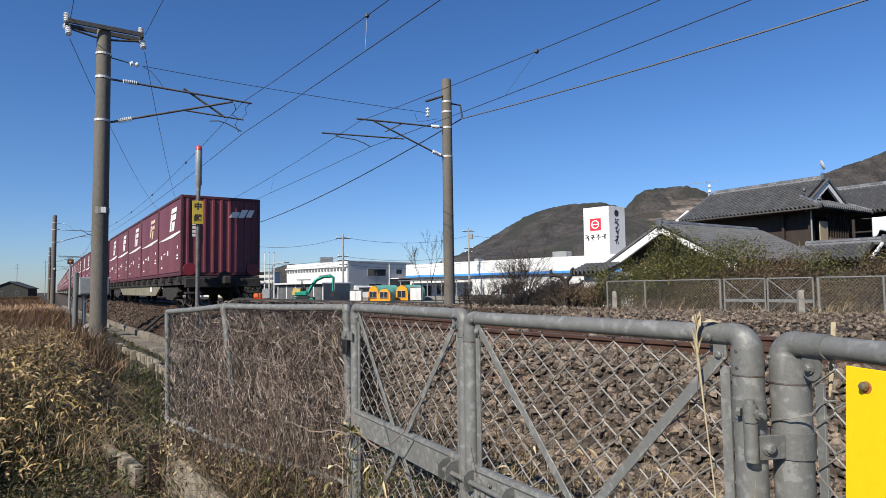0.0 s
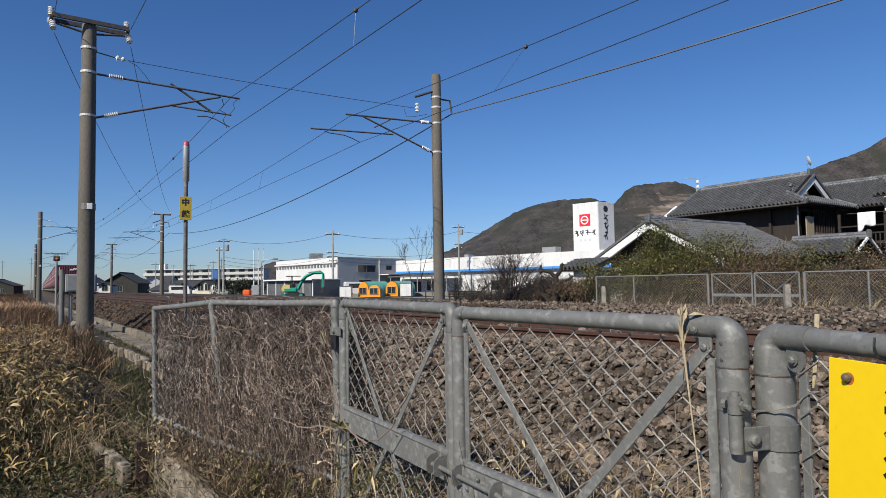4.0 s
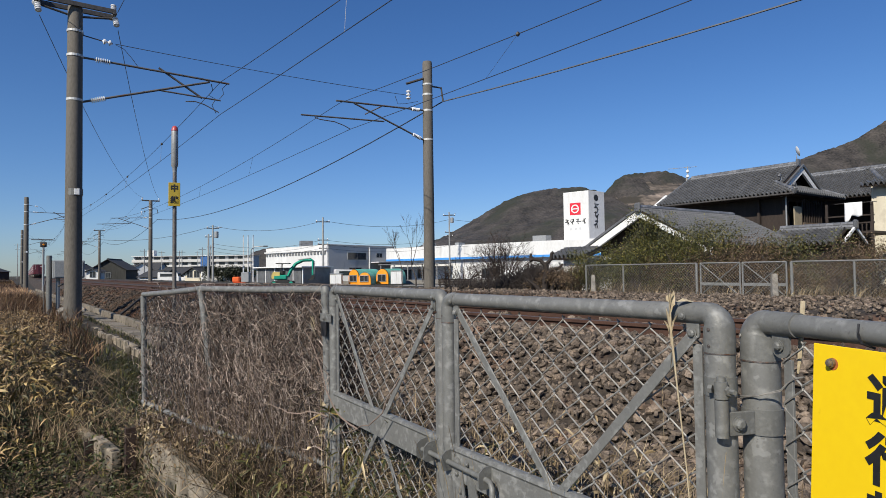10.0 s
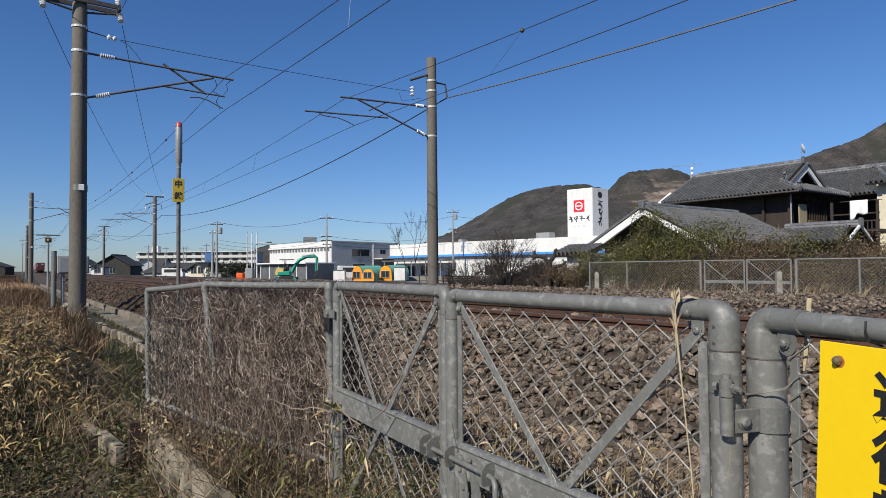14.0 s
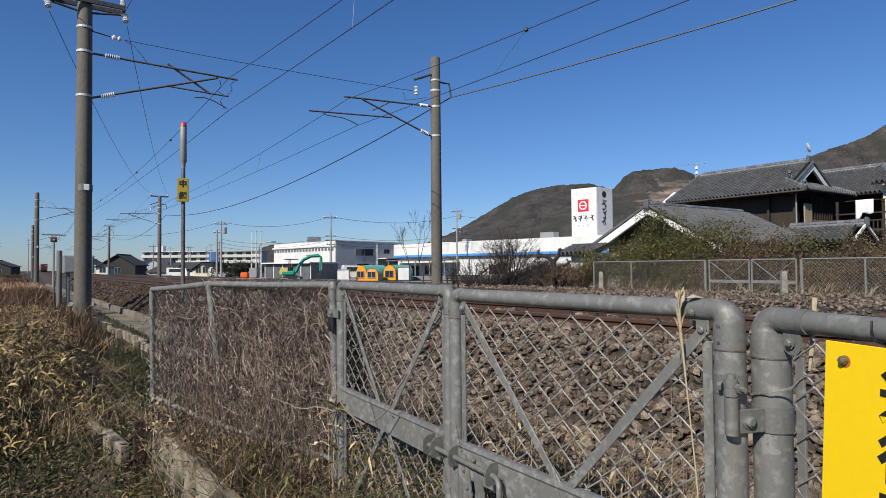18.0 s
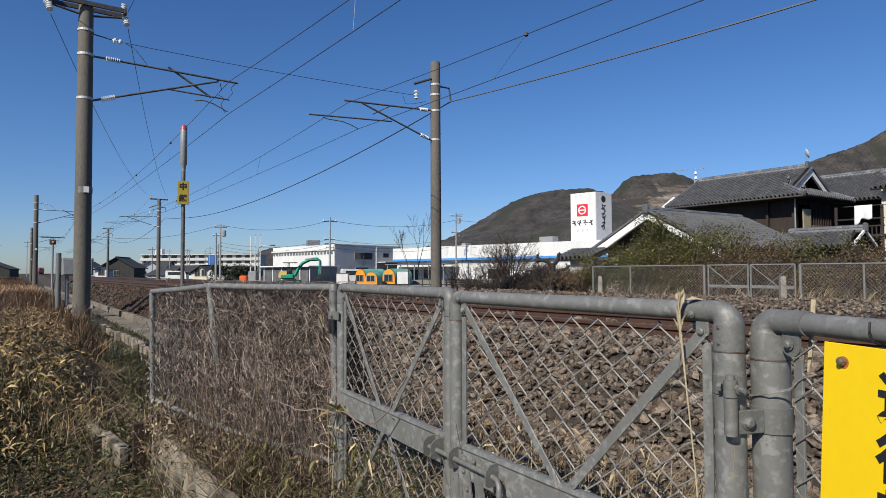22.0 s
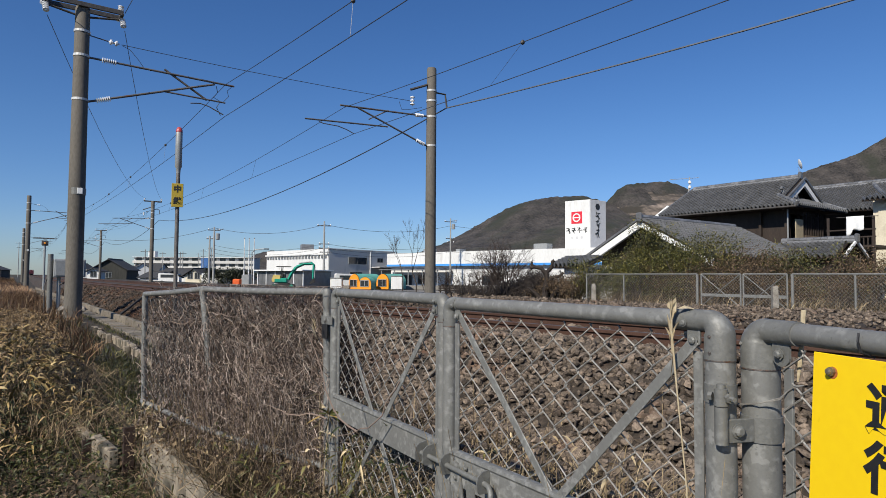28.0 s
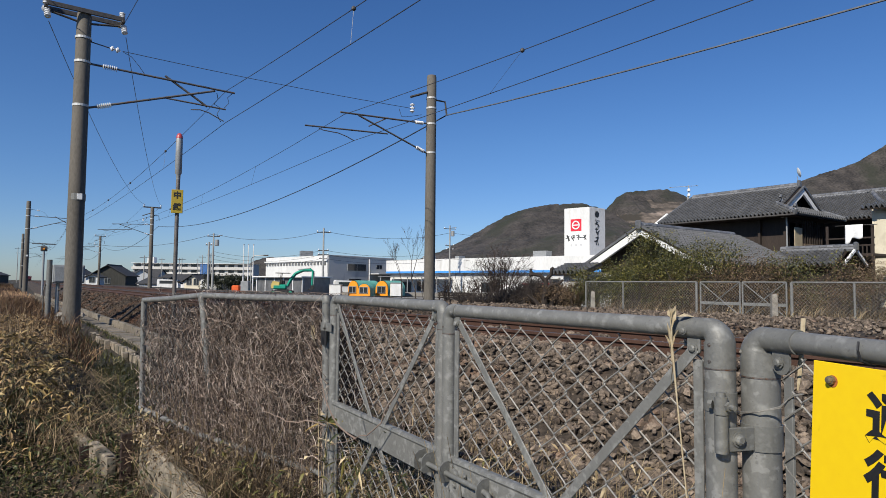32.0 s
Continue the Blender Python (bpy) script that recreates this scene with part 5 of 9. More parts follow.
arch_hut(pose(-9.85, 69.4, 0.1, 0, 0, -36), 1.55, 1.66, 3.6, ((-0.52, 0.35, 0.48, 1.0),), "orange-fronted hut with an arched green tarpaulin roof")
arch_hut(pose(-8.5, 68.4, 0.1, 0, 0, -22), 1.5, 1.32, 1.0, ((-0.5, 0.35, 0.45, 0.95),), "small orange hut with a window before the larger one")
arch_hut(pose(-6.72, 70, 0.1, 0, 0, -34), 1.75, 1.68, 3.2, ((-0.55, 0.35, 0.55, 1.05),), "orange-fronted hut with an arched green tarpaulin roof")
for x, y, w, h in ((-11.7, 69, 1.3, 1.2), (-4.9, 68, 1.3, 1.45)):
    cab = thing("storage_cabinet", pose(x, y, 0.1), "cream steel storage cabinet beside the huts", "cabinet", "cabinets by the huts")
    part("body", Mesh().box(-w / 2, -0.4, 0, w / 2, 0.4, h, 0.03), mat("cream_paint", (0.55, 0.53, 0.42), (0.7, 0.68, 0.56), 3, 0.6), cab)
    part("door", Mesh().box(-w / 2 + 0.05, -0.43, 0.05, -0.01, -0.402, h - 0.06, 0.01), WHITE_WALL, cab)
    part("door", Mesh().box(0.01, -0.43, 0.05, w / 2 - 0.05, -0.402, h - 0.06, 0.01), WHITE_WALL, cab)
    part("roof", Mesh().box(-w / 2 - 0.05, -0.5, h, w / 2 + 0.05, 0.45, h + 0.06, 0.02), STEEL_GREY, cab)

# orange plant and cabinet in the yard
RED_ORANGE = mat("red_orange_paint", (0.6, 0.08, 0.012), (0.72, 0.13, 0.02), 2, 0.5, 0, 0.02)
plant = thing("road_compactor", pose(-17.9, 55, 0.25), "small orange road machine with a grey engine box", "machine")
part("frame", Mesh().box(-0.5, -0.35, 0.2, 0.7, 0.35, 0.45, 0.04), RED_ORANGE, plant)
part("engine_box", Mesh().box(0.25, -0.3, 0.45, 0.95, 0.3, 1.35, 0.05), STEEL_GREY, plant)
part("hood", Mesh().box(-0.55, -0.3, 0.45, 0.1, 0.3, 0.95, 0.08), RED_ORANGE, plant)
for x in (-0.35, 0.55):
    part("drum", Mesh().lathe((x, -0.32, 0.16), ((0, 0.16), (0.64, 0.16)), 14, (0, 1, 0)), RUBBER, plant)
for k, x in enumerate((-25.5, -24.9, -24.25)):
    pl = thing("flagpole", pose(x, 80, 0), "tall white bare steel flagpole", "flagpole", "flagpoles")
    part("pole", Mesh().tube([(0, 0, 0), (0, 0, 3), (0, 0, 6.25)], [0.09, 0.075, 0.05], 10), WHITE_WALL, pl)
    part("finial", Mesh().lathe((0, 0, 6.25), ((0, 0.05), (0.06, 0.09), (0.14, 0.05)), 8), STEEL_GREY, pl)
lamp = thing("street_lamp", pose(-23.6, 77, 0), "grey steel street lamp with a curved arm", "street lamp")
part("pole", Mesh().tube([(0, 0, 0), (0, 0, 4.4), (0.4, 0, 4.75), (1.6, 0, 4.85)], 0.06, 8), STEEL_GREY, lamp)
part("lantern", Mesh().box(1.5, -0.13, 4.76, 2.1, 0.13, 4.9, 0.04), STEEL_DARK, lamp)

# apartment block far behind
apt = thing("apartment_block", pose(-139.4, 280, -1.0), "long four-storey white apartment block with open galleries", "building")
part("shell", Mesh().box(0, 1.2, 0, 54, 11, 10.4, 0.05), PALE_WALL, apt)
for f in range(4):
    part("gallery", Mesh().box(-0.2, 0, 0.1 + 2.6 * f, 54.2, 1.3, 1.25 + 2.6 * f, 0.04), PALE_WALL, apt, "white gallery parapet")
    for k in range(12):
        part("window", Mesh().box(1.0 + 4.2 * k, 1.15, 1.35 + 2.6 * f, 3.6 + 4.2 * k, 1.3, 2.5 + 2.6 * f), DARK_GLASS, apt)
part("roof", Mesh().box(-0.3, -0.2, 10.5, 54.3, 11.2, 10.75, 0.05), WHITE_WALL, apt)
part("roof_tank", Mesh().box(5, 4, 10.75, 8, 7, 13.5, 0.1), WHITE_WALL, apt)
part("stair_tower", Mesh().box(31.4, -1.5, 0, 34.4, 1.0, 10.2, 0.05), mat("blue_sheet", (0.02, 0.09, 0.26), (0.04, 0.14, 0.36), 1, 0.6), apt, "blue-sheeted stair tower")

ROOF_DARK = mat("dark_roof_tile", (0.021, 0.0216, 0.024), (0.054, 0.0552, 0.0588), 2, 0.85, 0.0, 0.2, 9)
BROWN_WALL = mat("brown_boards", (0.03, 0.02, 0.015), (0.075, 0.05, 0.036), 4, 0.75, 0, 0.2, 8, stretch=(1, 1, 0.15))
CREAM = mat("cream_render", (0.52, 0.46, 0.34), (0.66, 0.6, 0.46), 1.2, 0.85, 0, 0.1, 14, spots=(0.44, 0.38, 0.28), spot_scale=1.0)


DARK_BOARD = mat("dark_weathered_boards", (0.016, 0.016, 0.013), (0.045, 0.044, 0.036), 4, 0.8, 0, 0.2, 8, stretch=(1, 1, 0.15))


def gable_house(m, w, d, eave, ridge, wall, roof, label, windows=2):
    g = thing("house", m, label, "house", "houses in the distance")
    o = 0.5
    part("shell", Mesh().prism([(-w / 2, 0), (w / 2, 0), (w / 2, eave), (0, ridge - 0.12), (-w / 2, eave)], pose(0, d, 0, 90, 0, 0), d), wall, g)
    for sgn in (-1, 1):
        sl = math.atan2(ridge - eave, w / 2)
        ln = math.hypot(w / 2, ridge - eave) + o
        rf = Mesh().box(0, -o, -0.06, ln, d + o, 0.08, 0.02, m=Matrix.Translation((0, 0, ridge)) @ (pose(0, 0, 0, 0, math.degrees(sl), 0) if sgn > 0 else pose(0, 0, 0, 0, 180 - math.degrees(sl), 0)))
        part("roof", rf, roof, g)
    for k in range(windows):
        x = -w / 2 + w * (k + 0.7) / (windows + 0.4)
        window_on(g, x - 0.5, 0.9, x + 0.5, 2.0)
    part("ridge_cap", Mesh().box(-0.15, -o, ridge, 0.15, d + o, ridge + 0.18, 0.04), roof, g)
    return g


rng = random.Random(21)
gable_house(pose(-69.7, 130, 0, 0, 0, 12), 6.9, 9, 2.7, 4.8, DARK_BOARD, ROOF_DARK, "dark timber house with a dark tiled gable roof", 1)
gable_house(pose(-68.4, 122, 0.2, 0, 0, 10), 2.3, 3, 2.1, 2.6, WHITE_WALL, ROOF_DARK, "small white shed with one window", 1)
gable_house(pose(-44.7, 112, 0, 0, 0, -12), 3.4, 5, 1.7, 2.7, CREAM, ROOF_DARK, "cream gabled house among white sheds", 2)
gable_house(pose(-51.5, 118, 0, 0, 0, 60), 4.5, 6, 1.2, 2.2, GREY_WALL, ROOF_DARK, "low grey house with a grey roof", 2)
gable_house(pose(-58.0, 150, 0, 0, 0, 80), 6.5, 9, 1.7, 3.1, WHITE_WALL, ROOF_DARK, "white house with a dark roof", 2)
for x, y, w, rz, wl in ((-152, 205, 11, 20, DARK_BOARD), (-166, 215, 9, 60, WHITE_WALL), (-141, 240, 9, 10, GREY_WALL), (-183, 230, 10, 40, DARK_BOARD), (-128, 260, 10, 75, WHITE_WALL), (-118, 245, 9, 30, WHITE_WALL), (-112, 250, 8, 80, GREY_WALL)):
    gable_house(pose(x, y, 0, 0, 0, rz), w, 10, 3.1, 5.6 + rng.uniform(-0.6, 0.8), wl, ROOF_DARK, "distant low house with a dark tiled roof", 2)


def parked_van(m, body, label, long=3.4):
    g = thing("parked_van", m, label, "van", "parked vehicles")
    part("body", Mesh().prism([(0, 0.35), (long, 0.35), (long, 1.0), (long - 0.25, 1.75), (0.1, 1.85), (0, 1.7)], pose(0, 1.4, 0, 90, 0, 0), 1.4), body, g)
    part("windscreen", Mesh().box(long - 0.36, 0.12, 1.05, long - 0.06, 1.28, 1.66, 0.03, m=pose(0, 0, 0)), DARK_GLASS, g)
    part("side_window", Mesh().box(0.4, -0.02, 1.1, long - 0.6, 0.03, 1.62, 0.01), DARK_GLASS, g)
    for x in (0.65, long - 0.7):
        part("wheel", Mesh().lathe((x, -0.03, 0.3), ((0, 0.18), (0.0, 0.3), (0.18, 0.3)), 14, (0, 1, 0)), RUBBER, g)
    return g


for x, y, rz in ((-47.5, 104, 5), (-41.0, 106, -40), (-35.2, 92, 0), (-12.6, 74, 20)):
    parked_van(pose(x, y, 0, 0, 0, rz), WHITE_WALL, "white boxy van parked by the yard")


# street poles beyond the line
POLE_PALE = mat("pale_street_pole", (0.22, 0.22, 0.21), (0.36, 0.36, 0.345), 2, 0.7, 0.1, 0.1, 9)


def street_pole(m, high, arms, label="grey concrete street pole with crossarms and wires", can=False):
    g = thing("utility_pole", m, label, "utility pole", "street poles")
    part("pole", Mesh().tube([(0, 0, -0.2), (0, 0, high / 2), (0, 0, high)], [0.15, 0.12, 0.09], 12), POLE_PALE, g)
    for z, w in arms:
        part("crossarm", Mesh().box(-w / 2, -0.05, z - 0.05, w / 2, 0.05, z + 0.05, 0.01), STEEL_DARK, g)
        for x in (-w / 2 + 0.1, 0, w / 2 - 0.1):
            part("insulator", Mesh().lathe((x, 0, z + 0.05), ((0, 0.03), (0.05, 0.07), (0.14, 0.06), (0.18, 0.02)), 8), PORCELAIN, g)
    if can:
        part("transformer", Mesh().lathe((0.42, -0.1, high - 1.6), ((0, 0.22), (0.05, 0.26), (0.75, 0.26), (0.8, 0.2)), 12), STEEL_GREY, g)
        part("lamp_arm", Mesh().tube([(0, 0, high - 0.4), (1.1, 0, high - 0.2)], 0.04, 6), STEEL_GREY, g)
    return g


street_pole(pose(-14.3, 75, 0, 0, 0, 20), 8.15, ((7.6, 1.7), (5.4, 1.3), (4.9, 1.3), (4.4, 1.0)))
street_pole(pose(1.2, 92, 0, 0, 0, 20), 10.2, ((9.7, 1.9), (7.2, 1.4), (6.6, 1.2)), can=True)
street_pole(pose(-28.7, 78, 0, 0, 0, 20), 7.6, ((7.2, 1.5),), can=True)
street_pole(pose(-28.5, 76, 0), 6.35, ((6.0, 0.8),), "thin grey steel pole beside the yard")
for x, y, h in ((-66, 138, 7.2), (-63.5, 165, 8.5), (-71, 170, 8.0), (-78, 185, 8.5), (-90, 200, 9), (-150, 220, 13), (-175, 240, 13), (-52, 140, 8), (-102, 260, 11)):
    street_pole(pose(x, y, 0, 0, 0, (x * 7) % 60), h, ((h - 0.5, 1.9), (h - 2.0, 1.3)))
wire("street_wire", [(-45, 79, 6.2), (-28.7, 78, 7.5), (-14.3, 75, 7.75), (1.2, 92, 9.1), (38, 105, 9.3)], 0.022, "dark street cable strung between poles", 0.9, 12)
for zz, sg in ((5.45, 0.8), (4.95, 0.8), (4.45, 0.7)):
    wire("street_wire", [(-28.7, 78, zz * 0.97), (-14.3, 75, zz), (1.2, 92, zz * 1.18), (38, 105, zz * 1.2)], 0.018, "dark street cable strung between poles", sg, 12)
FIELD = mat("winter_field", (0.035, 0.06, 0.015), (0.10, 0.14, 0.035), 1.5, 0.95, 0, 0.5, 12)
solid("field", sheet(spread(12, 150, 14, 40, 2.0), spread(-120, -3.4, -30, -4, 2.0), lambda s, p: ground_z(s, p) + 0.05 + 0.03 * rough01(s, p)), FIELD, "green winter field beside the line", "field", kind="structure", smooth=True, m=LINE)
ASPHALT = mat("road_asphalt", (0.09, 0.095, 0.10), (0.15, 0.155, 0.16), 3, 0.9, 0, 0.2)
solid("road", sheet([-100, 700], [-34, -28], lambda s, p: 0.16), ASPHALT, "grey asphalt road beyond the field", "road", kind="structure", m=LINE)
YARD = mat("yard_gravel", (0.16, 0.15, 0.13), (0.3, 0.28, 0.25), 1.2, 0.95, 0, 0.3, 14)
solid("service_road", Mesh().box(-24, 74.2, -0.3, 20, 79.5, 0.42), YARD, "raised gravel service road before the hall", "road", kind="structure")
solid("yard", Mesh().box(-50, 46, -0.3, 40, 66, 0.06), YARD, "pale gravel yard beyond the tracks", "yard", kind="structure")


# ---- the tiled house beyond the line ----
TILE = mat("smoked_roof_tile", (0.08487, 0.08623, 0.08826), (0.1595, 0.1616, 0.1643), 1.5, 0.42, 0.15, 0.12, 12, each=0.14, spots=(0.0679, 0.0679, 0.06653), spot_scale=0.8, spot_amount=0.28)
TILE_FAR = mat("smoked_roof_tile_joined", (0.08487, 0.08623, 0.08826), (0.1595, 0.1616, 0.1643), 1.5, 0.42, 0.15, 0.12, 12, island=0.12, spots=(0.0679, 0.0679, 0.06653), spot_scale=0.8, spot_amount=0.28)
PLASTER = mat("white_plaster", (0.627, 0.627, 0.608), (0.76, 0.76, 0.741), 1.5, 0.85, 0, 0.06, 10, spots=(0.475, 0.4655, 0.437), spot_scale=1.2, spot_amount=0.28)
TIMBER = mat("dark_timber", (0.01584, 0.01008, 0.0072), (0.0432, 0.0288, 0.02016), 3, 0.75, 0, 0.2, 9, stretch=(1, 1, 0.2))
SHUTTER_DARK = mat("brown_railing_board", (0.12, 0.085, 0.055), (0.2, 0.15, 0.10), 4, 0.8, 0, 0.1, 9)
SHUTTER = mat("pale_shutter_board", (0.30, 0.24, 0.15), (0.42, 0.35, 0.23), 3, 0.8, 0, 0.1, 9)

RIDGE = mat("pale_ridge_tile", (0.1105, 0.1122, 0.1148), (0.2295, 0.2312, 0.2338), 2, 0.4, 0.2, 0.1, 10, island=0.25)
TW, TL = 0.27, 0.25           # tile width, course


def tile_shape():
    """One pantile: x across, y up the slope, waved, its lower edge lifted."""
    me = Mesh()
    n = 6
    prof = [(-TW / 2 + TW * k / n, 0.12 * math.sin(2 * math.pi * k / n + 0.6)) for k in range(n + 1)]
    low = [(x, -0.05, z + 0.072) for x, z in prof]
    high = [(x, TL, z + 0.002) for x, z in prof]
    lip = [(x, -0.045, z + 0.03) for x, z in prof]
    me.add(low + high + lip, [(i, i + 1, n + 2 + i, n + 1 + i) for i in range(n)] + [(2 * n + 2 + i, 2 * n + 3 + i, i + 1, i) for i in range(n)])
    return me


tile_me = tile_shape()
tile_data = tile_me.data("tile", TILE)


def tiled_slope(parent, a, b, up, length, inside=lambda u, v: True, single=0, name="roof_tiles"):
    """Courses of tiles from the eave a-b up the slope direction; the first of them as pieces."""
    a, b, up = Vector(a), Vector(b), Vector(up).normalized()
    x = (b - a).normalized()
    width = (b - a).length
    nrm = x.cross(up).normalized()
    base = Matrix(((x.x, up.x, nrm.x, 0), (x.y, up.y, nrm.y, 0), (x.z, up.z, nrm.z, 0), (0, 0, 0, 1)))
    deck = Mesh()
    cols, rows = int(width / TW), int(length / TL)
    joined, count = Mesh(), 0
    for j in range(rows):
        cells = [i for i in range(cols) if inside((i + 0.5) * TW, (j + 0.5) * TL)]
        if cells:
            u0, u1 = cells[0] * TW, (cells[-1] + 1) * TW
            p = [a + x * u + up * v - nrm * 0.02 for u, v in ((u0, j * TL), (u1, j * TL), (u1, (j + 1) * TL), (u0, (j + 1) * TL))]
            deck.add([*p, *[q - nrm * 0.1 for q in p]], [(0, 1, 2, 3), (7, 6, 5, 4), (0, 4, 5, 1), (1, 5, 6, 2), (2, 6, 7, 3), (3, 7, 4, 0)])
        for i in cells:
            at = a + x * ((i + 0.5) * TW) + up * (j * TL) + nrm * 0.01
            m = Matrix.Translation(at) @ base
            if count < single:
                part("tile", tile_data, TILE, parent, m=m)
            else:
                joined.add([m @ Vector(v) for v in tile_me.v], tile_me.f)
            count += 1
    tagged(part("roof_deck", deck, TIMBER, parent), kind="stuff")
    if joined.n:
        tagged(part(name, joined, TILE_FAR, parent), kind="stuff")


def ridge(parent, a, b, r=0.16, end=True):
    a, b = Vector(a), Vector(b)
    d = (b - a).normalized()
    me = Mesh()
    n = max(2, int((b - a).length / 0.3))
    for k in range(n):
        p, q = a.lerp(b, k / n), a.lerp(b, (k + 0.96) / n)
        me.tube([p + Vector((0, 0, 0.10)), q + Vector((0, 0, 0.10))], [r, r * 0.93], 8)
    me.tube([a - Vector((0, 0, 0.04)), b - Vector((0, 0, 0.04))], r * 1.15, 8)
    o = part("ridge_tiles", me, RIDGE, parent, "rounded ridge tiles")
    if end:
        part("ridge_end", Mesh().box(-r * 1.2, -0.08, -0.15, r * 1.2, 0.1, r * 2.4, 0.06, m=Matrix.Translation(a) @ Vector((0, 1, 0)).rotation_difference(d).to_matrix().to_4x4()), TILE_FAR, o, "upright ornamental end tile")


house = thing("tiled_house", LINE, "two-storey dark timber house with grey tiled hip-and-gable roof", "house")
RS0, RS1, RP, RZ = 19.95, 28.1, 43.9, 8.36
EP0, EP1, EZ = 40.3, 47.5, 6.15
run = math.hypot(RP - EP0, RZ - EZ)
upf, upb = (RP - EP0, 0, RZ - EZ), (RP - EP1, 0, RZ - EZ)
S_EAVE = 18.45
hipv = run * 0.36


def in_front(u, v):          # u runs from the far end (s = 28.3) towards the hip end
    s = 28.3 - u
    return s < 28.3 - 0.65 * v / run and s > (S_EAVE + (20.2 - S_EAVE) * v / hipv if v < hipv else RS0 - 0.35)


tiled_slope(house, (EP0, 28.3, EZ), (EP0, S_EAVE, EZ), upf, run, in_front)
tiled_slope(house, (EP1, S_EAVE, EZ), (EP1, 28.3, EZ), upb, run, lambda u, v: in_front(28.3 - S_EAVE - u, v))
zz = EZ + (RZ - EZ) * 0.36
skirt = math.hypot(20.2 - S_EAVE, zz - EZ)
tiled_slope(house, (EP0, S_EAVE, EZ), (EP1, S_EAVE, EZ), (0, 20.2 - S_EAVE, zz - EZ), skirt,
            lambda u, v: (RP - EP0) * 0.36 * v / skirt < u < (EP1 - EP0) - (RP - EP0) * 0.36 * v / skirt)
ridge(house, (RP, RS0 - 0.15, RZ), (RP, RS1 - 0.4, RZ), 0.17)
for p0, p1 in ((EP0, EP0 + (RP - EP0) * 0.36), (EP1, EP1 - (EP1 - RP) * 0.36)):
    ridge(house, (p0, S_EAVE, EZ + 0.05), (p1, 20.2, zz + 0.05), 0.11)
for sgn in (-1, 1):
    p_low = RP + sgn * (RP - EP0) * 0.80
    z_low = RZ - (RZ - EZ) * 0.80
    for k, (mt, w, s0) in enumerate(((PLASTER, 0.36, RS0 - 0.42), (TILE_FAR, 0.14, RS0 - 0.50))):
        o = -0.18 + 0.22 * (k == 1)
        me = Mesh().add([(RP, s0 + q, RZ - 0.05 + o - w) for q in (0, 0.14)] + [(p_low, s0 + q, z_low - 0.05 + o - w) for q in (0, 0.14)] + [(RP, s0 + q, RZ - 0.05 + o) for q in (0, 0.14)] + [(p_low, s0 + q, z_low - 0.05 + o) for q in (0, 0.14)],
                        [(0, 2, 6, 4), (1, 5, 7, 3), (0, 1, 3, 2), (4, 6, 7, 5), (2, 3, 7, 6), (0, 4, 5, 1)])
        part("bargeboard" if k == 0 else "verge_tiles", me, mt, house, "white plastered bargeboard" if k == 0 else "")
for sgn in (-1, 1):
    part("end_verge", Mesh().tube([(RP, 27.75, RZ + 0.06), (RP + sgn * 3.6, 28.36, EZ + 0.06)], 0.12, 6), TILE_FAR, house)
    part("end_bargeboard", Mesh().tube([(RP + sgn * 2.5, 28.30, EZ + 0.80), (RP + sgn * 3.7, 28.5, EZ - 0.02)], 0.13, 6), PLASTER, house, "pale plastered verge end")
part("gable_wall", Mesh().add([(RP - 2.0, 20.3, zz - 0.05), (RP + 2.0, 20.3, zz - 0.05), (RP, 20.3, RZ - 0.1), (RP - 2.0, 20.5, zz - 0.05), (RP + 2.0, 20.5, zz - 0.05), (RP, 20.5, RZ - 0.1)], [(0, 1, 2), (5, 4, 3), (0, 3, 4, 1), (1, 4, 5, 2), (2, 5, 3, 0)]), TIMBER, house)
# walls of the upper storey; the end has a recessed gallery
part("wall", Mesh().box(41.55, 19.5, 0.3, 41.75, 27.6, 6.2), TIMBER, house, "dark brown board wall")
part("wall", Mesh().box(46.5, 19.5, 0.3, 46.7, 27.6, 6.2), TIMBER, house)
part("wall", Mesh().box(41.3, 27.4, 0.3, 46.5, 27.6, 6.2), TIMBER, house)
part("inner_wall", Mesh().box(41.3, 21.2, 0.3, 46.5, 21.35, 6.2), TIMBER, house)
part("lower_wall", Mesh().box(41.3, 19.5, 0.3, 46.5, 19.65, 3.75), TIMBER, house)
part("upper_beam", Mesh().box(41.3, 19.5, 5.75, 46.5, 19.7, 6.2, 0.02), TIMBER, house)
part("gallery_floor", Mesh().box(41.3, 19.65, 3.6, 46.5, 21.2, 3.74), TIMBER, house)
part("soffit", Mesh().box(40.5, 18.7, 6.02, 47.3, 28.0, 6.06), TIMBER, house)
for p in (41.35, 43.0, 44.6, 46.4):
    part("gallery_post", Mesh().box(p - 0.07, 19.52, 3.75, p + 0.07, 19.68, 5.75, 0.01), TIMBER, house)
part("shutter", Mesh().box(41.2, 18.92, 3.7, 42.2, 18.98, 5.35, 0.01), SHUTTER, house, "pale sunlit shutter board")
part("shutter", Mesh().box(42.5, 18.94, 3.6, 44.9, 19.0, 4.35, 0.01), SHUTTER_DARK, house)
part("window", Mesh().box(42.6, 19.8, 3.9, 44.5, 19.86, 5.5), DARK_GLASS, house)
for k in range(9):
    part("lattice_slat", Mesh().box(42.4 + 0.34 * k, 18.98, 3.6, 42.47 + 0.34 * k, 19.05, 5.9), TIMBER, house)
part("downpipe", Mesh().tube([(40.95, 19.3, 6.0), (40.95, 19.3, 4.1), (41.1, 19.25, 3.8), (41.1, 19.2, 3.3)], 0.05, 8), STEEL_GREY, house, "pale metal downpipe")
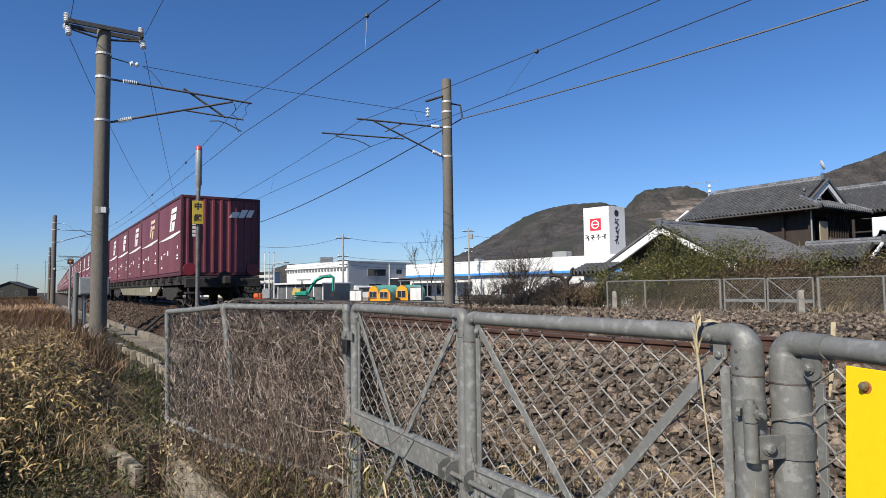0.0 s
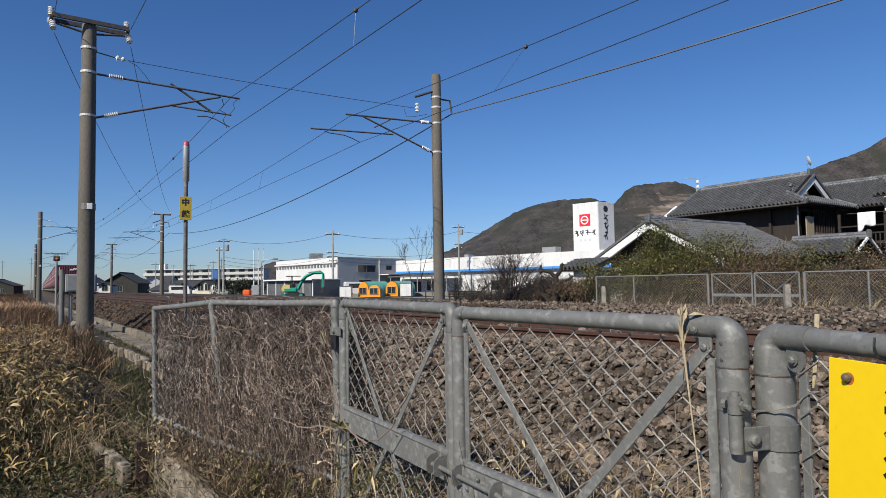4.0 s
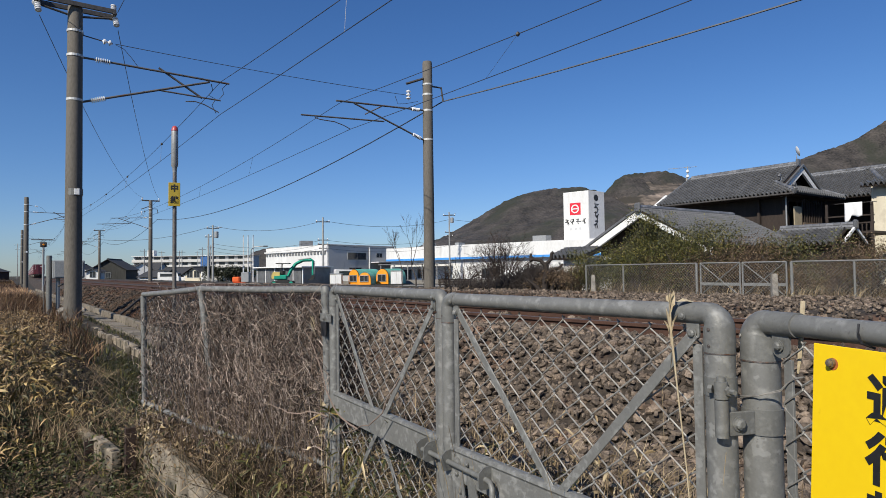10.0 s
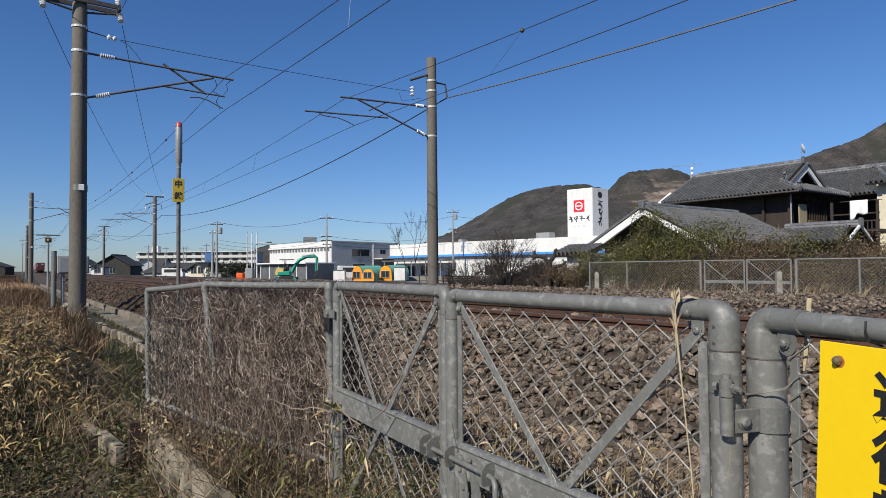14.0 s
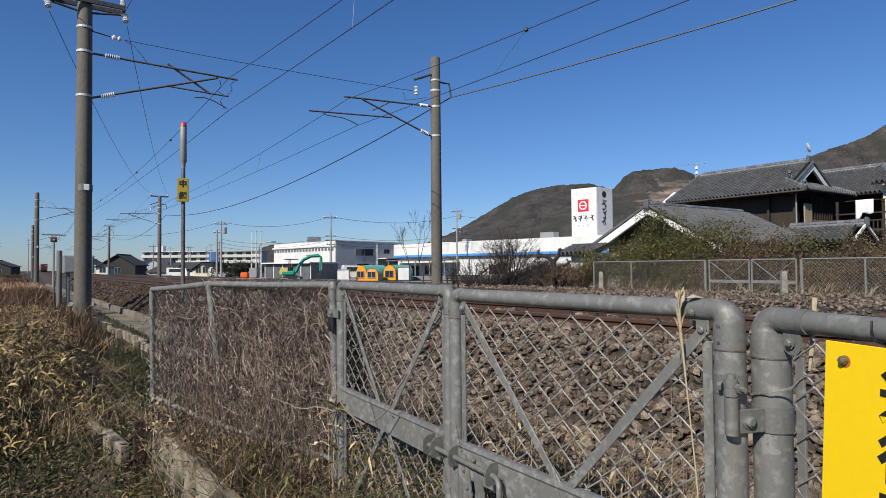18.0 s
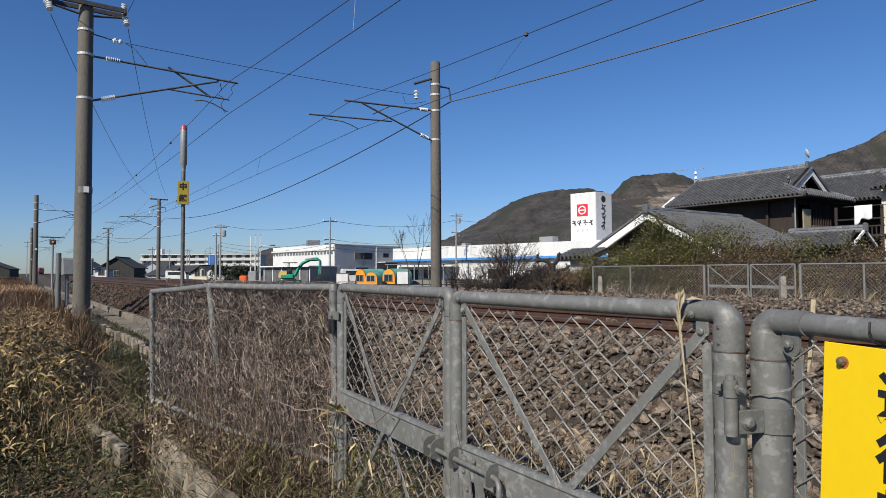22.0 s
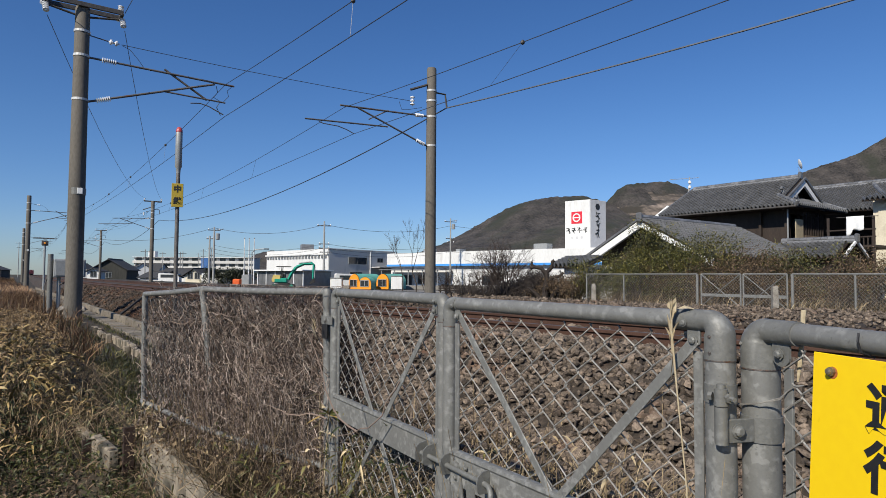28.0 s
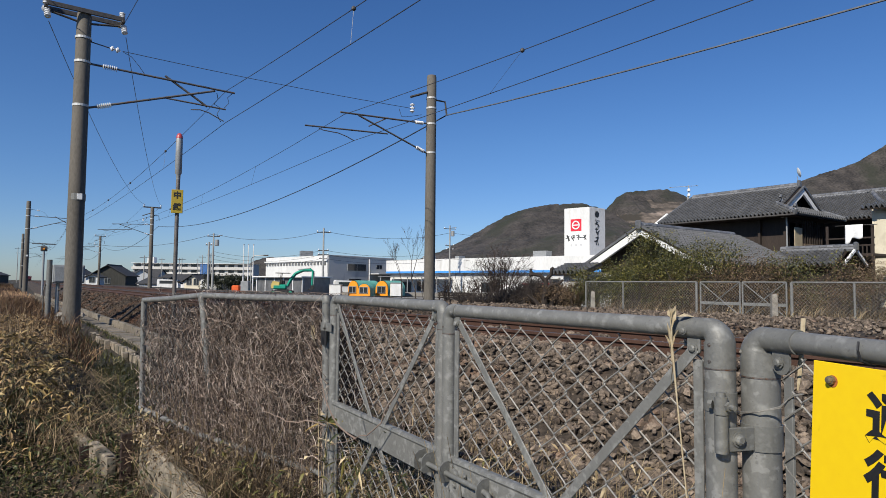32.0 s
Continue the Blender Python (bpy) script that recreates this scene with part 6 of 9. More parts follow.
part("gutter", Mesh().tube([(EP0 - 0.06, S_EAVE, EZ - 0.08), (EP0 - 0.06, 28.2, EZ - 0.06)], 0.06, 8), STEEL_DARK, house)
for p0, s0, z0 in ((EP0 + 0.02, S_EAVE + 0.1, EZ + 0.1), (EP0 + 1.25, 20.0, zz + 0.12)):
    curl = [(p0 - 0.25 * math.cos(t) * 0.6, s0 - 0.1, z0 + 0.24 + 0.22 * math.sin(t)) for t in [math.pi * (0.1 + 1.3 * k / 8) for k in range(9)]]
    part("hip_ornament", Mesh().tube(curl, [0.10 - 0.007 * k for k in range(9)], 7), RIDGE, house, "curled pale end tile", smooth=True)
# dish on the ridge
dish = thing("dish_antenna", LINE @ pose(RP, 19.9, RZ + 0.2), "small white dish antenna on the roof ridge", "antenna")
part("mast", Mesh().tube([(0, 0, 0), (0, 0, 0.45)], 0.025, 6), STEEL_GREY, dish)
part("reflector", Mesh().lathe((0, 0, 0.72), ((0, 0.02), (0.02, 0.17), (0.06, 0.30), (0.09, 0.35), (0.095, 0.345), (0.03, 0.15)), 18, (0.62, -0.80, 0.30)), LABEL, dish, "white dish seen nearly edge-on", smooth=True)
part("feed_arm", Mesh().tube([(0, 0, 0.5), (0.25, 0.2, 0.55)], 0.012, 5), STEEL_GREY, dish)

# single-storey wing, gable to the line
wing = thing("tiled_outbuilding", LINE, "single-storey house wing with grey pantiles and white bargeboards", "house")
WS, WZ, WE = 18.4, 4.34, 2.5
wrun = math.hypot(3.5, WZ - WE)
tiled_slope(wing, (24.7, WS - 3.5, WE), (33.2, WS - 3.5, WE), (0, 3.5, WZ - WE), wrun, single=300)
tiled_slope(wing, (33.2, WS + 3.5, WE), (24.7, WS + 3.5, WE), (0, -3.5, WZ - WE), wrun)
ridge(wing, (24.6, WS, WZ - 0.04), (33.0, WS, WZ - 0.04), 0.13)
part("shell", Mesh().box(25.4, WS - 2.9, 0.4, 33.0, WS + 2.9, WE + 0.1), BROWN_WALL, wing)
part("gable_wall", Mesh().add([(25.4, WS - 2.9, WE + 0.1), (25.4, WS + 2.9, WE + 0.1), (25.4, WS, WZ - 0.2), (25.6, WS - 2.9, WE + 0.1), (25.6, WS + 2.9, WE + 0.1), (25.6, WS, WZ - 0.2)], [(0, 1, 2), (5, 4, 3), (0, 3, 4, 1), (1, 4, 5, 2), (2, 5, 3, 0)]), TIMBER, wing, "dark gable under the roof")
for sgn in (-1, 1):
    for k, (mt, w, o, p0) in enumerate(((PLASTER, 0.36, -0.06, 24.72), (TILE_FAR, 0.12, 0.10, 24.66))):
        e = (WS + sgn * 3.6, WE - 0.05)
        me = Mesh().add([(p0 + q, WS, WZ + o - w) for q in (0, 0.16)] + [(p0 + q, e[0], e[1] + o - w) for q in (0, 0.16)] + [(p0 + q, WS, WZ + o) for q in (0, 0.16)] + [(p0 + q, e[0], e[1] + o) for q in (0, 0.16)],
                        [(0, 2, 6, 4), (1, 5, 7, 3), (0, 1, 3, 2), (4, 6, 7, 5), (2, 3, 7, 6), (0, 4, 5, 1)])
        part("bargeboard" if k == 0 else "verge_tiles", me, mt, wing, "broad white plastered bargeboard" if k == 0 else "")

# porch with small white gable among the shrubs
porch = thing("porch_roof", LINE, "small porch gable with white boards among shrubs", "porch")
for sgn in (-1, 1):
    me = Mesh().box(0, -0.08, -0.09, 1.25, 0.08, 0.09, 0.01, m=Matrix.Translation((23.0, 17.0, 2.06)) @ pose(0, 0, 0, 0, 0, 90 * sgn) @ pose(0, 0, 0, 0, 24, 0))
    part("bargeboard", me, PLASTER, porch)
    part("roof_slab", Mesh().box(0, -0.1, 0.1, 1.4, 1.2, 0.18, 0.01, m=Matrix.Translation((23.0, 17.0, 2.06)) @ pose(0, 0, 0, 0, 0, 90 * sgn) @ pose(0, 0, 0, 0, 24, 0)), ROOF_DARK, porch)
for q in (16.1, 17.9):
    part("post", Mesh().box(22.96, q - 0.05, 0.5, 23.06, q + 0.05, 1.7), TIMBER, porch)

# lean-to roof, balcony and side wing
lean = thing("lean_to", LINE, "low tiled lean-to roof in front of the house", "lean-to")
tiled_slope(lean, (32.6, 16.4, 2.6), (32.6, 12.9, 2.6), (1.5, 0, 0.85), 1.72)
tiled_slope(lean, (35.6, 12.9, 2.6), (35.6, 16.4, 2.6), (-1.5, 0, 0.85), 1.72)
ridge(lean, (34.1, 12.8, 3.45), (34.1, 16.4, 3.45), 0.13)
part("shell", Mesh().box(33.1, 13.3, 0.4, 35.1, 16.2, 2.75), TIMBER, lean)
for sgn in (-1, 1):
    part("bargeboard", Mesh().box(0, -0.05, -0.08, 1.6, 0.05, 0.05, 0.01, m=Matrix.Translation((34.1, 12.84, 3.42)) @ pose(0, 0, 0, 0, 0, 0 if sgn > 0 else 180) @ pose(0, 0, 0, 0, 29.5, 0)), PLASTER, lean)
balcony = thing("wooden_balcony", LINE, "dark wooden drying balcony at the house corner", "balcony")
part("floor", Mesh().box(37.4, 13.2, 3.2, 40.5, 15.6, 3.35, 0.02), TIMBER, balcony)
for p, s in ((37.5, 13.3), (37.5, 15.5), (40.4, 13.3), (40.4, 15.5), (37.5, 14.4)):
    part("post", Mesh().box(p - 0.06, s - 0.06, 0.4, p + 0.06, s + 0.06, 4.9, 0.01), TIMBER, balcony)
for z in (3.75, 4.15):
    part("rail", Mesh().box(37.45, 13.2, z, 37.55, 15.6, z + 0.08, 0.01), TIMBER, balcony)
for k in range(11):
    part("baluster", Mesh().box(37.47, 13.35 + 0.2 * k, 3.35, 37.52, 13.40 + 0.2 * k, 3.75), TIMBER, balcony)
part("drying_pole", Mesh().tube([(37.3, 13.0, 4.85), (37.3, 15.0, 4.88)], 0.018, 8), STEEL_DARK, balcony)
towel = Mesh()
cols, rows = 16, 8
tv = []
for j in range(rows + 1):
    for i in range(cols + 1):
        u, v = i / cols, j / rows
        tv.append((37.24 - 0.05 * math.sin(u * 9) * v - 0.03 * v, 13.65 + 0.85 * u, 4.90 - (0.74 + 0.05 * math.sin(u * 7) + 0.3 * smooth01(0.6, 0.75, u)) * v))
towel.add(tv, [(j * (cols + 1) + i, j * (cols + 1) + i + 1, (j + 1) * (cols + 1) + i + 1, (j + 1) * (cols + 1) + i) for j in range(rows) for i in range(cols)])
cloth = solid("hanging_towel", towel, LABEL, "white towel drying on the balcony pole", "towel", smooth=True, m=LINE)
cloth.modifiers.new("thick", "SOLIDIFY").thickness = 0.012
side_house = thing("side_house", LINE, "cream rendered house wing with grey tiled roof", "house")
part("shell", Mesh().box(42.0, 6.0, 0.4, 48.0, 14.9, 6.2), CREAM, side_house)
sw = part("end_panel", Mesh().box(41.9, 8.0, 0.4, 41.996, 14.6, 6.0), CREAM, side_house)
part("window", Mesh().box(41.82, 11.3, 3.9, 41.9, 12.5, 5.4), DARK_GLASS, sw)
part("corner_post", Mesh().box(41.8, 13.0, 0.4, 41.9, 13.15, 6.0), TIMBER, sw)
rr = math.hypot(4.4, 2.3)
tiled_slope(side_house, (47.4, 23.5, 6.25), (47.4, 6.0, 6.25), (4.4, 0, 2.3), rr)
tiled_slope(side_house, (41.2, 15.2, 6.2), (41.2, 6.0, 6.2), (3.2, 0, 1.3), 3.4, lambda u, v: u > v * 0.9)
ridge(side_house, (51.8, 16.0, 8.55), (51.8, 23.5, 8.55), 0.16)
ridge(side_house, (51.4, 18.2, 8.4), (47.6, 15.8, 6.5), 0.14)
ridge(side_house, (44.4, 6.0, 7.5), (44.4, 12.6, 7.5), 0.15)
part("far_slope", Mesh().box(51.8, 6.0, 0.4, 56.0, 23.4, 8.4), TIMBER, side_house)
for at in ((45.2, 28.9, 7.4),):
    ae = thing("roof_aerial", LINE @ pose(*at, 0, 0, 25), "grey television aerial with white insulators behind the ridge", "aerial")
    part("mast", Mesh().tube([(0, 0, 0), (0, 0, 2.3)], 0.03, 6), STEEL_GREY, ae)
    part("boom", Mesh().tube([(0, -0.7, 2.2), (0, 1.5, 2.2)], 0.02, 5), STEEL_GREY, ae)
    for q in (1.35, 1.75):
        part("insulator", Mesh().lathe((0, 0, q), ((0, 0.05), (0.05, 0.12), (0.2, 0.12), (0.26, 0.05)), 8), LABEL, ae, "white insulator")
    for q in range(6):
        part("element", Mesh().tube([(-0.3, -0.6 + 0.4 * q, 2.2), (0.3, -0.6 + 0.4 * q, 2.2)], 0.012, 4), STEEL_GREY, ae)
aerial = thing("roof_aerial", LINE @ pose(50.0, 15.6, 7.6), "thin grey television aerial on the roof", "aerial")
part("mast", Mesh().tube([(0, 0, 0), (0, 0, 1.4)], 0.03, 6), STEEL_GREY, aerial)
part("boom", Mesh().tube([(0, -0.6, 1.3), (0, 0.6, 1.3)], 0.02, 5), STEEL_GREY, aerial)
for k in range(5):
    part("element", Mesh().tube([(-0.25, -0.5 + 0.25 * k, 1.3), (0.25, -0.5 + 0.25 * k, 1.3)], 0.012, 4), STEEL_GREY, aerial)
street_pole(pose(27.9, 70.0, 0), 11.8, ((9.6, 1.8), (9.0, 1.2)), can=True)

# small tiled shed roof beside the thicket, white wall
hut = thing("tiled_shed", LINE, "small white shed with a dark tiled roof edge", "shed")
part("shell", Mesh().box(22.5, 20.0, 0.4, 24.6, 21.2, 2.1), WHITE_WALL, hut)
tiled_slope(hut, (22.1, 21.6, 2.08), (22.1, 19.4, 2.08), (1.2, 0, 0.42), 1.3)
part("downpipe", Mesh().tube([(22.2, 21.2, 1.85), (22.4, 21.25, 1.6), (22.4, 21.2, 0.5)], 0.05, 6), STEEL_GREY, hut)

# ---- fence and gate on the far side ----
FAR_P, FZ0, FZ1 = 15.55, 0.66, 1.62
far_fence = thing("mesh_fence", LINE, "galvanised mesh fence along the far side of the line", "fence", "fence beyond the tracks")
posts = [13.67, 12.2, 9.75, 7.25, 5.9, 4.4, 2.9, 1.4, -0.1, -1.6, -3.1, -4.6]
for s in posts:
    part("post", Mesh().tube([(FAR_P, s, FZ0 - 0.3), (FAR_P, s, FZ1)], 0.024 if s not in (9.75, 7.25) else 0.035, 10), GALV, far_fence)


def plain_mesh(s0, s1, z0, z1, step=0.085, r=0.0026):
    me = Mesh()
    span, h = s1 - s0, z1 - z0
    n = int((span + h) / step)
    for k in range(n):
        for flip in (0, 1):
            c = -h + k * step
            a, b = max(c, 0.0), min(c + h, span)
            if b <= a:
                continue
            pa, pb = (a, a - c), (b, b - c)
            if flip:
                pa, pb = (span - pa[0], pa[1]), (span - pb[0], pb[1])
            me.tube([(0.002 * flip, s0 + pa[0], z0 + pa[1]), (0.002 * flip, s0 + pb[0], z0 + pb[1])], r, 3, caps=False)
    return me


for a, b in ((9.75, 13.67), (-4.6, 7.25)):
    part("top_rail", Mesh().tube([(FAR_P, a, FZ1), (FAR_P, b, FZ1)], 0.02, 10), GALV, far_fence)
    part("bottom_rail", Mesh().tube([(FAR_P, a, FZ0 + 0.06), (FAR_P, b, FZ0 + 0.06)], 0.016, 8), GALV, far_fence)
    part("chain_link", plain_mesh(a, b, FZ0 + 0.06, FZ1 - 0.02), WIRE, far_fence, "diamond wire mesh", m=pose(FAR_P, 0, 0))
for a, b in ((8.53, 9.63), (7.37, 8.46)):
    gt = thing("gate_leaf", LINE @ pose(FAR_P, 0, 0), "galvanised mesh gate leaf with crossed braces beyond the tracks", "gate", "far gate leaves")
    for s in (a, b):
        part("upright", Mesh().tube([(0, s, FZ0 + 0.02), (0, s, FZ1)], 0.022, 10), GALV, gt)
    for z, r in ((FZ1, 0.02), (FZ0 + 0.08, 0.018)):
        part("rail", Mesh().tube([(0, a, z), (0, b, z)], r, 10), GALV, gt)
    part("middle_rail", Mesh().box(-0.02, a, 1.02, 0.02, b, 1.10, 0.005), GALV, gt)
    for s0, s1 in ((a, b), (b, a)):
        part("brace", Mesh().tube([(-0.02, s0, FZ1), (-0.02, s1, FZ0 + 0.1)], 0.013, 4), GALV, gt)
    part("chain_link", plain_mesh(a, b, FZ0 + 0.1, FZ1 - 0.02), WIRE, gt)
stub = Mesh().lathe((0, 0, 0), ((-0.3, 0.10), (0.50, 0.086), (0.64, 0.082), (0.68, 0.058)), 4).data("boundary_post", CONCRETE)
for p, s, h in ((15.1, 13.0, 0.64), (14.9, 7.35, 0.66)):
    sp_ = tagged(new("boundary_post", stub), "squat weathered concrete boundary post by the far fence", "post", "boundary posts")
    sp_.matrix_basis = LINE @ pose(p, s, h, 0, 0, 45)


# ---- container train ----
MAROON = mat("maroon_container_paint", (0.12, 0.024, 0.0344), (0.172, 0.0416, 0.0528), 1.2, 0.5, 0.05, 0.05, 10, spots=(0.092, 0.032, 0.032), spot_scale=1.6, spot_amount=0.32, each=0.14, stretch=(1, 1, 0.4))
MAROON_DARK = mat("faded_maroon_frame", (0.06, 0.0128, 0.0192), (0.096, 0.0224, 0.0288), 3, 0.55, 0.1, 0.05)
DECAL = mat("white_decal", (0.62, 0.58, 0.55), (0.78, 0.74, 0.70), 5, 0.5, 0, 0.0, each=0.12)
DECAL_TAN = mat("yellowed_decal", (0.52, 0.40, 0.24), (0.68, 0.56, 0.38), 5, 0.5, 0, 0.0)
UNDER = mat("dusty_underframe", (0.128, 0.1136, 0.08), (0.24, 0.212, 0.152), 2, 0.8, 0.1, 0.15, 8)
BOGIE = mat("grimy_bogie_iron", (0.015, 0.013, 0.012), (0.05, 0.043, 0.038), 5, 0.8, 0.3, 0.2)
TAIL = mat("tail_disc_red", (0.136, 0.0096, 0.016), (0.192, 0.016, 0.024), 8, 0.4, 0, 0.02)

CL, CW, CH = 3.715, 2.45, 2.5     # container
FLOOR = 1.0


def corrugated(x0, x1, z0, z1, ribs, deep):
    """A ribbed panel in the x-z plane, facing -y, ribs standing proud."""
    me = Mesh()
    step = (x1 - x0) / ribs
    prof = [(x0, 0.0)]
    for k in range(ribs):
        a = x0 + k * step
        prof += [(a + 0.30 * step, 0.0), (a + 0.40 * step, -deep), (a + 0.60 * step, -deep), (a + 0.70 * step, 0.0)]
    prof.append((x1, 0.0))
    me.add([(x, y, z) for z in (z0, z1) for x, y in prof], [(i, i + 1, len(prof) + i + 1, len(prof) + i) for i in range(len(prof) - 1)])
    return me


box_core = Mesh().box(-CW / 2 + 0.03, 0.04, 0.05, CW / 2 - 0.03, CL - 0.04, CH - 0.03, 0.02).data("container_body", MAROON)
frame_me = Mesh()
for x in (-CW / 2, CW / 2 - 0.09):
    for y in (0.0, CL - 0.09):
        frame_me.box(x, y, 0, x + 0.09, y + 0.09, CH, 0.012)
for z in (0.0, CH - 0.09):
    for x in (-CW / 2, CW / 2 - 0.09):
        frame_me.box(x + 0.004, 0.09, z, x + 0.086, CL - 0.09, z + 0.09, 0.01)
    for y in (0.004, CL - 0.086):
        frame_me.box(-CW / 2 + 0.09, y, z, CW / 2 - 0.09, y + 0.082, z + 0.09, 0.01)
frame_data = frame_me.data("corner_frame", MAROON_DARK)
end_data = corrugated(-CW / 2 + 0.09, CW / 2 - 0.09, 0.1, CH - 0.1, 9, 0.05).data("ribbed_end", MAROON)
door_data = Mesh().box(-CW / 2 - 0.002, 0.1, 0.12, -CW / 2 + 0.04, 0.1 + (CL - 0.2) / 4 - 0.02, CH - 0.12, 0.012).data("side_door", MAROON)


def side_marks(shapes):
    """Flat shapes on the side wall, given as (y, z) outlines."""
    me = Mesh()
    for sh in shapes:
        me.prism(sh, Matrix(((0, 0, 1, -CW / 2 - 0.014), (1, 0, 0, 0), (0, 1, 0, 0), (0, 0, 0, 1))), 0.008)
    return me


def slanted(u0, u1, v0, v1):
    """A slanted bar of the emblem on the side wall."""
    return [(0.85 + u - 0.46 * v, 1.46 + v) for u, v in ((u0, v0), (u1, v0), (u1, v1), (u0, v1))]


patch_data = side_marks((slanted(0.0, 0.84, 0.57, 0.72), slanted(0.62, 0.84, 0.0, 0.54), slanted(0.0, 0.58, 0.34, 0.52), slanted(0.10, 0.54, 0.0, 0.28))).data("emblem_patch", DECAL)
patch2_data = side_marks((slanted(0.0, 0.84, 0.58, 0.70), slanted(0.60, 0.84, 0.10, 0.52), slanted(0.0, 0.50, 0.36, 0.48), slanted(0.16, 0.40, 0.02, 0.30))).data("emblem_bars", DECAL_TAN)
band_data = side_marks(([(0.02, 1.33), (1.2, 1.245), (2.6, 1.225), (3.66, 1.25), (2.4, 1.30), (1.2, 1.35), (0.02, 1.385)],)).data("slanting_band", DECAL)
small_me = Mesh()
for a, z, w, h in ((0.3, 0.62, 0.22, 0.05), (0.3, 0.52, 0.3, 0.05), (1.9, 0.7, 0.18, 0.16), (2.4, 0.75, 0.3, 0.05), (3.0, 0.62, 0.2, 0.12), (0.35, 0.85, 0.1, 0.1), (2.9, 0.3, 0.25, 0.05)):
    small_me.box(-CW / 2 - 0.012, a, z, -CW / 2 - 0.004, a + w, z + h)
small_data = small_me.data("small_bars", DECAL)
# end emblem, plain slanted shapes, and a column of bars
end_mark = Mesh()
for sh in ([(0.20, 1.85), (0.46, 1.85), (0.56, 2.03), (0.33, 2.03)], [(0.49, 1.85), (0.68, 1.85), (0.82, 2.12), (0.62, 2.12)], [(0.74, 1.88), (0.92, 1.88), (1.02, 2.12), (0.86, 2.12)]):
    end_mark.prism(sh, pose(0, -0.056, 0, 90, 0, 0), 0.006)
end_mark_data = end_mark.data("end_emblem", DECAL)
col_me = Mesh()
for k in range(9):
    col_me.box(-0.90, -0.064, 2.15 - 0.118 * k, -0.80 if k != 3 else -0.84, -0.056, 2.235 - 0.118 * k)
col_data = col_me.data("end_bars", DECAL)

WL = 20.4


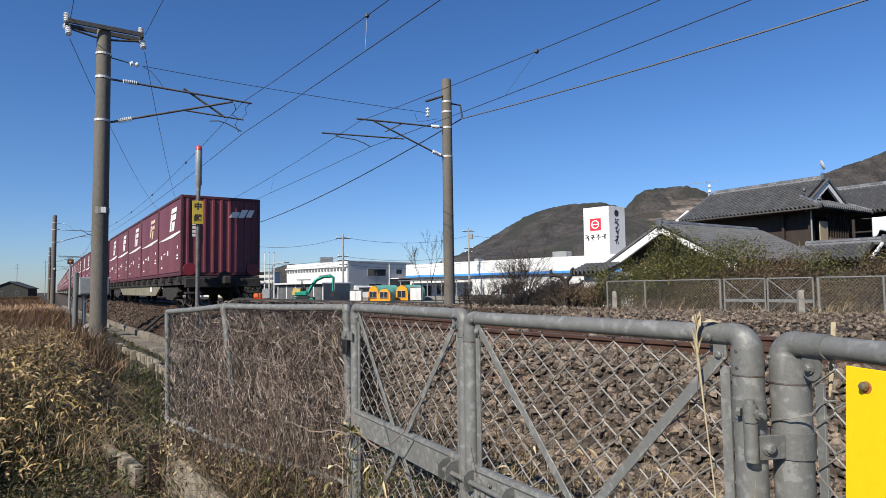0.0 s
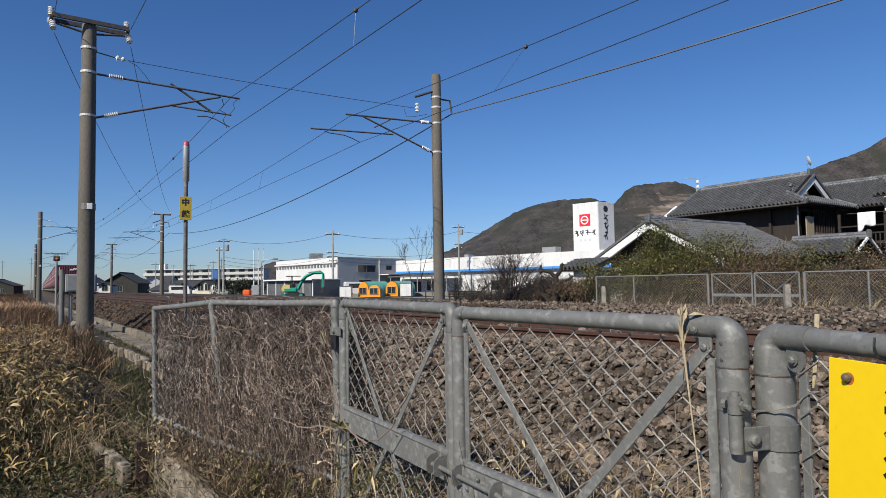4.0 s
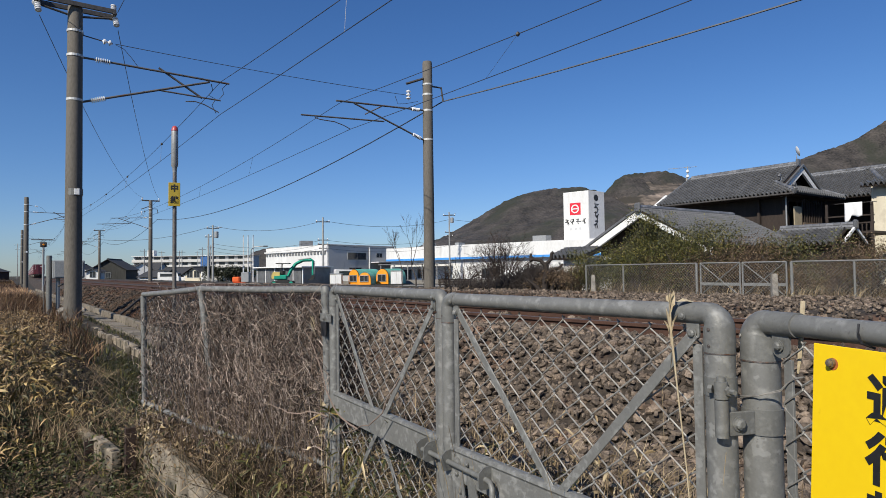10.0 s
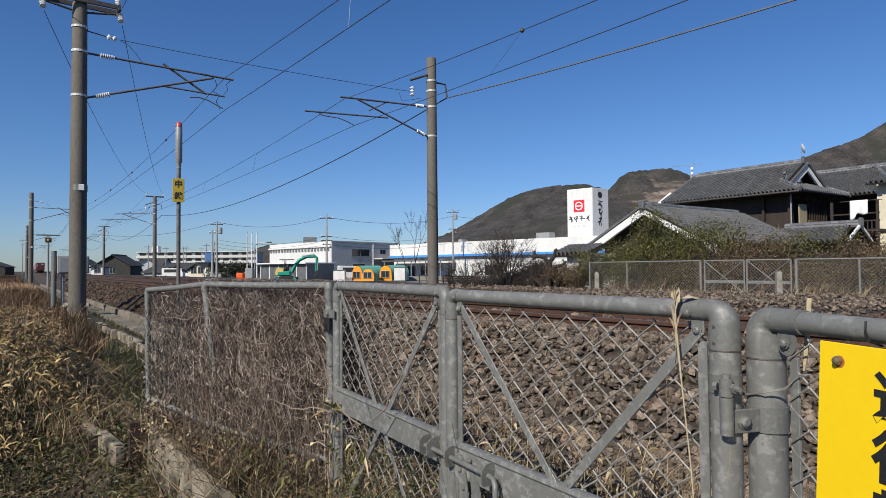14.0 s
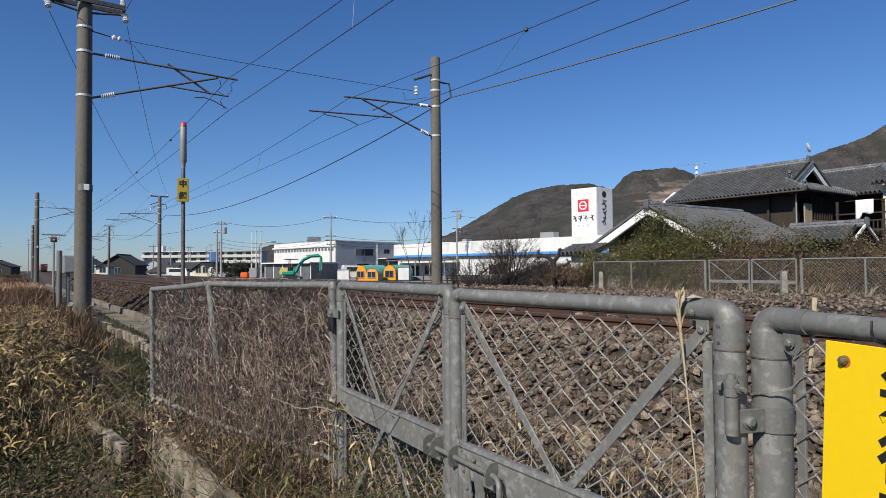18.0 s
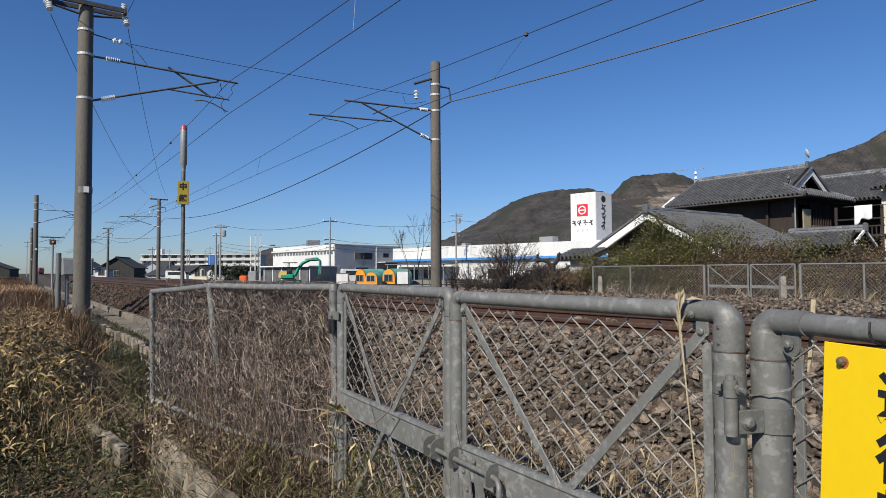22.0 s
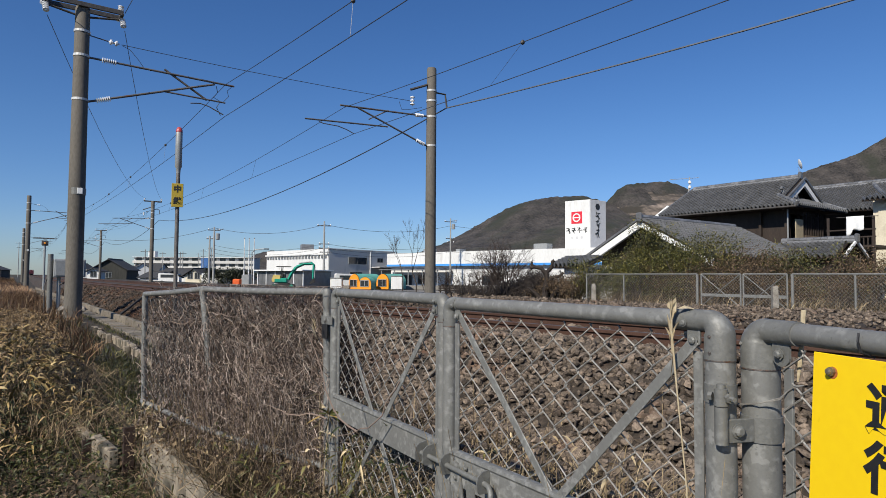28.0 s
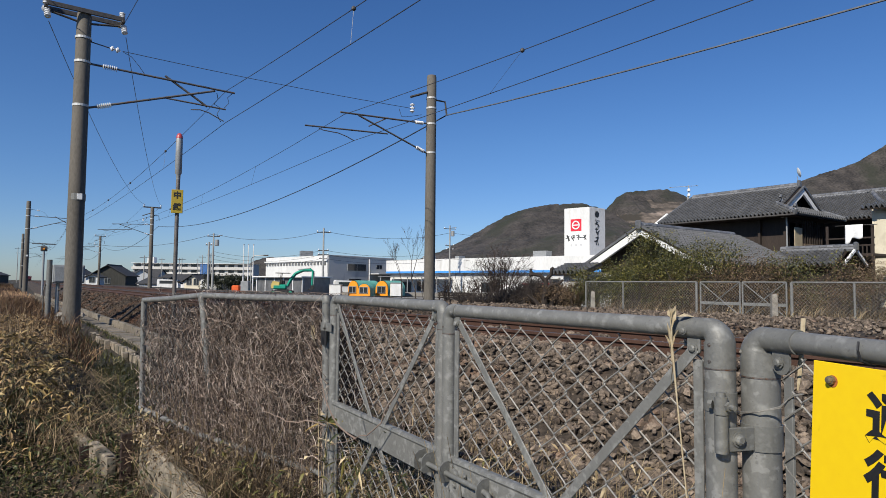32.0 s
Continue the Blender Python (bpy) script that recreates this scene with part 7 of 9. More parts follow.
def wagon(last=False):
    g = thing("container_wagon", pose(0, 0, 0), "container wagon carrying five maroon containers with white markings", "train wagon", "wagons of the freight train")
    for sgn in (-1, 1):
        sill = Mesh().prism([(0.2, 0.72), (WL - 0.5, 0.72), (WL - 0.5, 0.92), (0.2, 0.92)], Matrix(((0, 0, 1, sgn * 1.1 - 0.05), (1, 0, 0, 0), (0, 1, 0, 0), (0, 0, 0, 1))), 0.1)
        part("side_sill", sill, BOGIE, g)
        belly = Mesh().prism([(4.3, 0.72), (5.4, 0.36), (WL - 5.7, 0.36), (WL - 4.6, 0.72)], Matrix(((0, 0, 1, sgn * 1.06 - 0.04), (1, 0, 0, 0), (0, 1, 0, 0), (0, 0, 0, 1))), 0.08)
        b = part("belly_girder", belly, UNDER, g, "dusty khaki deep girder")
        if sgn < 0:
            part("plate", Mesh().box(-1.112, 6.2, 0.5, -1.102, 6.6, 0.68), DECAL, b)
    deck = part("deck", Mesh().box(-1.15, 0.2, 0.86, 1.15, WL - 0.5, 0.985, 0.02), BOGIE, g)
    for k in range(14):
        part("clamp", Mesh().box(-1.28, 0.5 + 1.38 * k, 0.80, -1.10, 0.72 + 1.38 * k, 0.97, 0.02), BOGIE, deck)
    for y in (2.9, WL - 3.2):
        bg = part("bogie", Mesh().box(-0.95, y - 1.3, 0.38, 0.95, y + 1.3, 0.62, 0.06), BOGIE, g, "black grimy bogie")
        for yy in (y - 0.95, y + 0.95):
            for sgn in (-1, 1):
                part("wheel", Mesh().lathe((sgn * 0.60, yy, 0.43), ((-0.065, 0.43), (0.0, 0.43), (0.005, 0.41), (0.065, 0.405), (0.065, 0.1)), 20, (sgn, 0, 0)), BOGIE, bg)
                part("axle_box", Mesh().box(sgn * 0.98 - 0.12, yy - 0.16, 0.3, sgn * 0.98 + 0.12, yy + 0.16, 0.58, 0.04), BOGIE, bg)
        for sgn in (-1, 1):
            part("side_frame", Mesh().prism([(y - 1.35, 0.5), (y - 0.5, 0.24), (y + 0.5, 0.24), (y + 1.35, 0.5), (y + 1.3, 0.66), (y - 1.3, 0.66)], Matrix(((0, 0, 1, sgn * 1.0 - 0.06), (1, 0, 0, 0), (0, 1, 0, 0), (0, 0, 0, 1))), 0.12), BOGIE, bg)
    part("coupler", Mesh().box(-0.12, -0.35, 0.72, 0.12, 0.4, 0.98, 0.04), BOGIE, g)
    part("end_beam", Mesh().box(-1.15, 0.1, 0.62, 1.15, 0.22, 0.92, 0.03), BOGIE, g)
    part("brake_wheel", Mesh().lathe((0.0, 0.06, 0.93), ((0, 0.06), (0.02, 0.19), (0.06, 0.20), (0.08, 0.16)), 18, (0, -1, 0)), BOGIE, g)
    for sgn in (-1, 1):
        part("end_step", Mesh().tube([(sgn * 1.05, 0.12, 0.62), (sgn * 1.05, -0.02, 0.3), (sgn * 0.75, -0.02, 0.3), (sgn * 0.75, 0.12, 0.62)], 0.022, 6), BOGIE, g)
    part("brake_pipe", Mesh().tube([(0.3, 0.1, 0.7), (0.34, -0.15, 0.6), (0.4, -0.18, 0.45), (0.42, -0.1, 0.42)], 0.03, 6), BOGIE, g)
    for k in range(5):
        c = part("container", box_core, MAROON, g, "maroon steel freight container with white emblem shapes", m=pose(0, 0.42 + k * 3.90, FLOOR))
        part("corner_frame", frame_data, MAROON_DARK, c)
        part("ribbed_end", end_data, MAROON, c, m=pose(0, 0.03, 0))
        for d in range(4):
            part("side_door", door_data, MAROON, c, m=pose(0, d * (CL - 0.2) / 4, 0))
        part("emblem", patch2_data if k == 1 else patch_data, DECAL, c)
        part("white_band", band_data, DECAL, c)
        part("small_bars", small_data, DECAL, c)
        if k == 0 and last:
            part("end_emblem", end_mark_data, DECAL, c)
            part("end_bars", col_data, DECAL, c)
    if last:
        for sgn in (-1, 1):
            part("tail_disc", Mesh().lathe((sgn * 0.97, 0.34, 1.19), ((0, 0.2), (0.03, 0.2), (0.035, 0.185)), 20, (0, -1, 0)), TAIL, g, "red round tail reflector")
            part("tail_lamp", Mesh().lathe((sgn * 0.55, 0.1, 0.86), ((0, 0.06), (0.05, 0.06), (0.06, 0.045)), 12, (0, -1, 0)), BOGIE, g)
            part("buffer_step", Mesh().box(sgn * 0.9 - 0.25, 0.0, 0.42, sgn * 0.9 + 0.25, 0.25, 0.5, 0.02), BOGIE, g)
    return g


TRAIN = [wagon(last=True)]
second = wagon()
TRAIN.append(second)
for k in range(13):
    TRAIN.append(copy_thing(second, pose(0, 0, 0)))

# ---- small truck that crosses the yard ----
truck = thing("flatbed_truck", pose(0, 0, 0), "small flatbed truck with red bed gates and a dark cab", "truck")
part("chassis", Mesh().box(-2.1, -0.6, 0.42, 2.1, 0.6, 0.6, 0.03), BOGIE, truck)
part("bed", Mesh().box(-2.2, -0.85, 0.68, 0.85, 0.85, 0.78, 0.02), BOGIE, truck)
for y in (-0.87, 0.83):
    part("bed_gate", Mesh().box(-2.2, y, 0.80, 0.85, y + 0.04, 1.30, 0.015), RED, truck, "red drop-side gate")
part("bed_gate", Mesh().box(-2.24, -0.85, 0.80, -2.204, 0.85, 1.30, 0.01), RED, truck)
part("cab", Mesh().prism([(0.95, 0.5), (2.25, 0.5), (2.28, 1.15), (2.0, 1.85), (0.98, 1.88)], pose(0, 0.82, 0, 90, 0, 0), 1.64), STEEL_DARK, truck, "dark grey cab")
part("side_window", Mesh().box(1.2, -0.84, 1.2, 1.9, -0.825, 1.7), DARK_GLASS, truck)
part("windscreen", Mesh().box(2.06, -0.7, 1.2, 2.2, 0.7, 1.7, 0.02, m=pose(0, 0, 0)), DARK_GLASS, truck)
for x in (-1.3, 1.45):
    for y in (-0.8, 0.62):
        part("wheel", Mesh().lathe((x, y, 0.34), ((0, 0.34), (0.18, 0.34)), 16, (0, 1, 0)), RUBBER, truck)


# ---- lineside things ----
SIGN_YELLOW = mat("faded_yellow_sign", (0.30, 0.215, 0.015), (0.40, 0.295, 0.03), 5, 0.5, 0, 0.02)
marker = thing("signal_marker", LINE @ pose(2.2, 10.05, 0), "thin trackside pole with a red-topped lamp and yellow plate", "trackside sign")
part("pole", Mesh().tube([(0, 0, 0.1), (0, 0, 1.5), (0, 0, 3.1)], 0.030, 12), STEEL_PIPE, marker, smooth=True)
lampb = part("lamp_body", Mesh().lathe((0, 0, 3.05), ((0, 0.03), (0.08, 0.036), (0.10, 0.050), (0.62, 0.050), (0.64, 0.045)), 16), STEEL_GREY, marker, "long grey lamp cylinder", smooth=True)
part("lamp_cap", Mesh().lathe((0, 0, 3.69), ((0, 0.050), (0.03, 0.047), (0.065, 0.034), (0.08, 0.012)), 16), mat("red_cap", (0.34, 0.045, 0.05), (0.46, 0.07, 0.07), 8, 0.4), lampb, "red rounded cap", smooth=True)
plate = part("plate", Mesh().box(-0.085, -0.055, 2.53, 0.08, -0.043, 2.89, 0.004), SIGN_YELLOW, marker, "yellow plate with black characters", m=pose(0, 0, 0, 0, 0, -14))
for k, ch in enumerate("中継"):
    lettering("character", ch, 0.112, BLACK, plate, pose(-0.003, -0.058, 2.80 - 0.18 * k, 90, 0, 0), thick=0.004, deep=0.002)
part("clamp", Mesh().box(-0.06, -0.045, 2.62, 0.06, 0.045, 2.66, 0.004), STEEL_GREY, marker)
part("clamp", Mesh().box(-0.06, -0.045, 2.78, 0.06, 0.045, 2.82, 0.004), STEEL_GREY, marker)
part("foot_band", Mesh().lathe((0, 0, 1.22), ((0, 0.03), (0, 0.05), (0.04, 0.05), (0.04, 0.04)), 12), WHITE_BAND, marker)

box = thing("relay_box", LINE @ pose(1.22, 20.8, 0), "grey steel equipment box on two posts", "equipment box")
part("post", Mesh().tube([(0, 0, 0.1), (0, 0, 2.07)], 0.07, 12), GALV_DULL, box, "pale galvanised post", smooth=True)
part("post", Mesh().tube([(0.22, 0.05, 0.1), (0.22, 0.05, 1.75)], 0.05, 10), STEEL_GREY, box)
cabinet = part("cabinet", Mesh().box(0.07, -0.2, 1.42, 0.86, 0.25, 1.93, 0.02), STEEL_GREY, box, "grey sheet-steel cabinet")
part("door", Mesh().box(0.11, -0.225, 1.46, 0.82, -0.204, 1.89, 0.008), STEEL_GREY, cabinet)
part("nameplate", Mesh().box(0.42, -0.235, 1.66, 0.60, -0.227, 1.74), LABEL, cabinet)
part("bracket", Mesh().tube([(0.22, 0.0, 1.2), (0.7, 0.0, 1.42)], 0.025, 6), STEEL_DARK, box)
part("conduit", Mesh().tube([(-0.12, 0.0, 0.4), (-0.12, 0, 1.2), (-0.05, 0, 1.5)], 0.018, 6), STEEL_DARK, box)

far_sig = thing("distant_signal", LINE @ pose(2.6, 50.2, 0), "trackside signal post with a yellow lamp on a dark board", "signal")
part("pole", Mesh().tube([(0, 0, 0.2), (0, 0, 3.5)], 0.07, 10), STEEL_GREY, far_sig)
bd = part("board", Mesh().box(-0.20, -0.08, 3.45, 0.20, 0.0, 3.80, 0.04), STEEL_DARK, far_sig)
part("lamp", Mesh().lathe((0, -0.08, 3.62), ((0, 0.065), (0.05, 0.065), (0.06, 0.05)), 16, (0, -1, 0)), ORANGE, bd, "amber lens")
part("top_bar", Mesh().box(-0.7, -0.04, 3.92, 0.7, 0.04, 3.97, 0.01), STEEL_DARK, far_sig)

# retaining boards and short posts along the ditch
def board_wall(name, a, b, z0, z1, pieces, thick, label, post_every=1, seed=1, material=BOARD):
    mm, ln = along(a, b)
    g = thing(name, mm, label, "retaining wall", "retaining walls", kind="structure")
    r = random.Random(seed)
    for k in range(pieces):
        x0, x1 = ln * k / pieces + 0.01, ln * (k + 1) / pieces - 0.01
        me = Mesh().box(x0, -thick / 2, z0, x1, thick / 2, z1 + r.uniform(-0.05, 0.02), 0.012)
        part("concrete_board", me, material, g, m=pose(0, r.uniform(-.01, .01), 0, r.uniform(-3, 3), 0, r.uniform(-1, 1)))
        if post_every and k % post_every == 0:
            part("concrete_post", Mesh().box(x0 - 0.06, -thick / 2 - 0.10, z0, x0 + 0.05, -thick / 2 + 0.0, z1 + 0.03 + r.uniform(-.03, .03), 0.012), material, g)
    return g


board_wall("retaining_wall", W(5.0, 0.90)[:2], W(1.4, 1.04)[:2], -0.30, 0.345, 3, 0.07, "stained concrete boards holding the fence bank", 0, 2)
board_wall("retaining_wall", W(7.4, 0.52)[:2], W(5.1, 0.755)[:2], -0.30, 0.215, 4, 0.08, "broken concrete blocks along the ditch", 0, 3)
board_wall("retaining_wall", W(17.6, 1.88)[:2], W(9.2, 1.83)[:2], -0.1, 0.325, 8, 0.08, "row of leaning stained concrete boards and stub posts", 2, 4)
STAKE = mat("rusty_stake", (0.02, 0.011, 0.008), (0.05, 0.028, 0.02), 8, 0.85, 0.1, 0.2)
for sp0, ss0, hh in ((0.80, 4.98, 0.40), (0.61, 5.62, 0.20), (0.55, 6.25, 0.18), (0.49, 6.95, 0.16)):
    stake = thing("steel_stake", LINE @ pose(sp0, ss0, 0), "rusty brown steel stake by the retaining wall", "stake", "rusty stakes")
    part("web", Mesh().box(-0.035, -0.006, -0.3, 0.035, 0.006, hh, 0.002), STAKE, stake)
    part("flange", Mesh().box(-0.035, 0.006, -0.3, -0.029, 0.05, hh, 0.001), STAKE, stake)
    part("flange", Mesh().box(0.029, 0.006, -0.3, 0.035, 0.05, hh, 0.001), STAKE, stake)
# cables that cross the bank
for s0, s1 in ((15.6, 13.2), (20.5, 19.0)):
    pts = [W(s0 + (s1 - s0) * t + 0.25 * math.sin(t * 7), 4.3 - 2.3 * t, bed_z(max(2.62, 4.3 - 2.3 * t)) + 0.045) for t in [k / 14 for k in range(15)]]
    solid("trackside_cable", Mesh().tube(pts, 0.032, 8), RUBBER, "black cable duct laid across the ballast", "cable", "cables on the ballast", smooth=True)
# pale stones by the equipment box
rng = random.Random(4)
for k in range(7):
    v = ico * np.array([rng.uniform(0.12, 0.24), rng.uniform(0.1, 0.2), rng.uniform(0.08, 0.15)])
    me = Mesh().add([tuple(q * rng.uniform(0.85, 1.15)) for q in v], [tuple(f) for f in ico_f])
    solid("rubble_stone", me, CONCRETE, "pale lump of rubble beside the pole", "stone", "rubble by the pole", m=LINE @ pose(1.75 + rng.uniform(-.35, .3), 19.7 + rng.uniform(-.6, .9), 0.42 + rng.uniform(-0.02, 0.12), 0, 0, rng.uniform(0, 360)))


# ---- plants ----
SASA = leafy("bamboo_grass_leaf", (0.02214, 0.01476, 0.005904), (0.1993, 0.1218, 0.04576), (0.428, 0.2952, 0.1402))
# darker copy of the bamboo leaf; shade below the clump is in its colour
SASA_SHADE = leafy("shade_coloured_bamboo_leaf", (0.0225, 0.03375, 0.009), (0.0525, 0.06375, 0.0165), (0.15, 0.1275, 0.045))
RUSSET = leafy("russet_dead_grass", (0.034, 0.017, 0.00765), (0.17, 0.08925, 0.0442), (0.34, 0.221, 0.1148), 0.8)
STRAW = leafy("dry_straw", (0.03825, 0.0255, 0.0136), (0.17, 0.119, 0.068), (0.459, 0.3485, 0.204), 0.75)
WEED = leafy("green_weed", (0.0153, 0.0238, 0.0068), (0.055, 0.0625, 0.015), (0.165, 0.14, 0.04))
VINE = leafy("dead_vine", (0.022, 0.015, 0.011), (0.20, 0.145, 0.112), (0.52, 0.43, 0.36), 0.85)
SHRUB = leafy("evergreen_leaf", (0.016, 0.021, 0.005), (0.068, 0.072, 0.014), (0.21, 0.175, 0.04), 0.5)
SHRUB_BROWN = leafy("withered_leaf", (0.03825, 0.0238, 0.01275), (0.1105, 0.0697, 0.03655), (0.2125, 0.1487, 0.085), 0.8)
BARK = mat("grey_bark", (0.035, 0.028, 0.022), (0.11, 0.09, 0.075), 8, 0.9, 0, 0.5, 6, stretch=(1, 1, 0.3))
DEAD_WOOD = mat("dark_dead_wood", (0.012, 0.009, 0.007), (0.045, 0.033, 0.026), 5, 0.9, 0, 0.2)
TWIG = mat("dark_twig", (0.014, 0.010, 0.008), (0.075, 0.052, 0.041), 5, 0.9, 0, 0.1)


def stuffed(name, v, f, material, label, category, m=None):
    me = bpy.data.meshes.new(name)
    me.from_pydata(v.reshape(-1, 3).tolist(), [], f.tolist() if isinstance(f, np.ndarray) else f)
    me.materials.append(material)
    ob = new(name, me)
    if m is not None:
        ob.matrix_basis = m
    return tagged(ob, label, category, kind="stuff")


def blades(base, height, width, lean, seed):
    """Bent grass blades: five vertices by two, tapering to a point."""
    rng = np.random.default_rng(seed)
    n = len(base)
    h = np.asarray(height) * np.ones(n)
    az = rng.uniform(0, 2 * np.pi, n)
    d = np.stack([np.cos(az), np.sin(az), 0 * az], -1)
    side = np.stack([-np.sin(az + rng.normal(0, .6, n)), np.cos(az), 0 * az], -1)
    ln = np.abs(rng.normal(lean, lean * 0.5, n))
    w = width * rng.uniform(0.6, 1.4, n)
    rows = []
    for t, k in ((0.0, 1.0), (0.35, 0.95), (0.7, 0.7), (1.0, 0.08)):
        c = base + d * (h * ln * t ** 2)[:, None] + np.array([0, 0, 1]) * (h * (t - 0.35 * np.minimum(ln, 1.6) * t ** 2.4))[:, None]
        rows += [c - side * (w * k / 2)[:, None], c + side * (w * k / 2)[:, None]]
    v = np.stack(rows, 1)
    f = np.array([(0, 1, 3, 2), (2, 3, 5, 4), (4, 5, 7, 6)])
    return v, (f[None] + 8 * np.arange(n)[:, None, None]).reshape(-1, 4)


def leaves(centre, direction, length, width, seed, droop=0.25):
    """Pointed leaves with a folded midrib."""
    rng = np.random.default_rng(seed)
    n = len(centre)
    d = direction / np.linalg.norm(direction, axis=1, keepdims=True)
    up = rng.normal(0, 0.5, (n, 3)) + np.array([0, 0, 1.0])
    side = np.cross(d, up)
    side /= np.linalg.norm(side, axis=1, keepdims=True) + 1e-9
    nrm = np.cross(side, d)
    L = (length * rng.uniform(0.6, 1.35, n))[:, None]
    Wd = (width * rng.uniform(0.65, 1.3, n))[:, None]
    dn = np.array([0, 0, -1.0])
    p0 = centre
    p1 = centre + d * L * 0.35 + nrm * 0.02 * L + dn * droop * 0.06 * L
    p2 = centre + d * L * 0.70 + dn * droop * 0.3 * L
    p3 = centre + d * L + dn * droop * 0.8 * L
    v = np.stack([p0, p1 - side * Wd / 2 + nrm * Wd * 0.18, p1, p1 + side * Wd / 2 + nrm * Wd * 0.18, p2 - side * Wd * 0.36 + nrm * Wd * 0.1, p2, p2 + side * Wd * 0.36 + nrm * Wd * 0.1, p3], 1)
    f = [(0, 2, 1), (0, 3, 2), (1, 2, 5, 4), (2, 3, 6, 5), (4, 5, 7), (5, 6, 7)]
    return v, [tuple(i + 8 * k for i in q) for k in range(n) for q in f]


def strands(pts, r):
    """Thin three-sided stalks; pts: n x k x 3."""
    n, k, _ = pts.shape
    d = pts[:, -1] - pts[:, 0]
    d = d / (np.linalg.norm(d, axis=1, keepdims=True) + 1e-9)
    a = np.cross(d, np.array([0.31, 0.87, 0.37]))
    a /= np.linalg.norm(a, axis=1, keepdims=True) + 1e-9
    b = np.cross(d, a)
    r = (np.asarray(r) * np.ones(n))[:, None]
    offs = [(a * math.cos(q) + b * math.sin(q)) * r for q in (0, 2.094, 4.189)]
    taper = np.linspace(1.0, 0.45, k)[None, :, None]
    v = np.stack([pts + o[:, None] * taper for o in offs], 2)          # n, k, 3, 3
    i = np.arange(k - 1)[:, None] * 3
    j = np.arange(3)[None]
    q = np.stack([i + j, i + (j + 1) % 3, i + 3 + (j + 1) % 3, i + 3 + j], -1).reshape(-1, 4)
    return v, (q[None] + 3 * k * np.arange(n)[:, None, None]).reshape(-1, 4)


def wander(start, step, k, rng, stiff=0.75, sigma=1.0):
    """Random walks that keep their way for a while."""
    n = len(start)
    pts = [start]
    d = rng.normal(0, 1, (n, 3))
    for _ in range(k - 1):
        d = stiff * d + (1 - stiff) * rng.normal(0, sigma, (n, 3)) * 2
        u = d / (np.linalg.norm(d, axis=1, keepdims=True) + 1e-9)
        pts.append(pts[-1] + u * step)
    return np.stack(pts, 1)


def scatter(n, s0, s1, p0, p1, seed, keep=None):
    rng = np.random.default_rng(seed)
    s, p = rng.uniform(s0, s1, n), rng.uniform(p0, p1, n)
    if keep is not None:
        ok = np.array([keep(a, b) for a, b in zip(s, p)])
        s, p = s[ok], p[ok]
    z = np.array([ground_z(a, b) for a, b in zip(s, p)])
    return np.stack([p, s, z], -1)          # railway frame


# bamboo grass on the bank: leaves fill a mound whose height follows clump_h
def clump_h(s, p):
    # the 1.6 shift adds unseen growth, nearer on the left, to shade the ditch
    edge = smooth01(5.8, 7.0, s + 1.6 * smooth01(-0.25, -0.8, p) + 0.5 * rough01(p * 1.5, s, 3)) * (1 - smooth01(0.35, 1.25, p + 0.25 * rough01(s * 0.8, p, 5) + 0.03 * (12 - s)))
    return edge * (0.62 + 0.30 * rough01(s * 0.55, p * 0.55, 1) + 0.12 * rough01(s * 2.2, p * 2.2, 2)) * (1 - 0.35 * smooth01(9, 17, s))


rng = np.random.default_rng(31)
PALE_STRAW = leafy("pale_straw", (0.102, 0.07225, 0.03825), (0.289, 0.2125, 0.1105), (0.527, 0.425, 0.255), 0.7)
SASA_GOLD = leafy("golden_bamboo_leaf", (0.022, 0.024, 0.006), (0.24, 0.165, 0.048), (0.52, 0.385, 0.17))


def bamboo(name, count, near, far, size, wide, material, label, seed, deep):
    """Leaves strewn through the upper part of the mound between two stretches of the bank."""
    pts, dirs = [], []
    while len(pts) < count:
        s = near + (far - near) * rng.random() ** 1.4
        p = rng.uniform(-5.0, 1.3)
        h = clump_h(s, p)
        if h < 0.12 or rng.random() > 0.35 + h or rough01(s * 3.1, p * 3.1, 30) < -0.22:
            continue
        t = 1 - rng.random() ** 2 * deep
        pts.append((p, s, ground_z(s, p) + h * t))
        a = rng.uniform(0, 2 * np.pi)
        dirs.append((np.cos(a), np.sin(a) - 0.35, rng.normal(0.1, 0.5)))
    v, f = leaves(np.array(pts), np.array(dirs), size, wide, seed, 0.5)
    stuffed(name, v, f, material, label, "bamboo grass", LINE)
    return np.array(pts), np.array(dirs)


pts, dirs = bamboo("bamboo_grass", 8500, 4.4, 8.8, 0.105, 0.024, SASA_GOLD, "yellow-green dwarf bamboo leaves on the bank", 3, 0.36)
bamboo("dry_bamboo_grass", 32000, 4.6, 16.0, 0.075, 0.016, SASA, "dense dry tan leaves of dwarf bamboo on the bank", 6, 0.5)
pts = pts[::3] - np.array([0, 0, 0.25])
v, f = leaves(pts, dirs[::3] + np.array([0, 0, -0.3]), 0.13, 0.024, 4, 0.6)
stuffed("bamboo_grass_underleaf", v, f, SASA_SHADE, "dark green lower leaves of the dwarf bamboo, shade put into their colour", "bamboo grass", LINE)
foot = scatter(3200, 4.0, 12, -4.5, 1.1, 5, lambda s, p: clump_h(s, p) > 0.2)
top = foot + np.array([0, 0, 1.0]) * np.array([clump_h(q[1], q[0]) for q in foot])[:, None] * rng.uniform(0.7, 1.15, (len(foot), 1)) + rng.normal(0, 0.09, foot.shape)
mid = (foot + top) / 2 + rng.normal(0, 0.03, foot.shape)
v, f = strands(np.stack([foot, mid, top], 1), 0.0028)
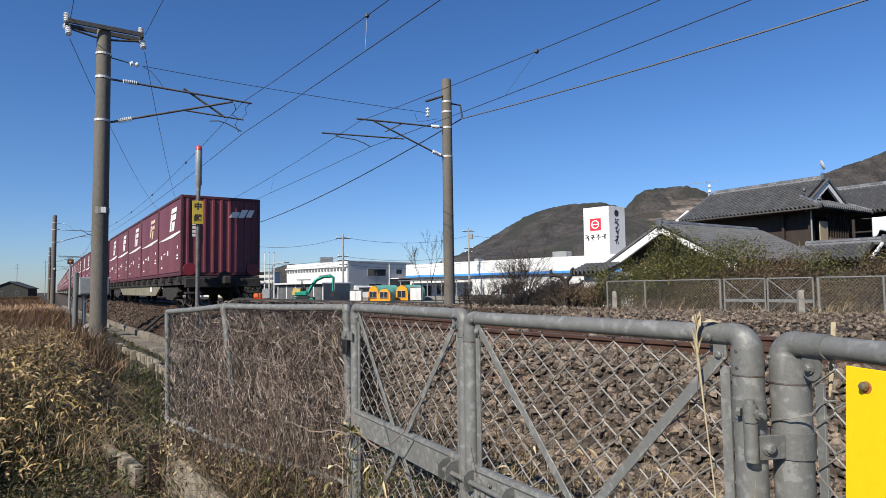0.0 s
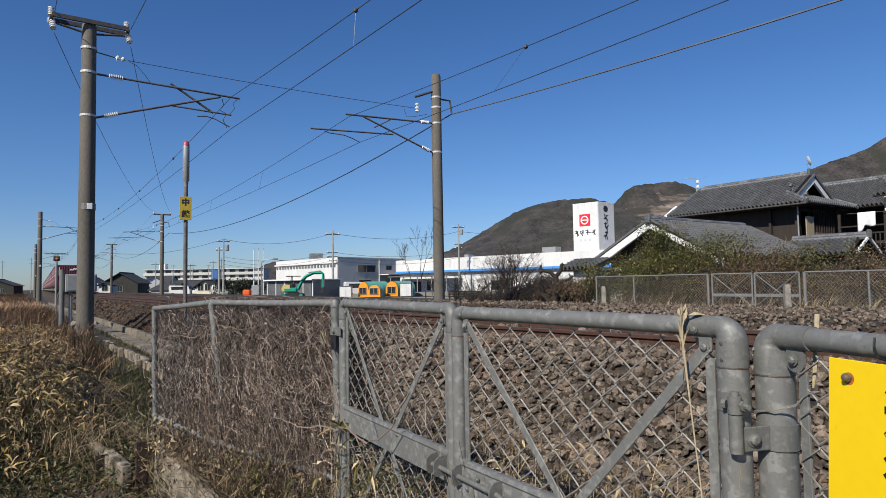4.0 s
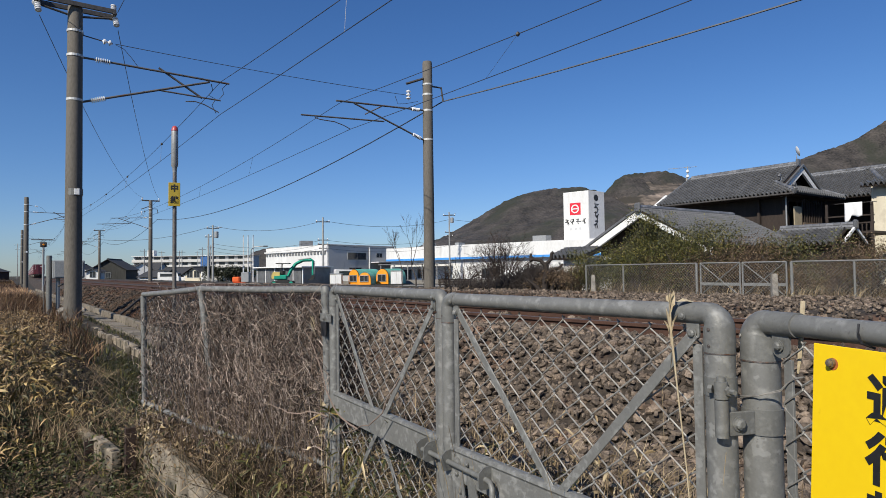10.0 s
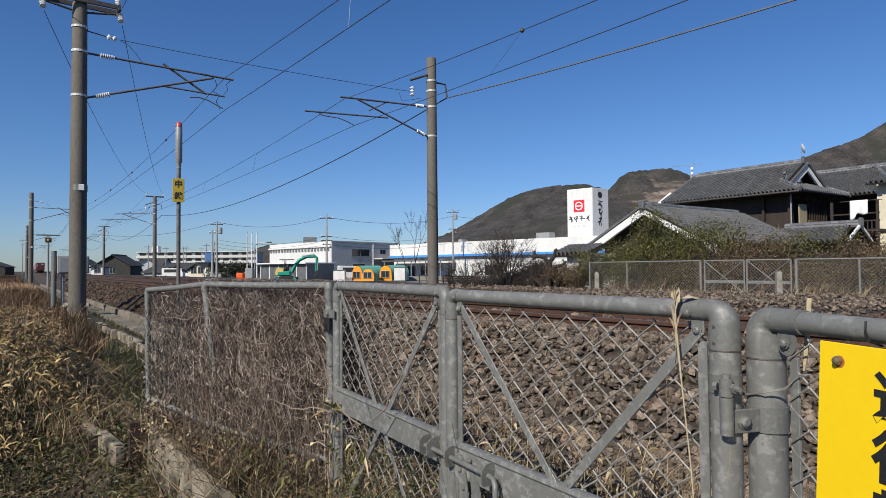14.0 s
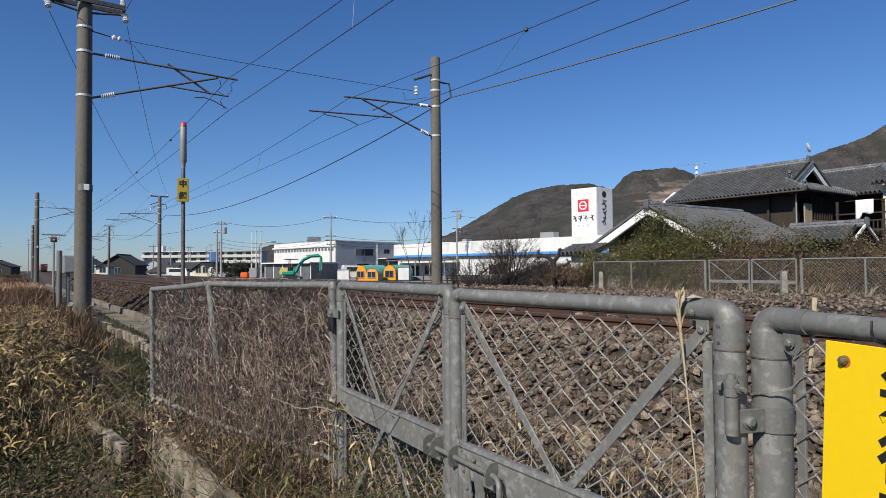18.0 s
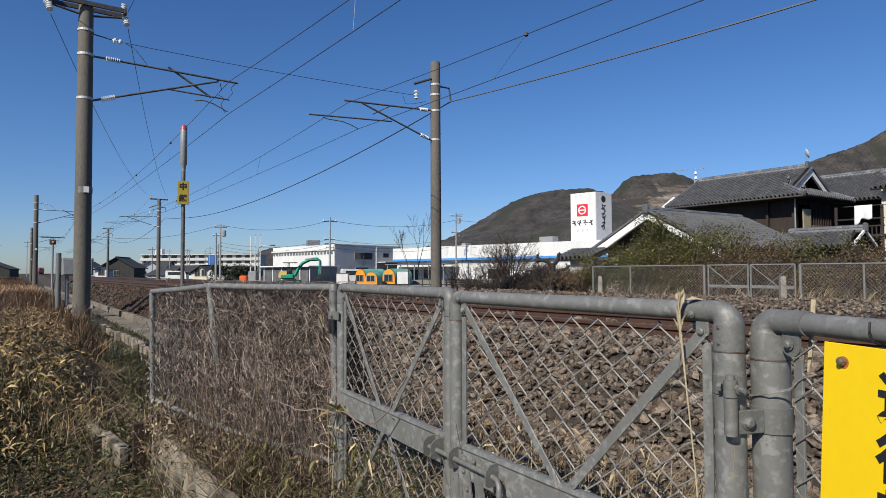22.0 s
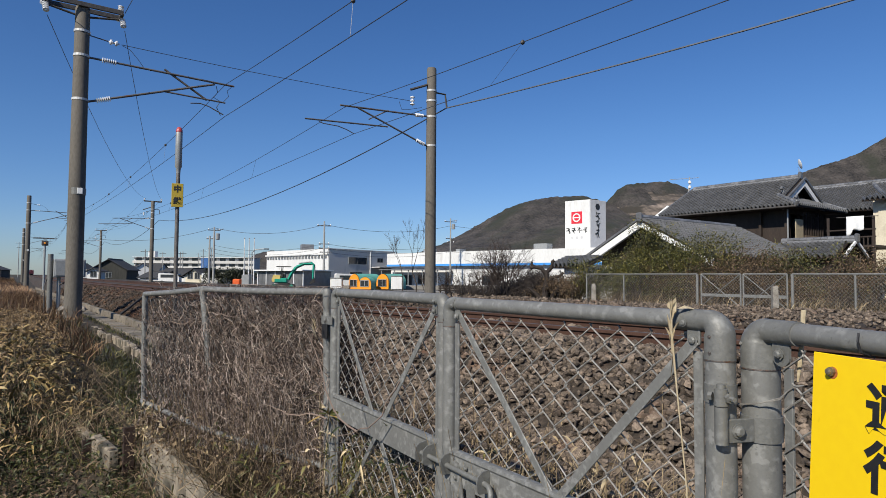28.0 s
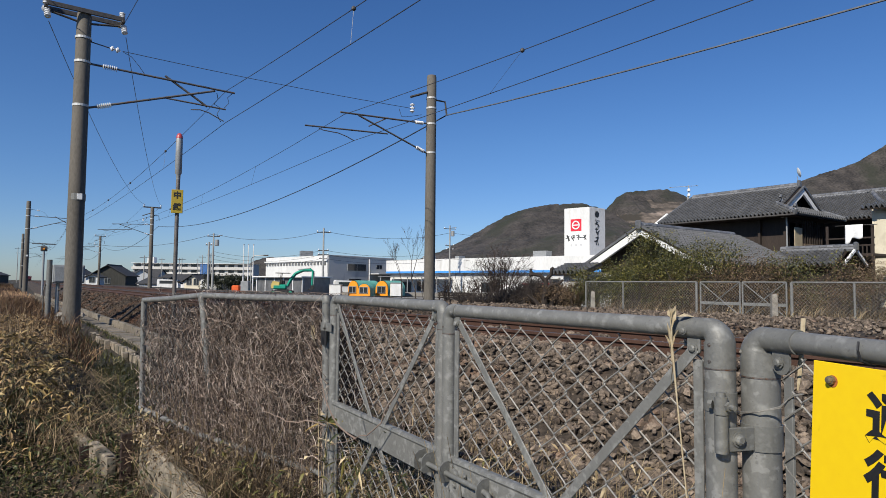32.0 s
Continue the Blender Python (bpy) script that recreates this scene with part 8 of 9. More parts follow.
stuffed("bamboo_stalks", v, f, STRAW, "thin dry stalks of the dwarf bamboo", "bamboo grass", LINE)

# russet dead grass round the pole and along the bank
g1 = scatter(12000, 8.6, 40, -2.5, 1.72, 7, lambda s, p: (p < 1.0 + 0.5 * smooth01(9, 12, s) or s > 17) and rough01(s * 0.5, p * 0.9, 8) > -0.25 - 0.3 * (p > 0.2))
v, f = blades(g1, np.random.default_rng(8).uniform(0.18, 0.62, len(g1)), 0.009, 0.55, 8)
stuffed("russet_grass", v, f, RUSSET, "tall russet dead grass around the pole base", "dead grass", LINE)
g2 = scatter(5200, 38, 120, -7, 1.9, 9)
v, f = blades(g2, np.random.default_rng(9).uniform(0.3, 0.9, len(g2)), 0.05, 0.5, 9)
stuffed("bank_grass", v, f, RUSSET, "dead grass along the bank into the distance", "dead grass", LINE)
g2 = scatter(3000, 14, 60, -8, -1, 10, lambda s, p: p < -1.5)
v, f = blades(g2, np.random.default_rng(10).uniform(0.2, 0.6, len(g2)), 0.02, 0.6, 10)
stuffed("bank_straw", v, f, STRAW, "pale dead grass on the outer bank", "dead grass", LINE)

# low weeds: ditch, path and the strip beside the trough
g3 = scatter(38000, 0.4, 10.5, -2.4, 1.62, 11, lambda s, p: rough01(s * 1.1, p * 1.1, 4) > -0.45)
v, f = blades(g3, np.random.default_rng(12).uniform(0.04, 0.15, len(g3)), 0.009, 1.0, 12)
stuffed("low_weeds", v, f, WEED, "low green weeds in the ditch", "weeds", LINE)
g3 = scatter(6500, 0.4, 10.5, -2.4, 1.62, 13, lambda s, p: rough01(s * 0.9, p * 0.9, 6) > -0.1)
v, f = blades(g3, np.random.default_rng(14).uniform(0.06, 0.26, len(g3)), 0.007, 1.1, 14)
stuffed("dead_weeds", v, f, STRAW, "flattened dead grass in the ditch", "dead grass", LINE)
g3 = scatter(26000, 0.4, 8.5, -3.4, 0.8, 15)
v, f = leaves(g3 + np.random.default_rng(15).uniform(0, 1, (len(g3), 3)) * np.stack([0.03 + 0 * g3[:, 1], 0.03 + 0 * g3[:, 1], np.where(g3[:, 1] < 5.2, 0.30, 0.14)], -1), np.random.default_rng(16).normal(0, 1, (len(g3), 3)) * np.array([1, 1, 0.5]), 0.045, 0.016, 16, 0.2)
r = np.random.default_rng(81)
foot = scatter(480, 5.9, 8.3, 0.25, 0.85, 82)
lie = r.normal(0, 1, (len(foot), 3)) * np.array([0.10, 0.22, 0.03]) + np.array([0.10, -0.12, 0.05])
v2, f2 = strands(np.stack([foot + np.array([0, 0, 0.10]), foot + lie * 0.6 + np.array([0, 0, 0.20]), foot + lie * 1.3 + np.array([0, 0, 0.06])], 1), 0.0022)
stuffed("fallen_straw", v2, f2, STRAW, "collapsed grey straw lying over the ditch edge", "dead grass", LINE)
stuffed("ground_leaves", v, f, SHRUB_BROWN, "brown and rusty fallen leaves in the ditch", "dead leaves", LINE)
# ditch weeds in the shade-coloured leaf, in place of a cast shadow
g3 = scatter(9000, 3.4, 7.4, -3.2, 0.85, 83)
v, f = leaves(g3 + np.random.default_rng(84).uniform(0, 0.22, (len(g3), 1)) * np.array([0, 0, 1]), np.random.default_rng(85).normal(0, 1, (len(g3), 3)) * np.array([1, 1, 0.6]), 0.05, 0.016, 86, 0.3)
stuffed("ditch_leaves", v, f, SASA_SHADE, "green leafy weeds in the ditch, darkened to stand for shade", "weeds", LINE)
g3 = scatter(7000, 6, 24, 0.8, 2.10, 17, lambda s, p: not 1.72 < p < 1.96)
v, f = blades(g3, np.random.default_rng(17).uniform(0.04, 0.16, len(g3)), 0.010, 0.8, 17)
stuffed("trough_weeds", v, f, WEED, "green weeds along the concrete trough", "weeds", LINE)

# thinner growth on the open ground round the gate
thin = np.random.default_rng(88)
g3 = scatter(15000, -9, 2.0, -9.0, 1.6, 87, lambda s, p: thin.random() < math.exp(-((s - 1.5) ** 2) / 22 - ((p + 0.4) ** 2) / 26) + 0.12)
v, f = blades(g3, np.random.default_rng(89).uniform(0.05, 0.2, len(g3)), 0.012, 0.9, 89)
stuffed("thin_weeds", v, f, WEED, "thin low weeds on the trodden ground", "weeds", LINE)
g3 = scatter(420, 0.8, 2.7, 1.75, 2.55, 92)
v, f = blades(g3, np.random.default_rng(93).uniform(0.12, 0.5, len(g3)), 0.008, 0.45, 93)
stuffed("ballast_foot_straw", v, f, PALE_STRAW, "pale yellow straw standing at the ballast foot behind the gate", "dead grass", LINE)
g3 = scatter(300, 0.8, 2.7, 1.75, 2.55, 94)
v, f = leaves(g3 + np.random.default_rng(95).uniform(0.02, 0.38, (len(g3), 1)) * np.array([0, 0, 1]), np.random.default_rng(96).normal(0, 1, (len(g3), 3)) * np.array([1, 1, 0.8]), 0.075, 0.017, 97, 0.4)
stuffed("ballast_foot_leaves", v, f, PALE_STRAW, "pale withered leaves behind the gate", "dead leaves", LINE)

# weeds before and under the fence
g4 = scatter(8500, 0.6, 5.4, 0.82, 2.3, 18, lambda s, p: rough01(s * 2, p * 2, 3) > -0.3)
v, f = blades(g4, np.random.default_rng(19).uniform(0.08, 0.34, len(g4)), 0.0055, 0.75, 19)
stuffed("fence_weeds", v, f, STRAW, "dry grass stalks tangled under the fence", "dead grass", LINE)
g4 = scatter(4800, 0.6, 5.4, 0.82, 2.1, 20, lambda s, p: rough01(s * 1.6, p * 2, 9) > -0.15)
v, f = leaves(g4 + np.random.default_rng(21).uniform(0, 0.34, (len(g4), 1)) * np.array([0, 0, 1]), np.random.default_rng(22).normal(0, 1, (len(g4), 3)) * np.array([1, 1, 0.6]), 0.065, 0.014, 22, 0.5)
stuffed("fence_leaves", v, f, WEED, "olive leaves of weeds under the fence", "weeds", LINE)
g4 = scatter(1500, 0.6, 6.5, 2.0, 3.1, 23, lambda s, p: rough01(s * 1.3, p * 2, 13) > 0.05)
g4[:, 2] = [bed_z(max(2.62, q[0] - bend(q[1]))) if q[0] > 2.6 else q[2] for q in g4]
v, f = blades(g4, np.random.default_rng(24).uniform(0.10, 0.42, len(g4)), 0.010, 0.8, 24)
stuffed("ballast_straw", v, f, STRAW, "tufts of pale dry grass at the foot of the ballast", "dead grass", LINE)

# dead vines all over the bent fence
def fence_point(u, z):
    a, b = (FP[0], FP[1]) if u < 0.53 else (FP[1], FP[2])
    t = u / 0.53 if u < 0.53 else (u - 0.53) / 0.47
    return np.array([a[0] + (b[0] - a[0]) * t, a[1] + (b[1] - a[1]) * t, z])


rng = np.random.default_rng(41)
n = 7600
u = np.where(rng.random(n) < 0.88, rng.uniform(0.0, 0.55, n), rng.uniform(0.5, 1.0, n))
start = np.array([fence_point(a, z) for a, z in zip(u, 0.34 + 1.05 * rng.beta(1.3, 1.5, n))]) + rng.normal(0, 0.03, (n, 3)) * np.array([1, 1, 0])
walkers = wander(start, 0.036, 11, rng, 0.76)
flat = walkers - start[:, None]
nf = np.array([0.66, 0.75, 0.0])
flat = flat - 0.72 * (flat @ nf)[..., None] * nf
walkers = start[:, None] + flat + nf * 0.045
walkers[..., 2] = np.clip(walkers[..., 2], 0.25, 1.44)
v, f = strands(walkers, rng.uniform(0.0008, 0.0028, n))
stuffed("fence_vines", v, f, VINE, "tangle of dead grey vines woven through the fence mesh", "vines")
# dark layer behind the mesh, standing for the shade in its gaps
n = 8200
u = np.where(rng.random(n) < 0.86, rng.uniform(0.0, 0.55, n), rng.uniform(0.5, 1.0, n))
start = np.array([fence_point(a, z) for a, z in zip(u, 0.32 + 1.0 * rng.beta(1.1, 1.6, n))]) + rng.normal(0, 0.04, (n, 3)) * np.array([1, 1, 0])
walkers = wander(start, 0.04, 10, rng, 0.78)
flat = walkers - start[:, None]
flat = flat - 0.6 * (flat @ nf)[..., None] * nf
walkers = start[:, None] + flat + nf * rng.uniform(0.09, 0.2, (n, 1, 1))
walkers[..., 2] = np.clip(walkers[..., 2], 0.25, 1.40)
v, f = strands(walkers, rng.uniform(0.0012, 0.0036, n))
stuffed("inner_vines", v, f, TWIG, "dark layer of dead vine stems standing for shade in the fence gaps", "vines")
n = 2300
u = rng.uniform(0.0, 1.0, n)
c = np.array([fence_point(a, z) for a, z in zip(u, 0.28 + 0.34 * rng.beta(1.0, 1.8, n))]) + rng.normal(0, 0.07, (n, 3)) * np.array([1, 1, 0.2]) - nf * 0.02
v, f = leaves(c, rng.normal(0, 1, (n, 3)) + np.array([0, -0.3, 0.0]), 0.034, 0.013, 44, 0.4)
n2 = 620
u = rng.uniform(0.0, 1.0, n2)
c2 = np.array([fence_point(a, z) for a, z in zip(u, 0.3 + 0.38 * rng.beta(1.0, 2.0, n2))]) + rng.normal(0, 0.07, (n2, 3)) * np.array([1, 1, 0.2]) - nf * 0.05
v2, f2 = leaves(c2, rng.normal(0, 1, (n2, 3)), 0.04, 0.013, 46, 0.4)
stuffed("pale_fence_leaves", v2, f2, PALE_STRAW, "scattered pale dry leaves at the fence foot", "dead leaves")
stuffed("fence_foot_leaves", v, f, SHRUB_BROWN, "brown withered leaves heaped along the fence foot", "dead leaves")
n = 1000
u = 0.66 * rng.beta(1.0, 1.15, n)
base = np.array([fence_point(a, 0.30) for a in u]) + rng.normal(0, 0.07, (n, 3)) * np.array([1, 1, 0.3]) + nf * 0.05
ht = 0.18 + 0.62 * rng.beta(1.3, 2.2, n)
topp = base + np.stack([rng.normal(0, 0.06, n), rng.normal(0, 0.05, n), ht], -1)
v, f = strands(np.stack([base, (base * 0.6 + topp * 0.4) + rng.normal(0, 0.02, (n, 3)), (base * 0.25 + topp * 0.75) + rng.normal(0, 0.025, (n, 3)), topp], 1), rng.uniform(0.001, 0.0024, n))
h = 420
stuffed("straw_fence_stalks", v[:h], f[: len(f) * h // n], STRAW, "pale straw stalks standing along the fence", "dead stalks")
v, f = v[h:], f[: len(f) * (n - h) // n]
stuffed("fence_stalks", v, f, VINE, "upright dead stalks along the fence", "dead stalks")
n = 1300
u = rng.uniform(0.0, 1.0, n)
c = np.array([fence_point(a, z) for a, z in zip(u, 0.35 + 1.0 * rng.beta(1.2, 2.0, n))]) + rng.normal(0, 0.05, (n, 3)) * np.array([1, 1, 0])
v, f = leaves(c, rng.normal(0, 1, (n, 3)) + np.array([0, 0, -0.5]), 0.026, 0.010, 43, 0.3)
stuffed("fence_dead_leaves", v, f, VINE, "shrivelled grey leaves caught in the fence", "dead leaves")
n = 300
r = np.random.default_rng(45)
base = np.array([-0.98, 3.42, 0.32]) + r.normal(0, 1, (n, 3)) * np.array([0.19, 0.15, 0.01])
topp = base + np.stack([r.normal(0, 0.17, n), r.normal(-0.03, 0.13, n), 0.10 + 0.42 * r.beta(1.2, 2.2, n)], -1)
v, f = strands(np.stack([base, base * 0.55 + topp * 0.45 + r.normal(0, 0.015, (n, 3)), topp], 1), r.uniform(0.0015, 0.0032, n))
stuffed("straw_tussock", v, f, STRAW, "tussock of dry straw standing before the fence", "dead grass")
# a few long runners over the top rail and across the left gate leaf
n = 26
for k in range(n):
    r = np.random.default_rng(60 + k)
    a = fence_point(r.uniform(0, 1), 1.2) if k < 17 else np.array([-0.53 + 0.5 * r.random(), 3.16 - 0.9 * r.random(), r.uniform(0.5, 1.3)])
    wpts = wander(a[None], 0.05, 12, r, 0.88)[0]
    d = wpts - a
    d = d - 0.8 * (d @ nf)[:, None] * nf
    q = a + d
    q[:, 2] = np.clip(q[:, 2], 0.3, 1.46)
    solid("vine_runner", Mesh().tube([tuple(x) for x in q], list(np.linspace(0.0035, 0.0015, 12)), 5), VINE, "dead grey vine runner on the fence", "vine", "vine runners")

# green and yellow leaves poking through the left leaf
n = 700
r = np.random.default_rng(77)
t = r.uniform(-0.05, 1.0, n)
c = np.stack([-0.528 + 0.53 * t, 3.05 - 0.88 * t, 0.30 + 0.55 * r.beta(1, 2.2, n)], -1) + r.normal(0, 0.04, (n, 3))
v, f = leaves(c, r.normal(0, 1, (n, 3)) + np.array([0, -0.4, 0.5]), 0.065, 0.011, 78, 0.6)
stuffed("gate_leaves", v, f, WEED, "yellow-green bamboo leaves growing through the gate", "bamboo grass")
n = 420
t = r.uniform(-0.1, 1.0, n)
c = np.stack([-0.49 + 0.53 * t, 3.10 - 0.88 * t, 0.28 + 0.5 * r.beta(1, 2.0, n)], -1) + r.normal(0, 0.05, (n, 3)) * np.array([1, 1, 0.3])
v, f = leaves(c, r.normal(0, 1, (n, 3)) + np.array([0, -0.2, 0.6]), 0.075, 0.012, 80, 0.5)
stuffed("dry_gate_leaves", v, f, PALE_STRAW, "pale dry bamboo leaves behind the gate foot", "bamboo grass")
base = c[:160] * np.array([1, 1, 0]) + np.array([0, 0, 0.25])
topp = base + np.stack([r.normal(0, 0.05, 160), r.normal(0, 0.05, 160), 0.2 + 0.5 * r.beta(1, 2, 160)], -1)
v, f = strands(np.stack([base, base * 0.5 + topp * 0.5 + r.normal(0, 0.015, (160, 3)), topp], 1), 0.0017)
r2 = np.random.default_rng(177)
t2 = r2.uniform(-0.08, 1.0, 1500)
c2 = np.stack([-0.46 + 0.53 * t2, 3.13 - 0.88 * t2, 0.26 + 0.5 * r2.beta(1.0, 1.7, 1500)], -1) + r2.normal(0, 0.05, (1500, 3)) * np.array([1, 1, 0.2]) + np.array([0.05, 0.03, 0])
v2, f2 = strands(wander(c2, 0.035, 7, r2, 0.85), r2.uniform(0.001, 0.0026, 1500))
stuffed("gate_foot_tangle", v2, f2, STRAW, "tangle of dead brown stems behind the gate foot", "dead grass")
stuffed("dry_gate_stalks", v, f, PALE_STRAW, "dry stalks standing behind the gate mesh", "dead stalks")
n = 620
c = np.stack([0.02 + 0.56 * r.random(n), 2.2 - 0.9 * r.random(n), 0.25 + 0.30 * r.beta(1, 1.5, n)], -1) + np.array([0.15, 0.1, 0])
v, f = leaves(c, r.normal(0, 1, (n, 3)) + np.array([0, -0.3, 0.9]), 0.085, 0.010, 79, 0.6)
stuffed("gate_straw", v, f, PALE_STRAW, "pale dry leaves standing behind the gate", "dead grass")


REED = mat("pale_reed", (0.30, 0.235, 0.14), (0.5, 0.42, 0.28), 20, 0.7, 0, 0.05, 6)


def stalk(name, pts, r, label, leafs=()):
    g = thing(name, pose(0, 0, 0), label, "dry stalk", "dry stalks at the gate")
    part("stem", Mesh().tube(pts, r, 7), REED, g, smooth=True)
    for at, d, ln, w in leafs:
        vv, ff = leaves(np.array([at]), np.array([d]), ln, w, int(at[2] * 1000) % 97, 0.3)
        me = Mesh()
        me.add([tuple(x) for x in vv.reshape(-1, 3)], ff)
        part("dry_leaf", me, REED, g)
    return g


REED_AT = Vector((0.446, 1.15, 0)) - m_r @ Vector((0.900, -0.035, 0))      # the reed is written about its own place, then set before the rail
reed = stalk("reed_stalk", [(0.474, 1.115, 0.85), (0.465, 1.130, 1.08), (0.454, 1.142, 1.25), (0.446, 1.15, 1.38), (0.444, 1.145, 1.445)], [0.0013, 0.0015, 0.0018, 0.0028, 0.002], "dry straw-coloured reed leaning on the gate rail",
      (((0.446, 1.15, 1.33), (-0.08, 0, 1.0), 0.10, 0.012), ((0.446, 1.15, 1.35), (0.16, 0.0, 1.0), 0.085, 0.012), ((0.449, 1.148, 1.37), (0.32, 0.0, 1.0), 0.06, 0.010), ((0.442, 1.148, 1.36), (-0.28, 0.0, 1.0), 0.06, 0.011), ((0.445, 1.146, 1.43), (0.3, 0.1, 0.5), 0.035, 0.010), ((0.445, 1.148, 1.40), (0.14, 0.0, 1.0), 0.062, 0.018), ((0.443, 1.147, 1.395), (-0.04, 0.0, 1.0), 0.075, 0.014), ((0.447, 1.146, 1.405), (0.5, 0.1, 0.9), 0.05, 0.016),
       ((0.445, 1.146, 1.425), (-0.2, 0.1, 1), 0.03, 0.012), ((0.455, 1.14, 1.428), (1, 0.15, 0.05), 0.045, 0.016), ((0.448, 1.15, 1.34), (-0.05, 0.1, -1), 0.10, 0.008)))
reed.matrix_basis = Matrix.Translation(-REED_AT)
rr_ = random.Random(7)
sprig = thing("bamboo_sprig", pose(-0.545, 3.00, 0.83), "sprig of yellow-green bamboo leaves at the gate post", "bamboo sprig")
part("stem", Mesh().tube([(-0.03, 0.02, -0.5), (-0.015, 0.01, -0.2), (0, 0, 0)], [0.003, 0.0025, 0.002], 6), REED, sprig)
for k in range(11):
    a = 2 * math.pi * k / 11 + rr_.uniform(-.2, .2)
    vv, ff = leaves(np.array([(0.0, 0.0, 0.0)]), np.array([(math.cos(a), -0.5, 0.7 * math.sin(a))]), 0.085 * rr_.uniform(0.7, 1.2), 0.017, 300 + k, 0.2)
    part("leaf", Mesh().add([tuple(x) for x in vv.reshape(-1, 3)], ff), WEED if k % 3 else SASA_GOLD, sprig)
stalk("dry_leaf_stem", [(-0.59, 3.05, 0.45), (-0.595, 3.05, 0.7), (-0.60, 3.05, 0.92)], [0.002, 0.002, 0.001], "dry stem with pale withered leaves before the fence",
      tuple(((-0.597, 3.045, 0.74 + 0.03 * k), (rr_.uniform(-1, 1), -0.3, rr_.uniform(-0.4, 1.0)), 0.075, 0.018) for k in range(7)))
stalk("dry_bamboo_leaf", [(-0.645, 3.10, 1.282), (-0.635, 3.097, 1.26)], [0.0015, 0.001], "pale dry bamboo leaf caught in the fence mesh", (((-0.648, 3.04, 1.288), (0.45, 0, -0.8), 0.075, 0.018), ((-0.646, 3.035, 1.290), (0.55, 0.1, -0.7), 0.06, 0.018), ((-0.640, 3.03, 1.27), (0.35, -0.1, -0.9), 0.06, 0.016)))
r = np.random.default_rng(91)
n = 380
tt = r.uniform(0.05, 1.0, n)
base = np.stack([0.07 + 0.54 * tt, 2.15 - 0.83 * tt, 0.25 + 0.2 * r.random(n)], -1) + r.normal(0, 0.03, (n, 3)) * np.array([1, 1, 0])
topp = base + np.stack([r.normal(0, 0.07, n), r.normal(0, 0.05, n), 0.12 + 0.75 * r.beta(1.0, 2.2, n)], -1)
v, f = strands(np.stack([base, base * 0.6 + topp * 0.4 + r.normal(0, 0.015, (n, 3)), base * 0.25 + topp * 0.75 + r.normal(0, 0.02, (n, 3)), topp], 1), r.uniform(0.0009, 0.002, n))
stuffed("gate_stalks", v, f, PALE_STRAW, "thin dry stalks standing through the gate mesh", "dead stalks")
n = 110
tt = r.uniform(0.0, 1.0, n)
start = np.stack([0.12 + 0.54 * tt, 2.18 - 0.83 * tt, 0.35 + 0.95 * r.beta(1.0, 1.5, n)], -1)
v, f = strands(wander(start, 0.022, 8, r, 0.82) * np.array([1, 1, 1.0]), r.uniform(0.0008, 0.0019, n))
stuffed("gate_vines", v, f, TWIG, "short dark dead vines clinging to the gate mesh", "vines")
stalk("cane_stub", [(0.678, 1.195, 1.295), (0.684, 1.197, 1.33), (0.690, 1.199, 1.38), (0.695, 1.20, 1.433)], [0.002, 0.0045, 0.0042, 0.005], "broken pale cane standing behind the fence")

# ---- shrubs and trees beyond the line ----
def shrub(m, rx, ry, h, n, material, label, seed, size=0.085, name="shrub"):
    g = thing(name, m, label, "shrub", "shrubs beyond the tracks")
    r = np.random.default_rng(seed)
    trunk = Mesh()
    tips = []
    for k in range(7):
        a = r.uniform(0, 6.28)
        top_ = (rx * 0.7 * math.cos(a) * r.random(), ry * 0.7 * math.sin(a) * r.random(), h * r.uniform(0.6, 0.95))
        mid_ = (top_[0] * 0.35 + r.normal(0, .05), top_[1] * 0.35 + r.normal(0, .05), top_[2] * 0.5)
        trunk.tube([(r.normal(0, .06), r.normal(0, .06), -0.1), mid_, top_], [0.035, 0.022, 0.008], 5)
        tips.append(top_)
    part("trunk", trunk, BARK, g)
    blobs = [(np.array(t) * np.array([1.1, 1.1, 0.9]), r.uniform(0.28, 0.5)) for t in tips] + [(np.array([rx * r.normal(0, .5), ry * r.normal(0, .5), h * r.uniform(0.25, 0.85)]), r.uniform(0.25, 0.5)) for _ in range(16)]
    c, d = [], []
    for b, rad in blobs:
        q = r.normal(0, 1, (n // len(blobs), 3))
        q /= np.linalg.norm(q, axis=1, keepdims=True)
        rr = rad * r.random((len(q), 1)) ** 0.45 * min(rx, 1.2)
        c.append(b + q * rr * np.array([rx / max(rx, 0.5), 1, 0.9]))
        d.append(q + r.normal(0, 0.6, q.shape))
    c, d = np.concatenate(c), np.concatenate(d)
    c[:, 2] = np.maximum(c[:, 2], 0.02)
    v, f = leaves(c, d, size, size * 0.42, seed + 1, 0.3)
    me = Mesh()
    me.v, me.f, me.n = [tuple(x) for x in v.reshape(-1, 3)], f, len(v) * 8
    part("crown", me, material, g)
    return g


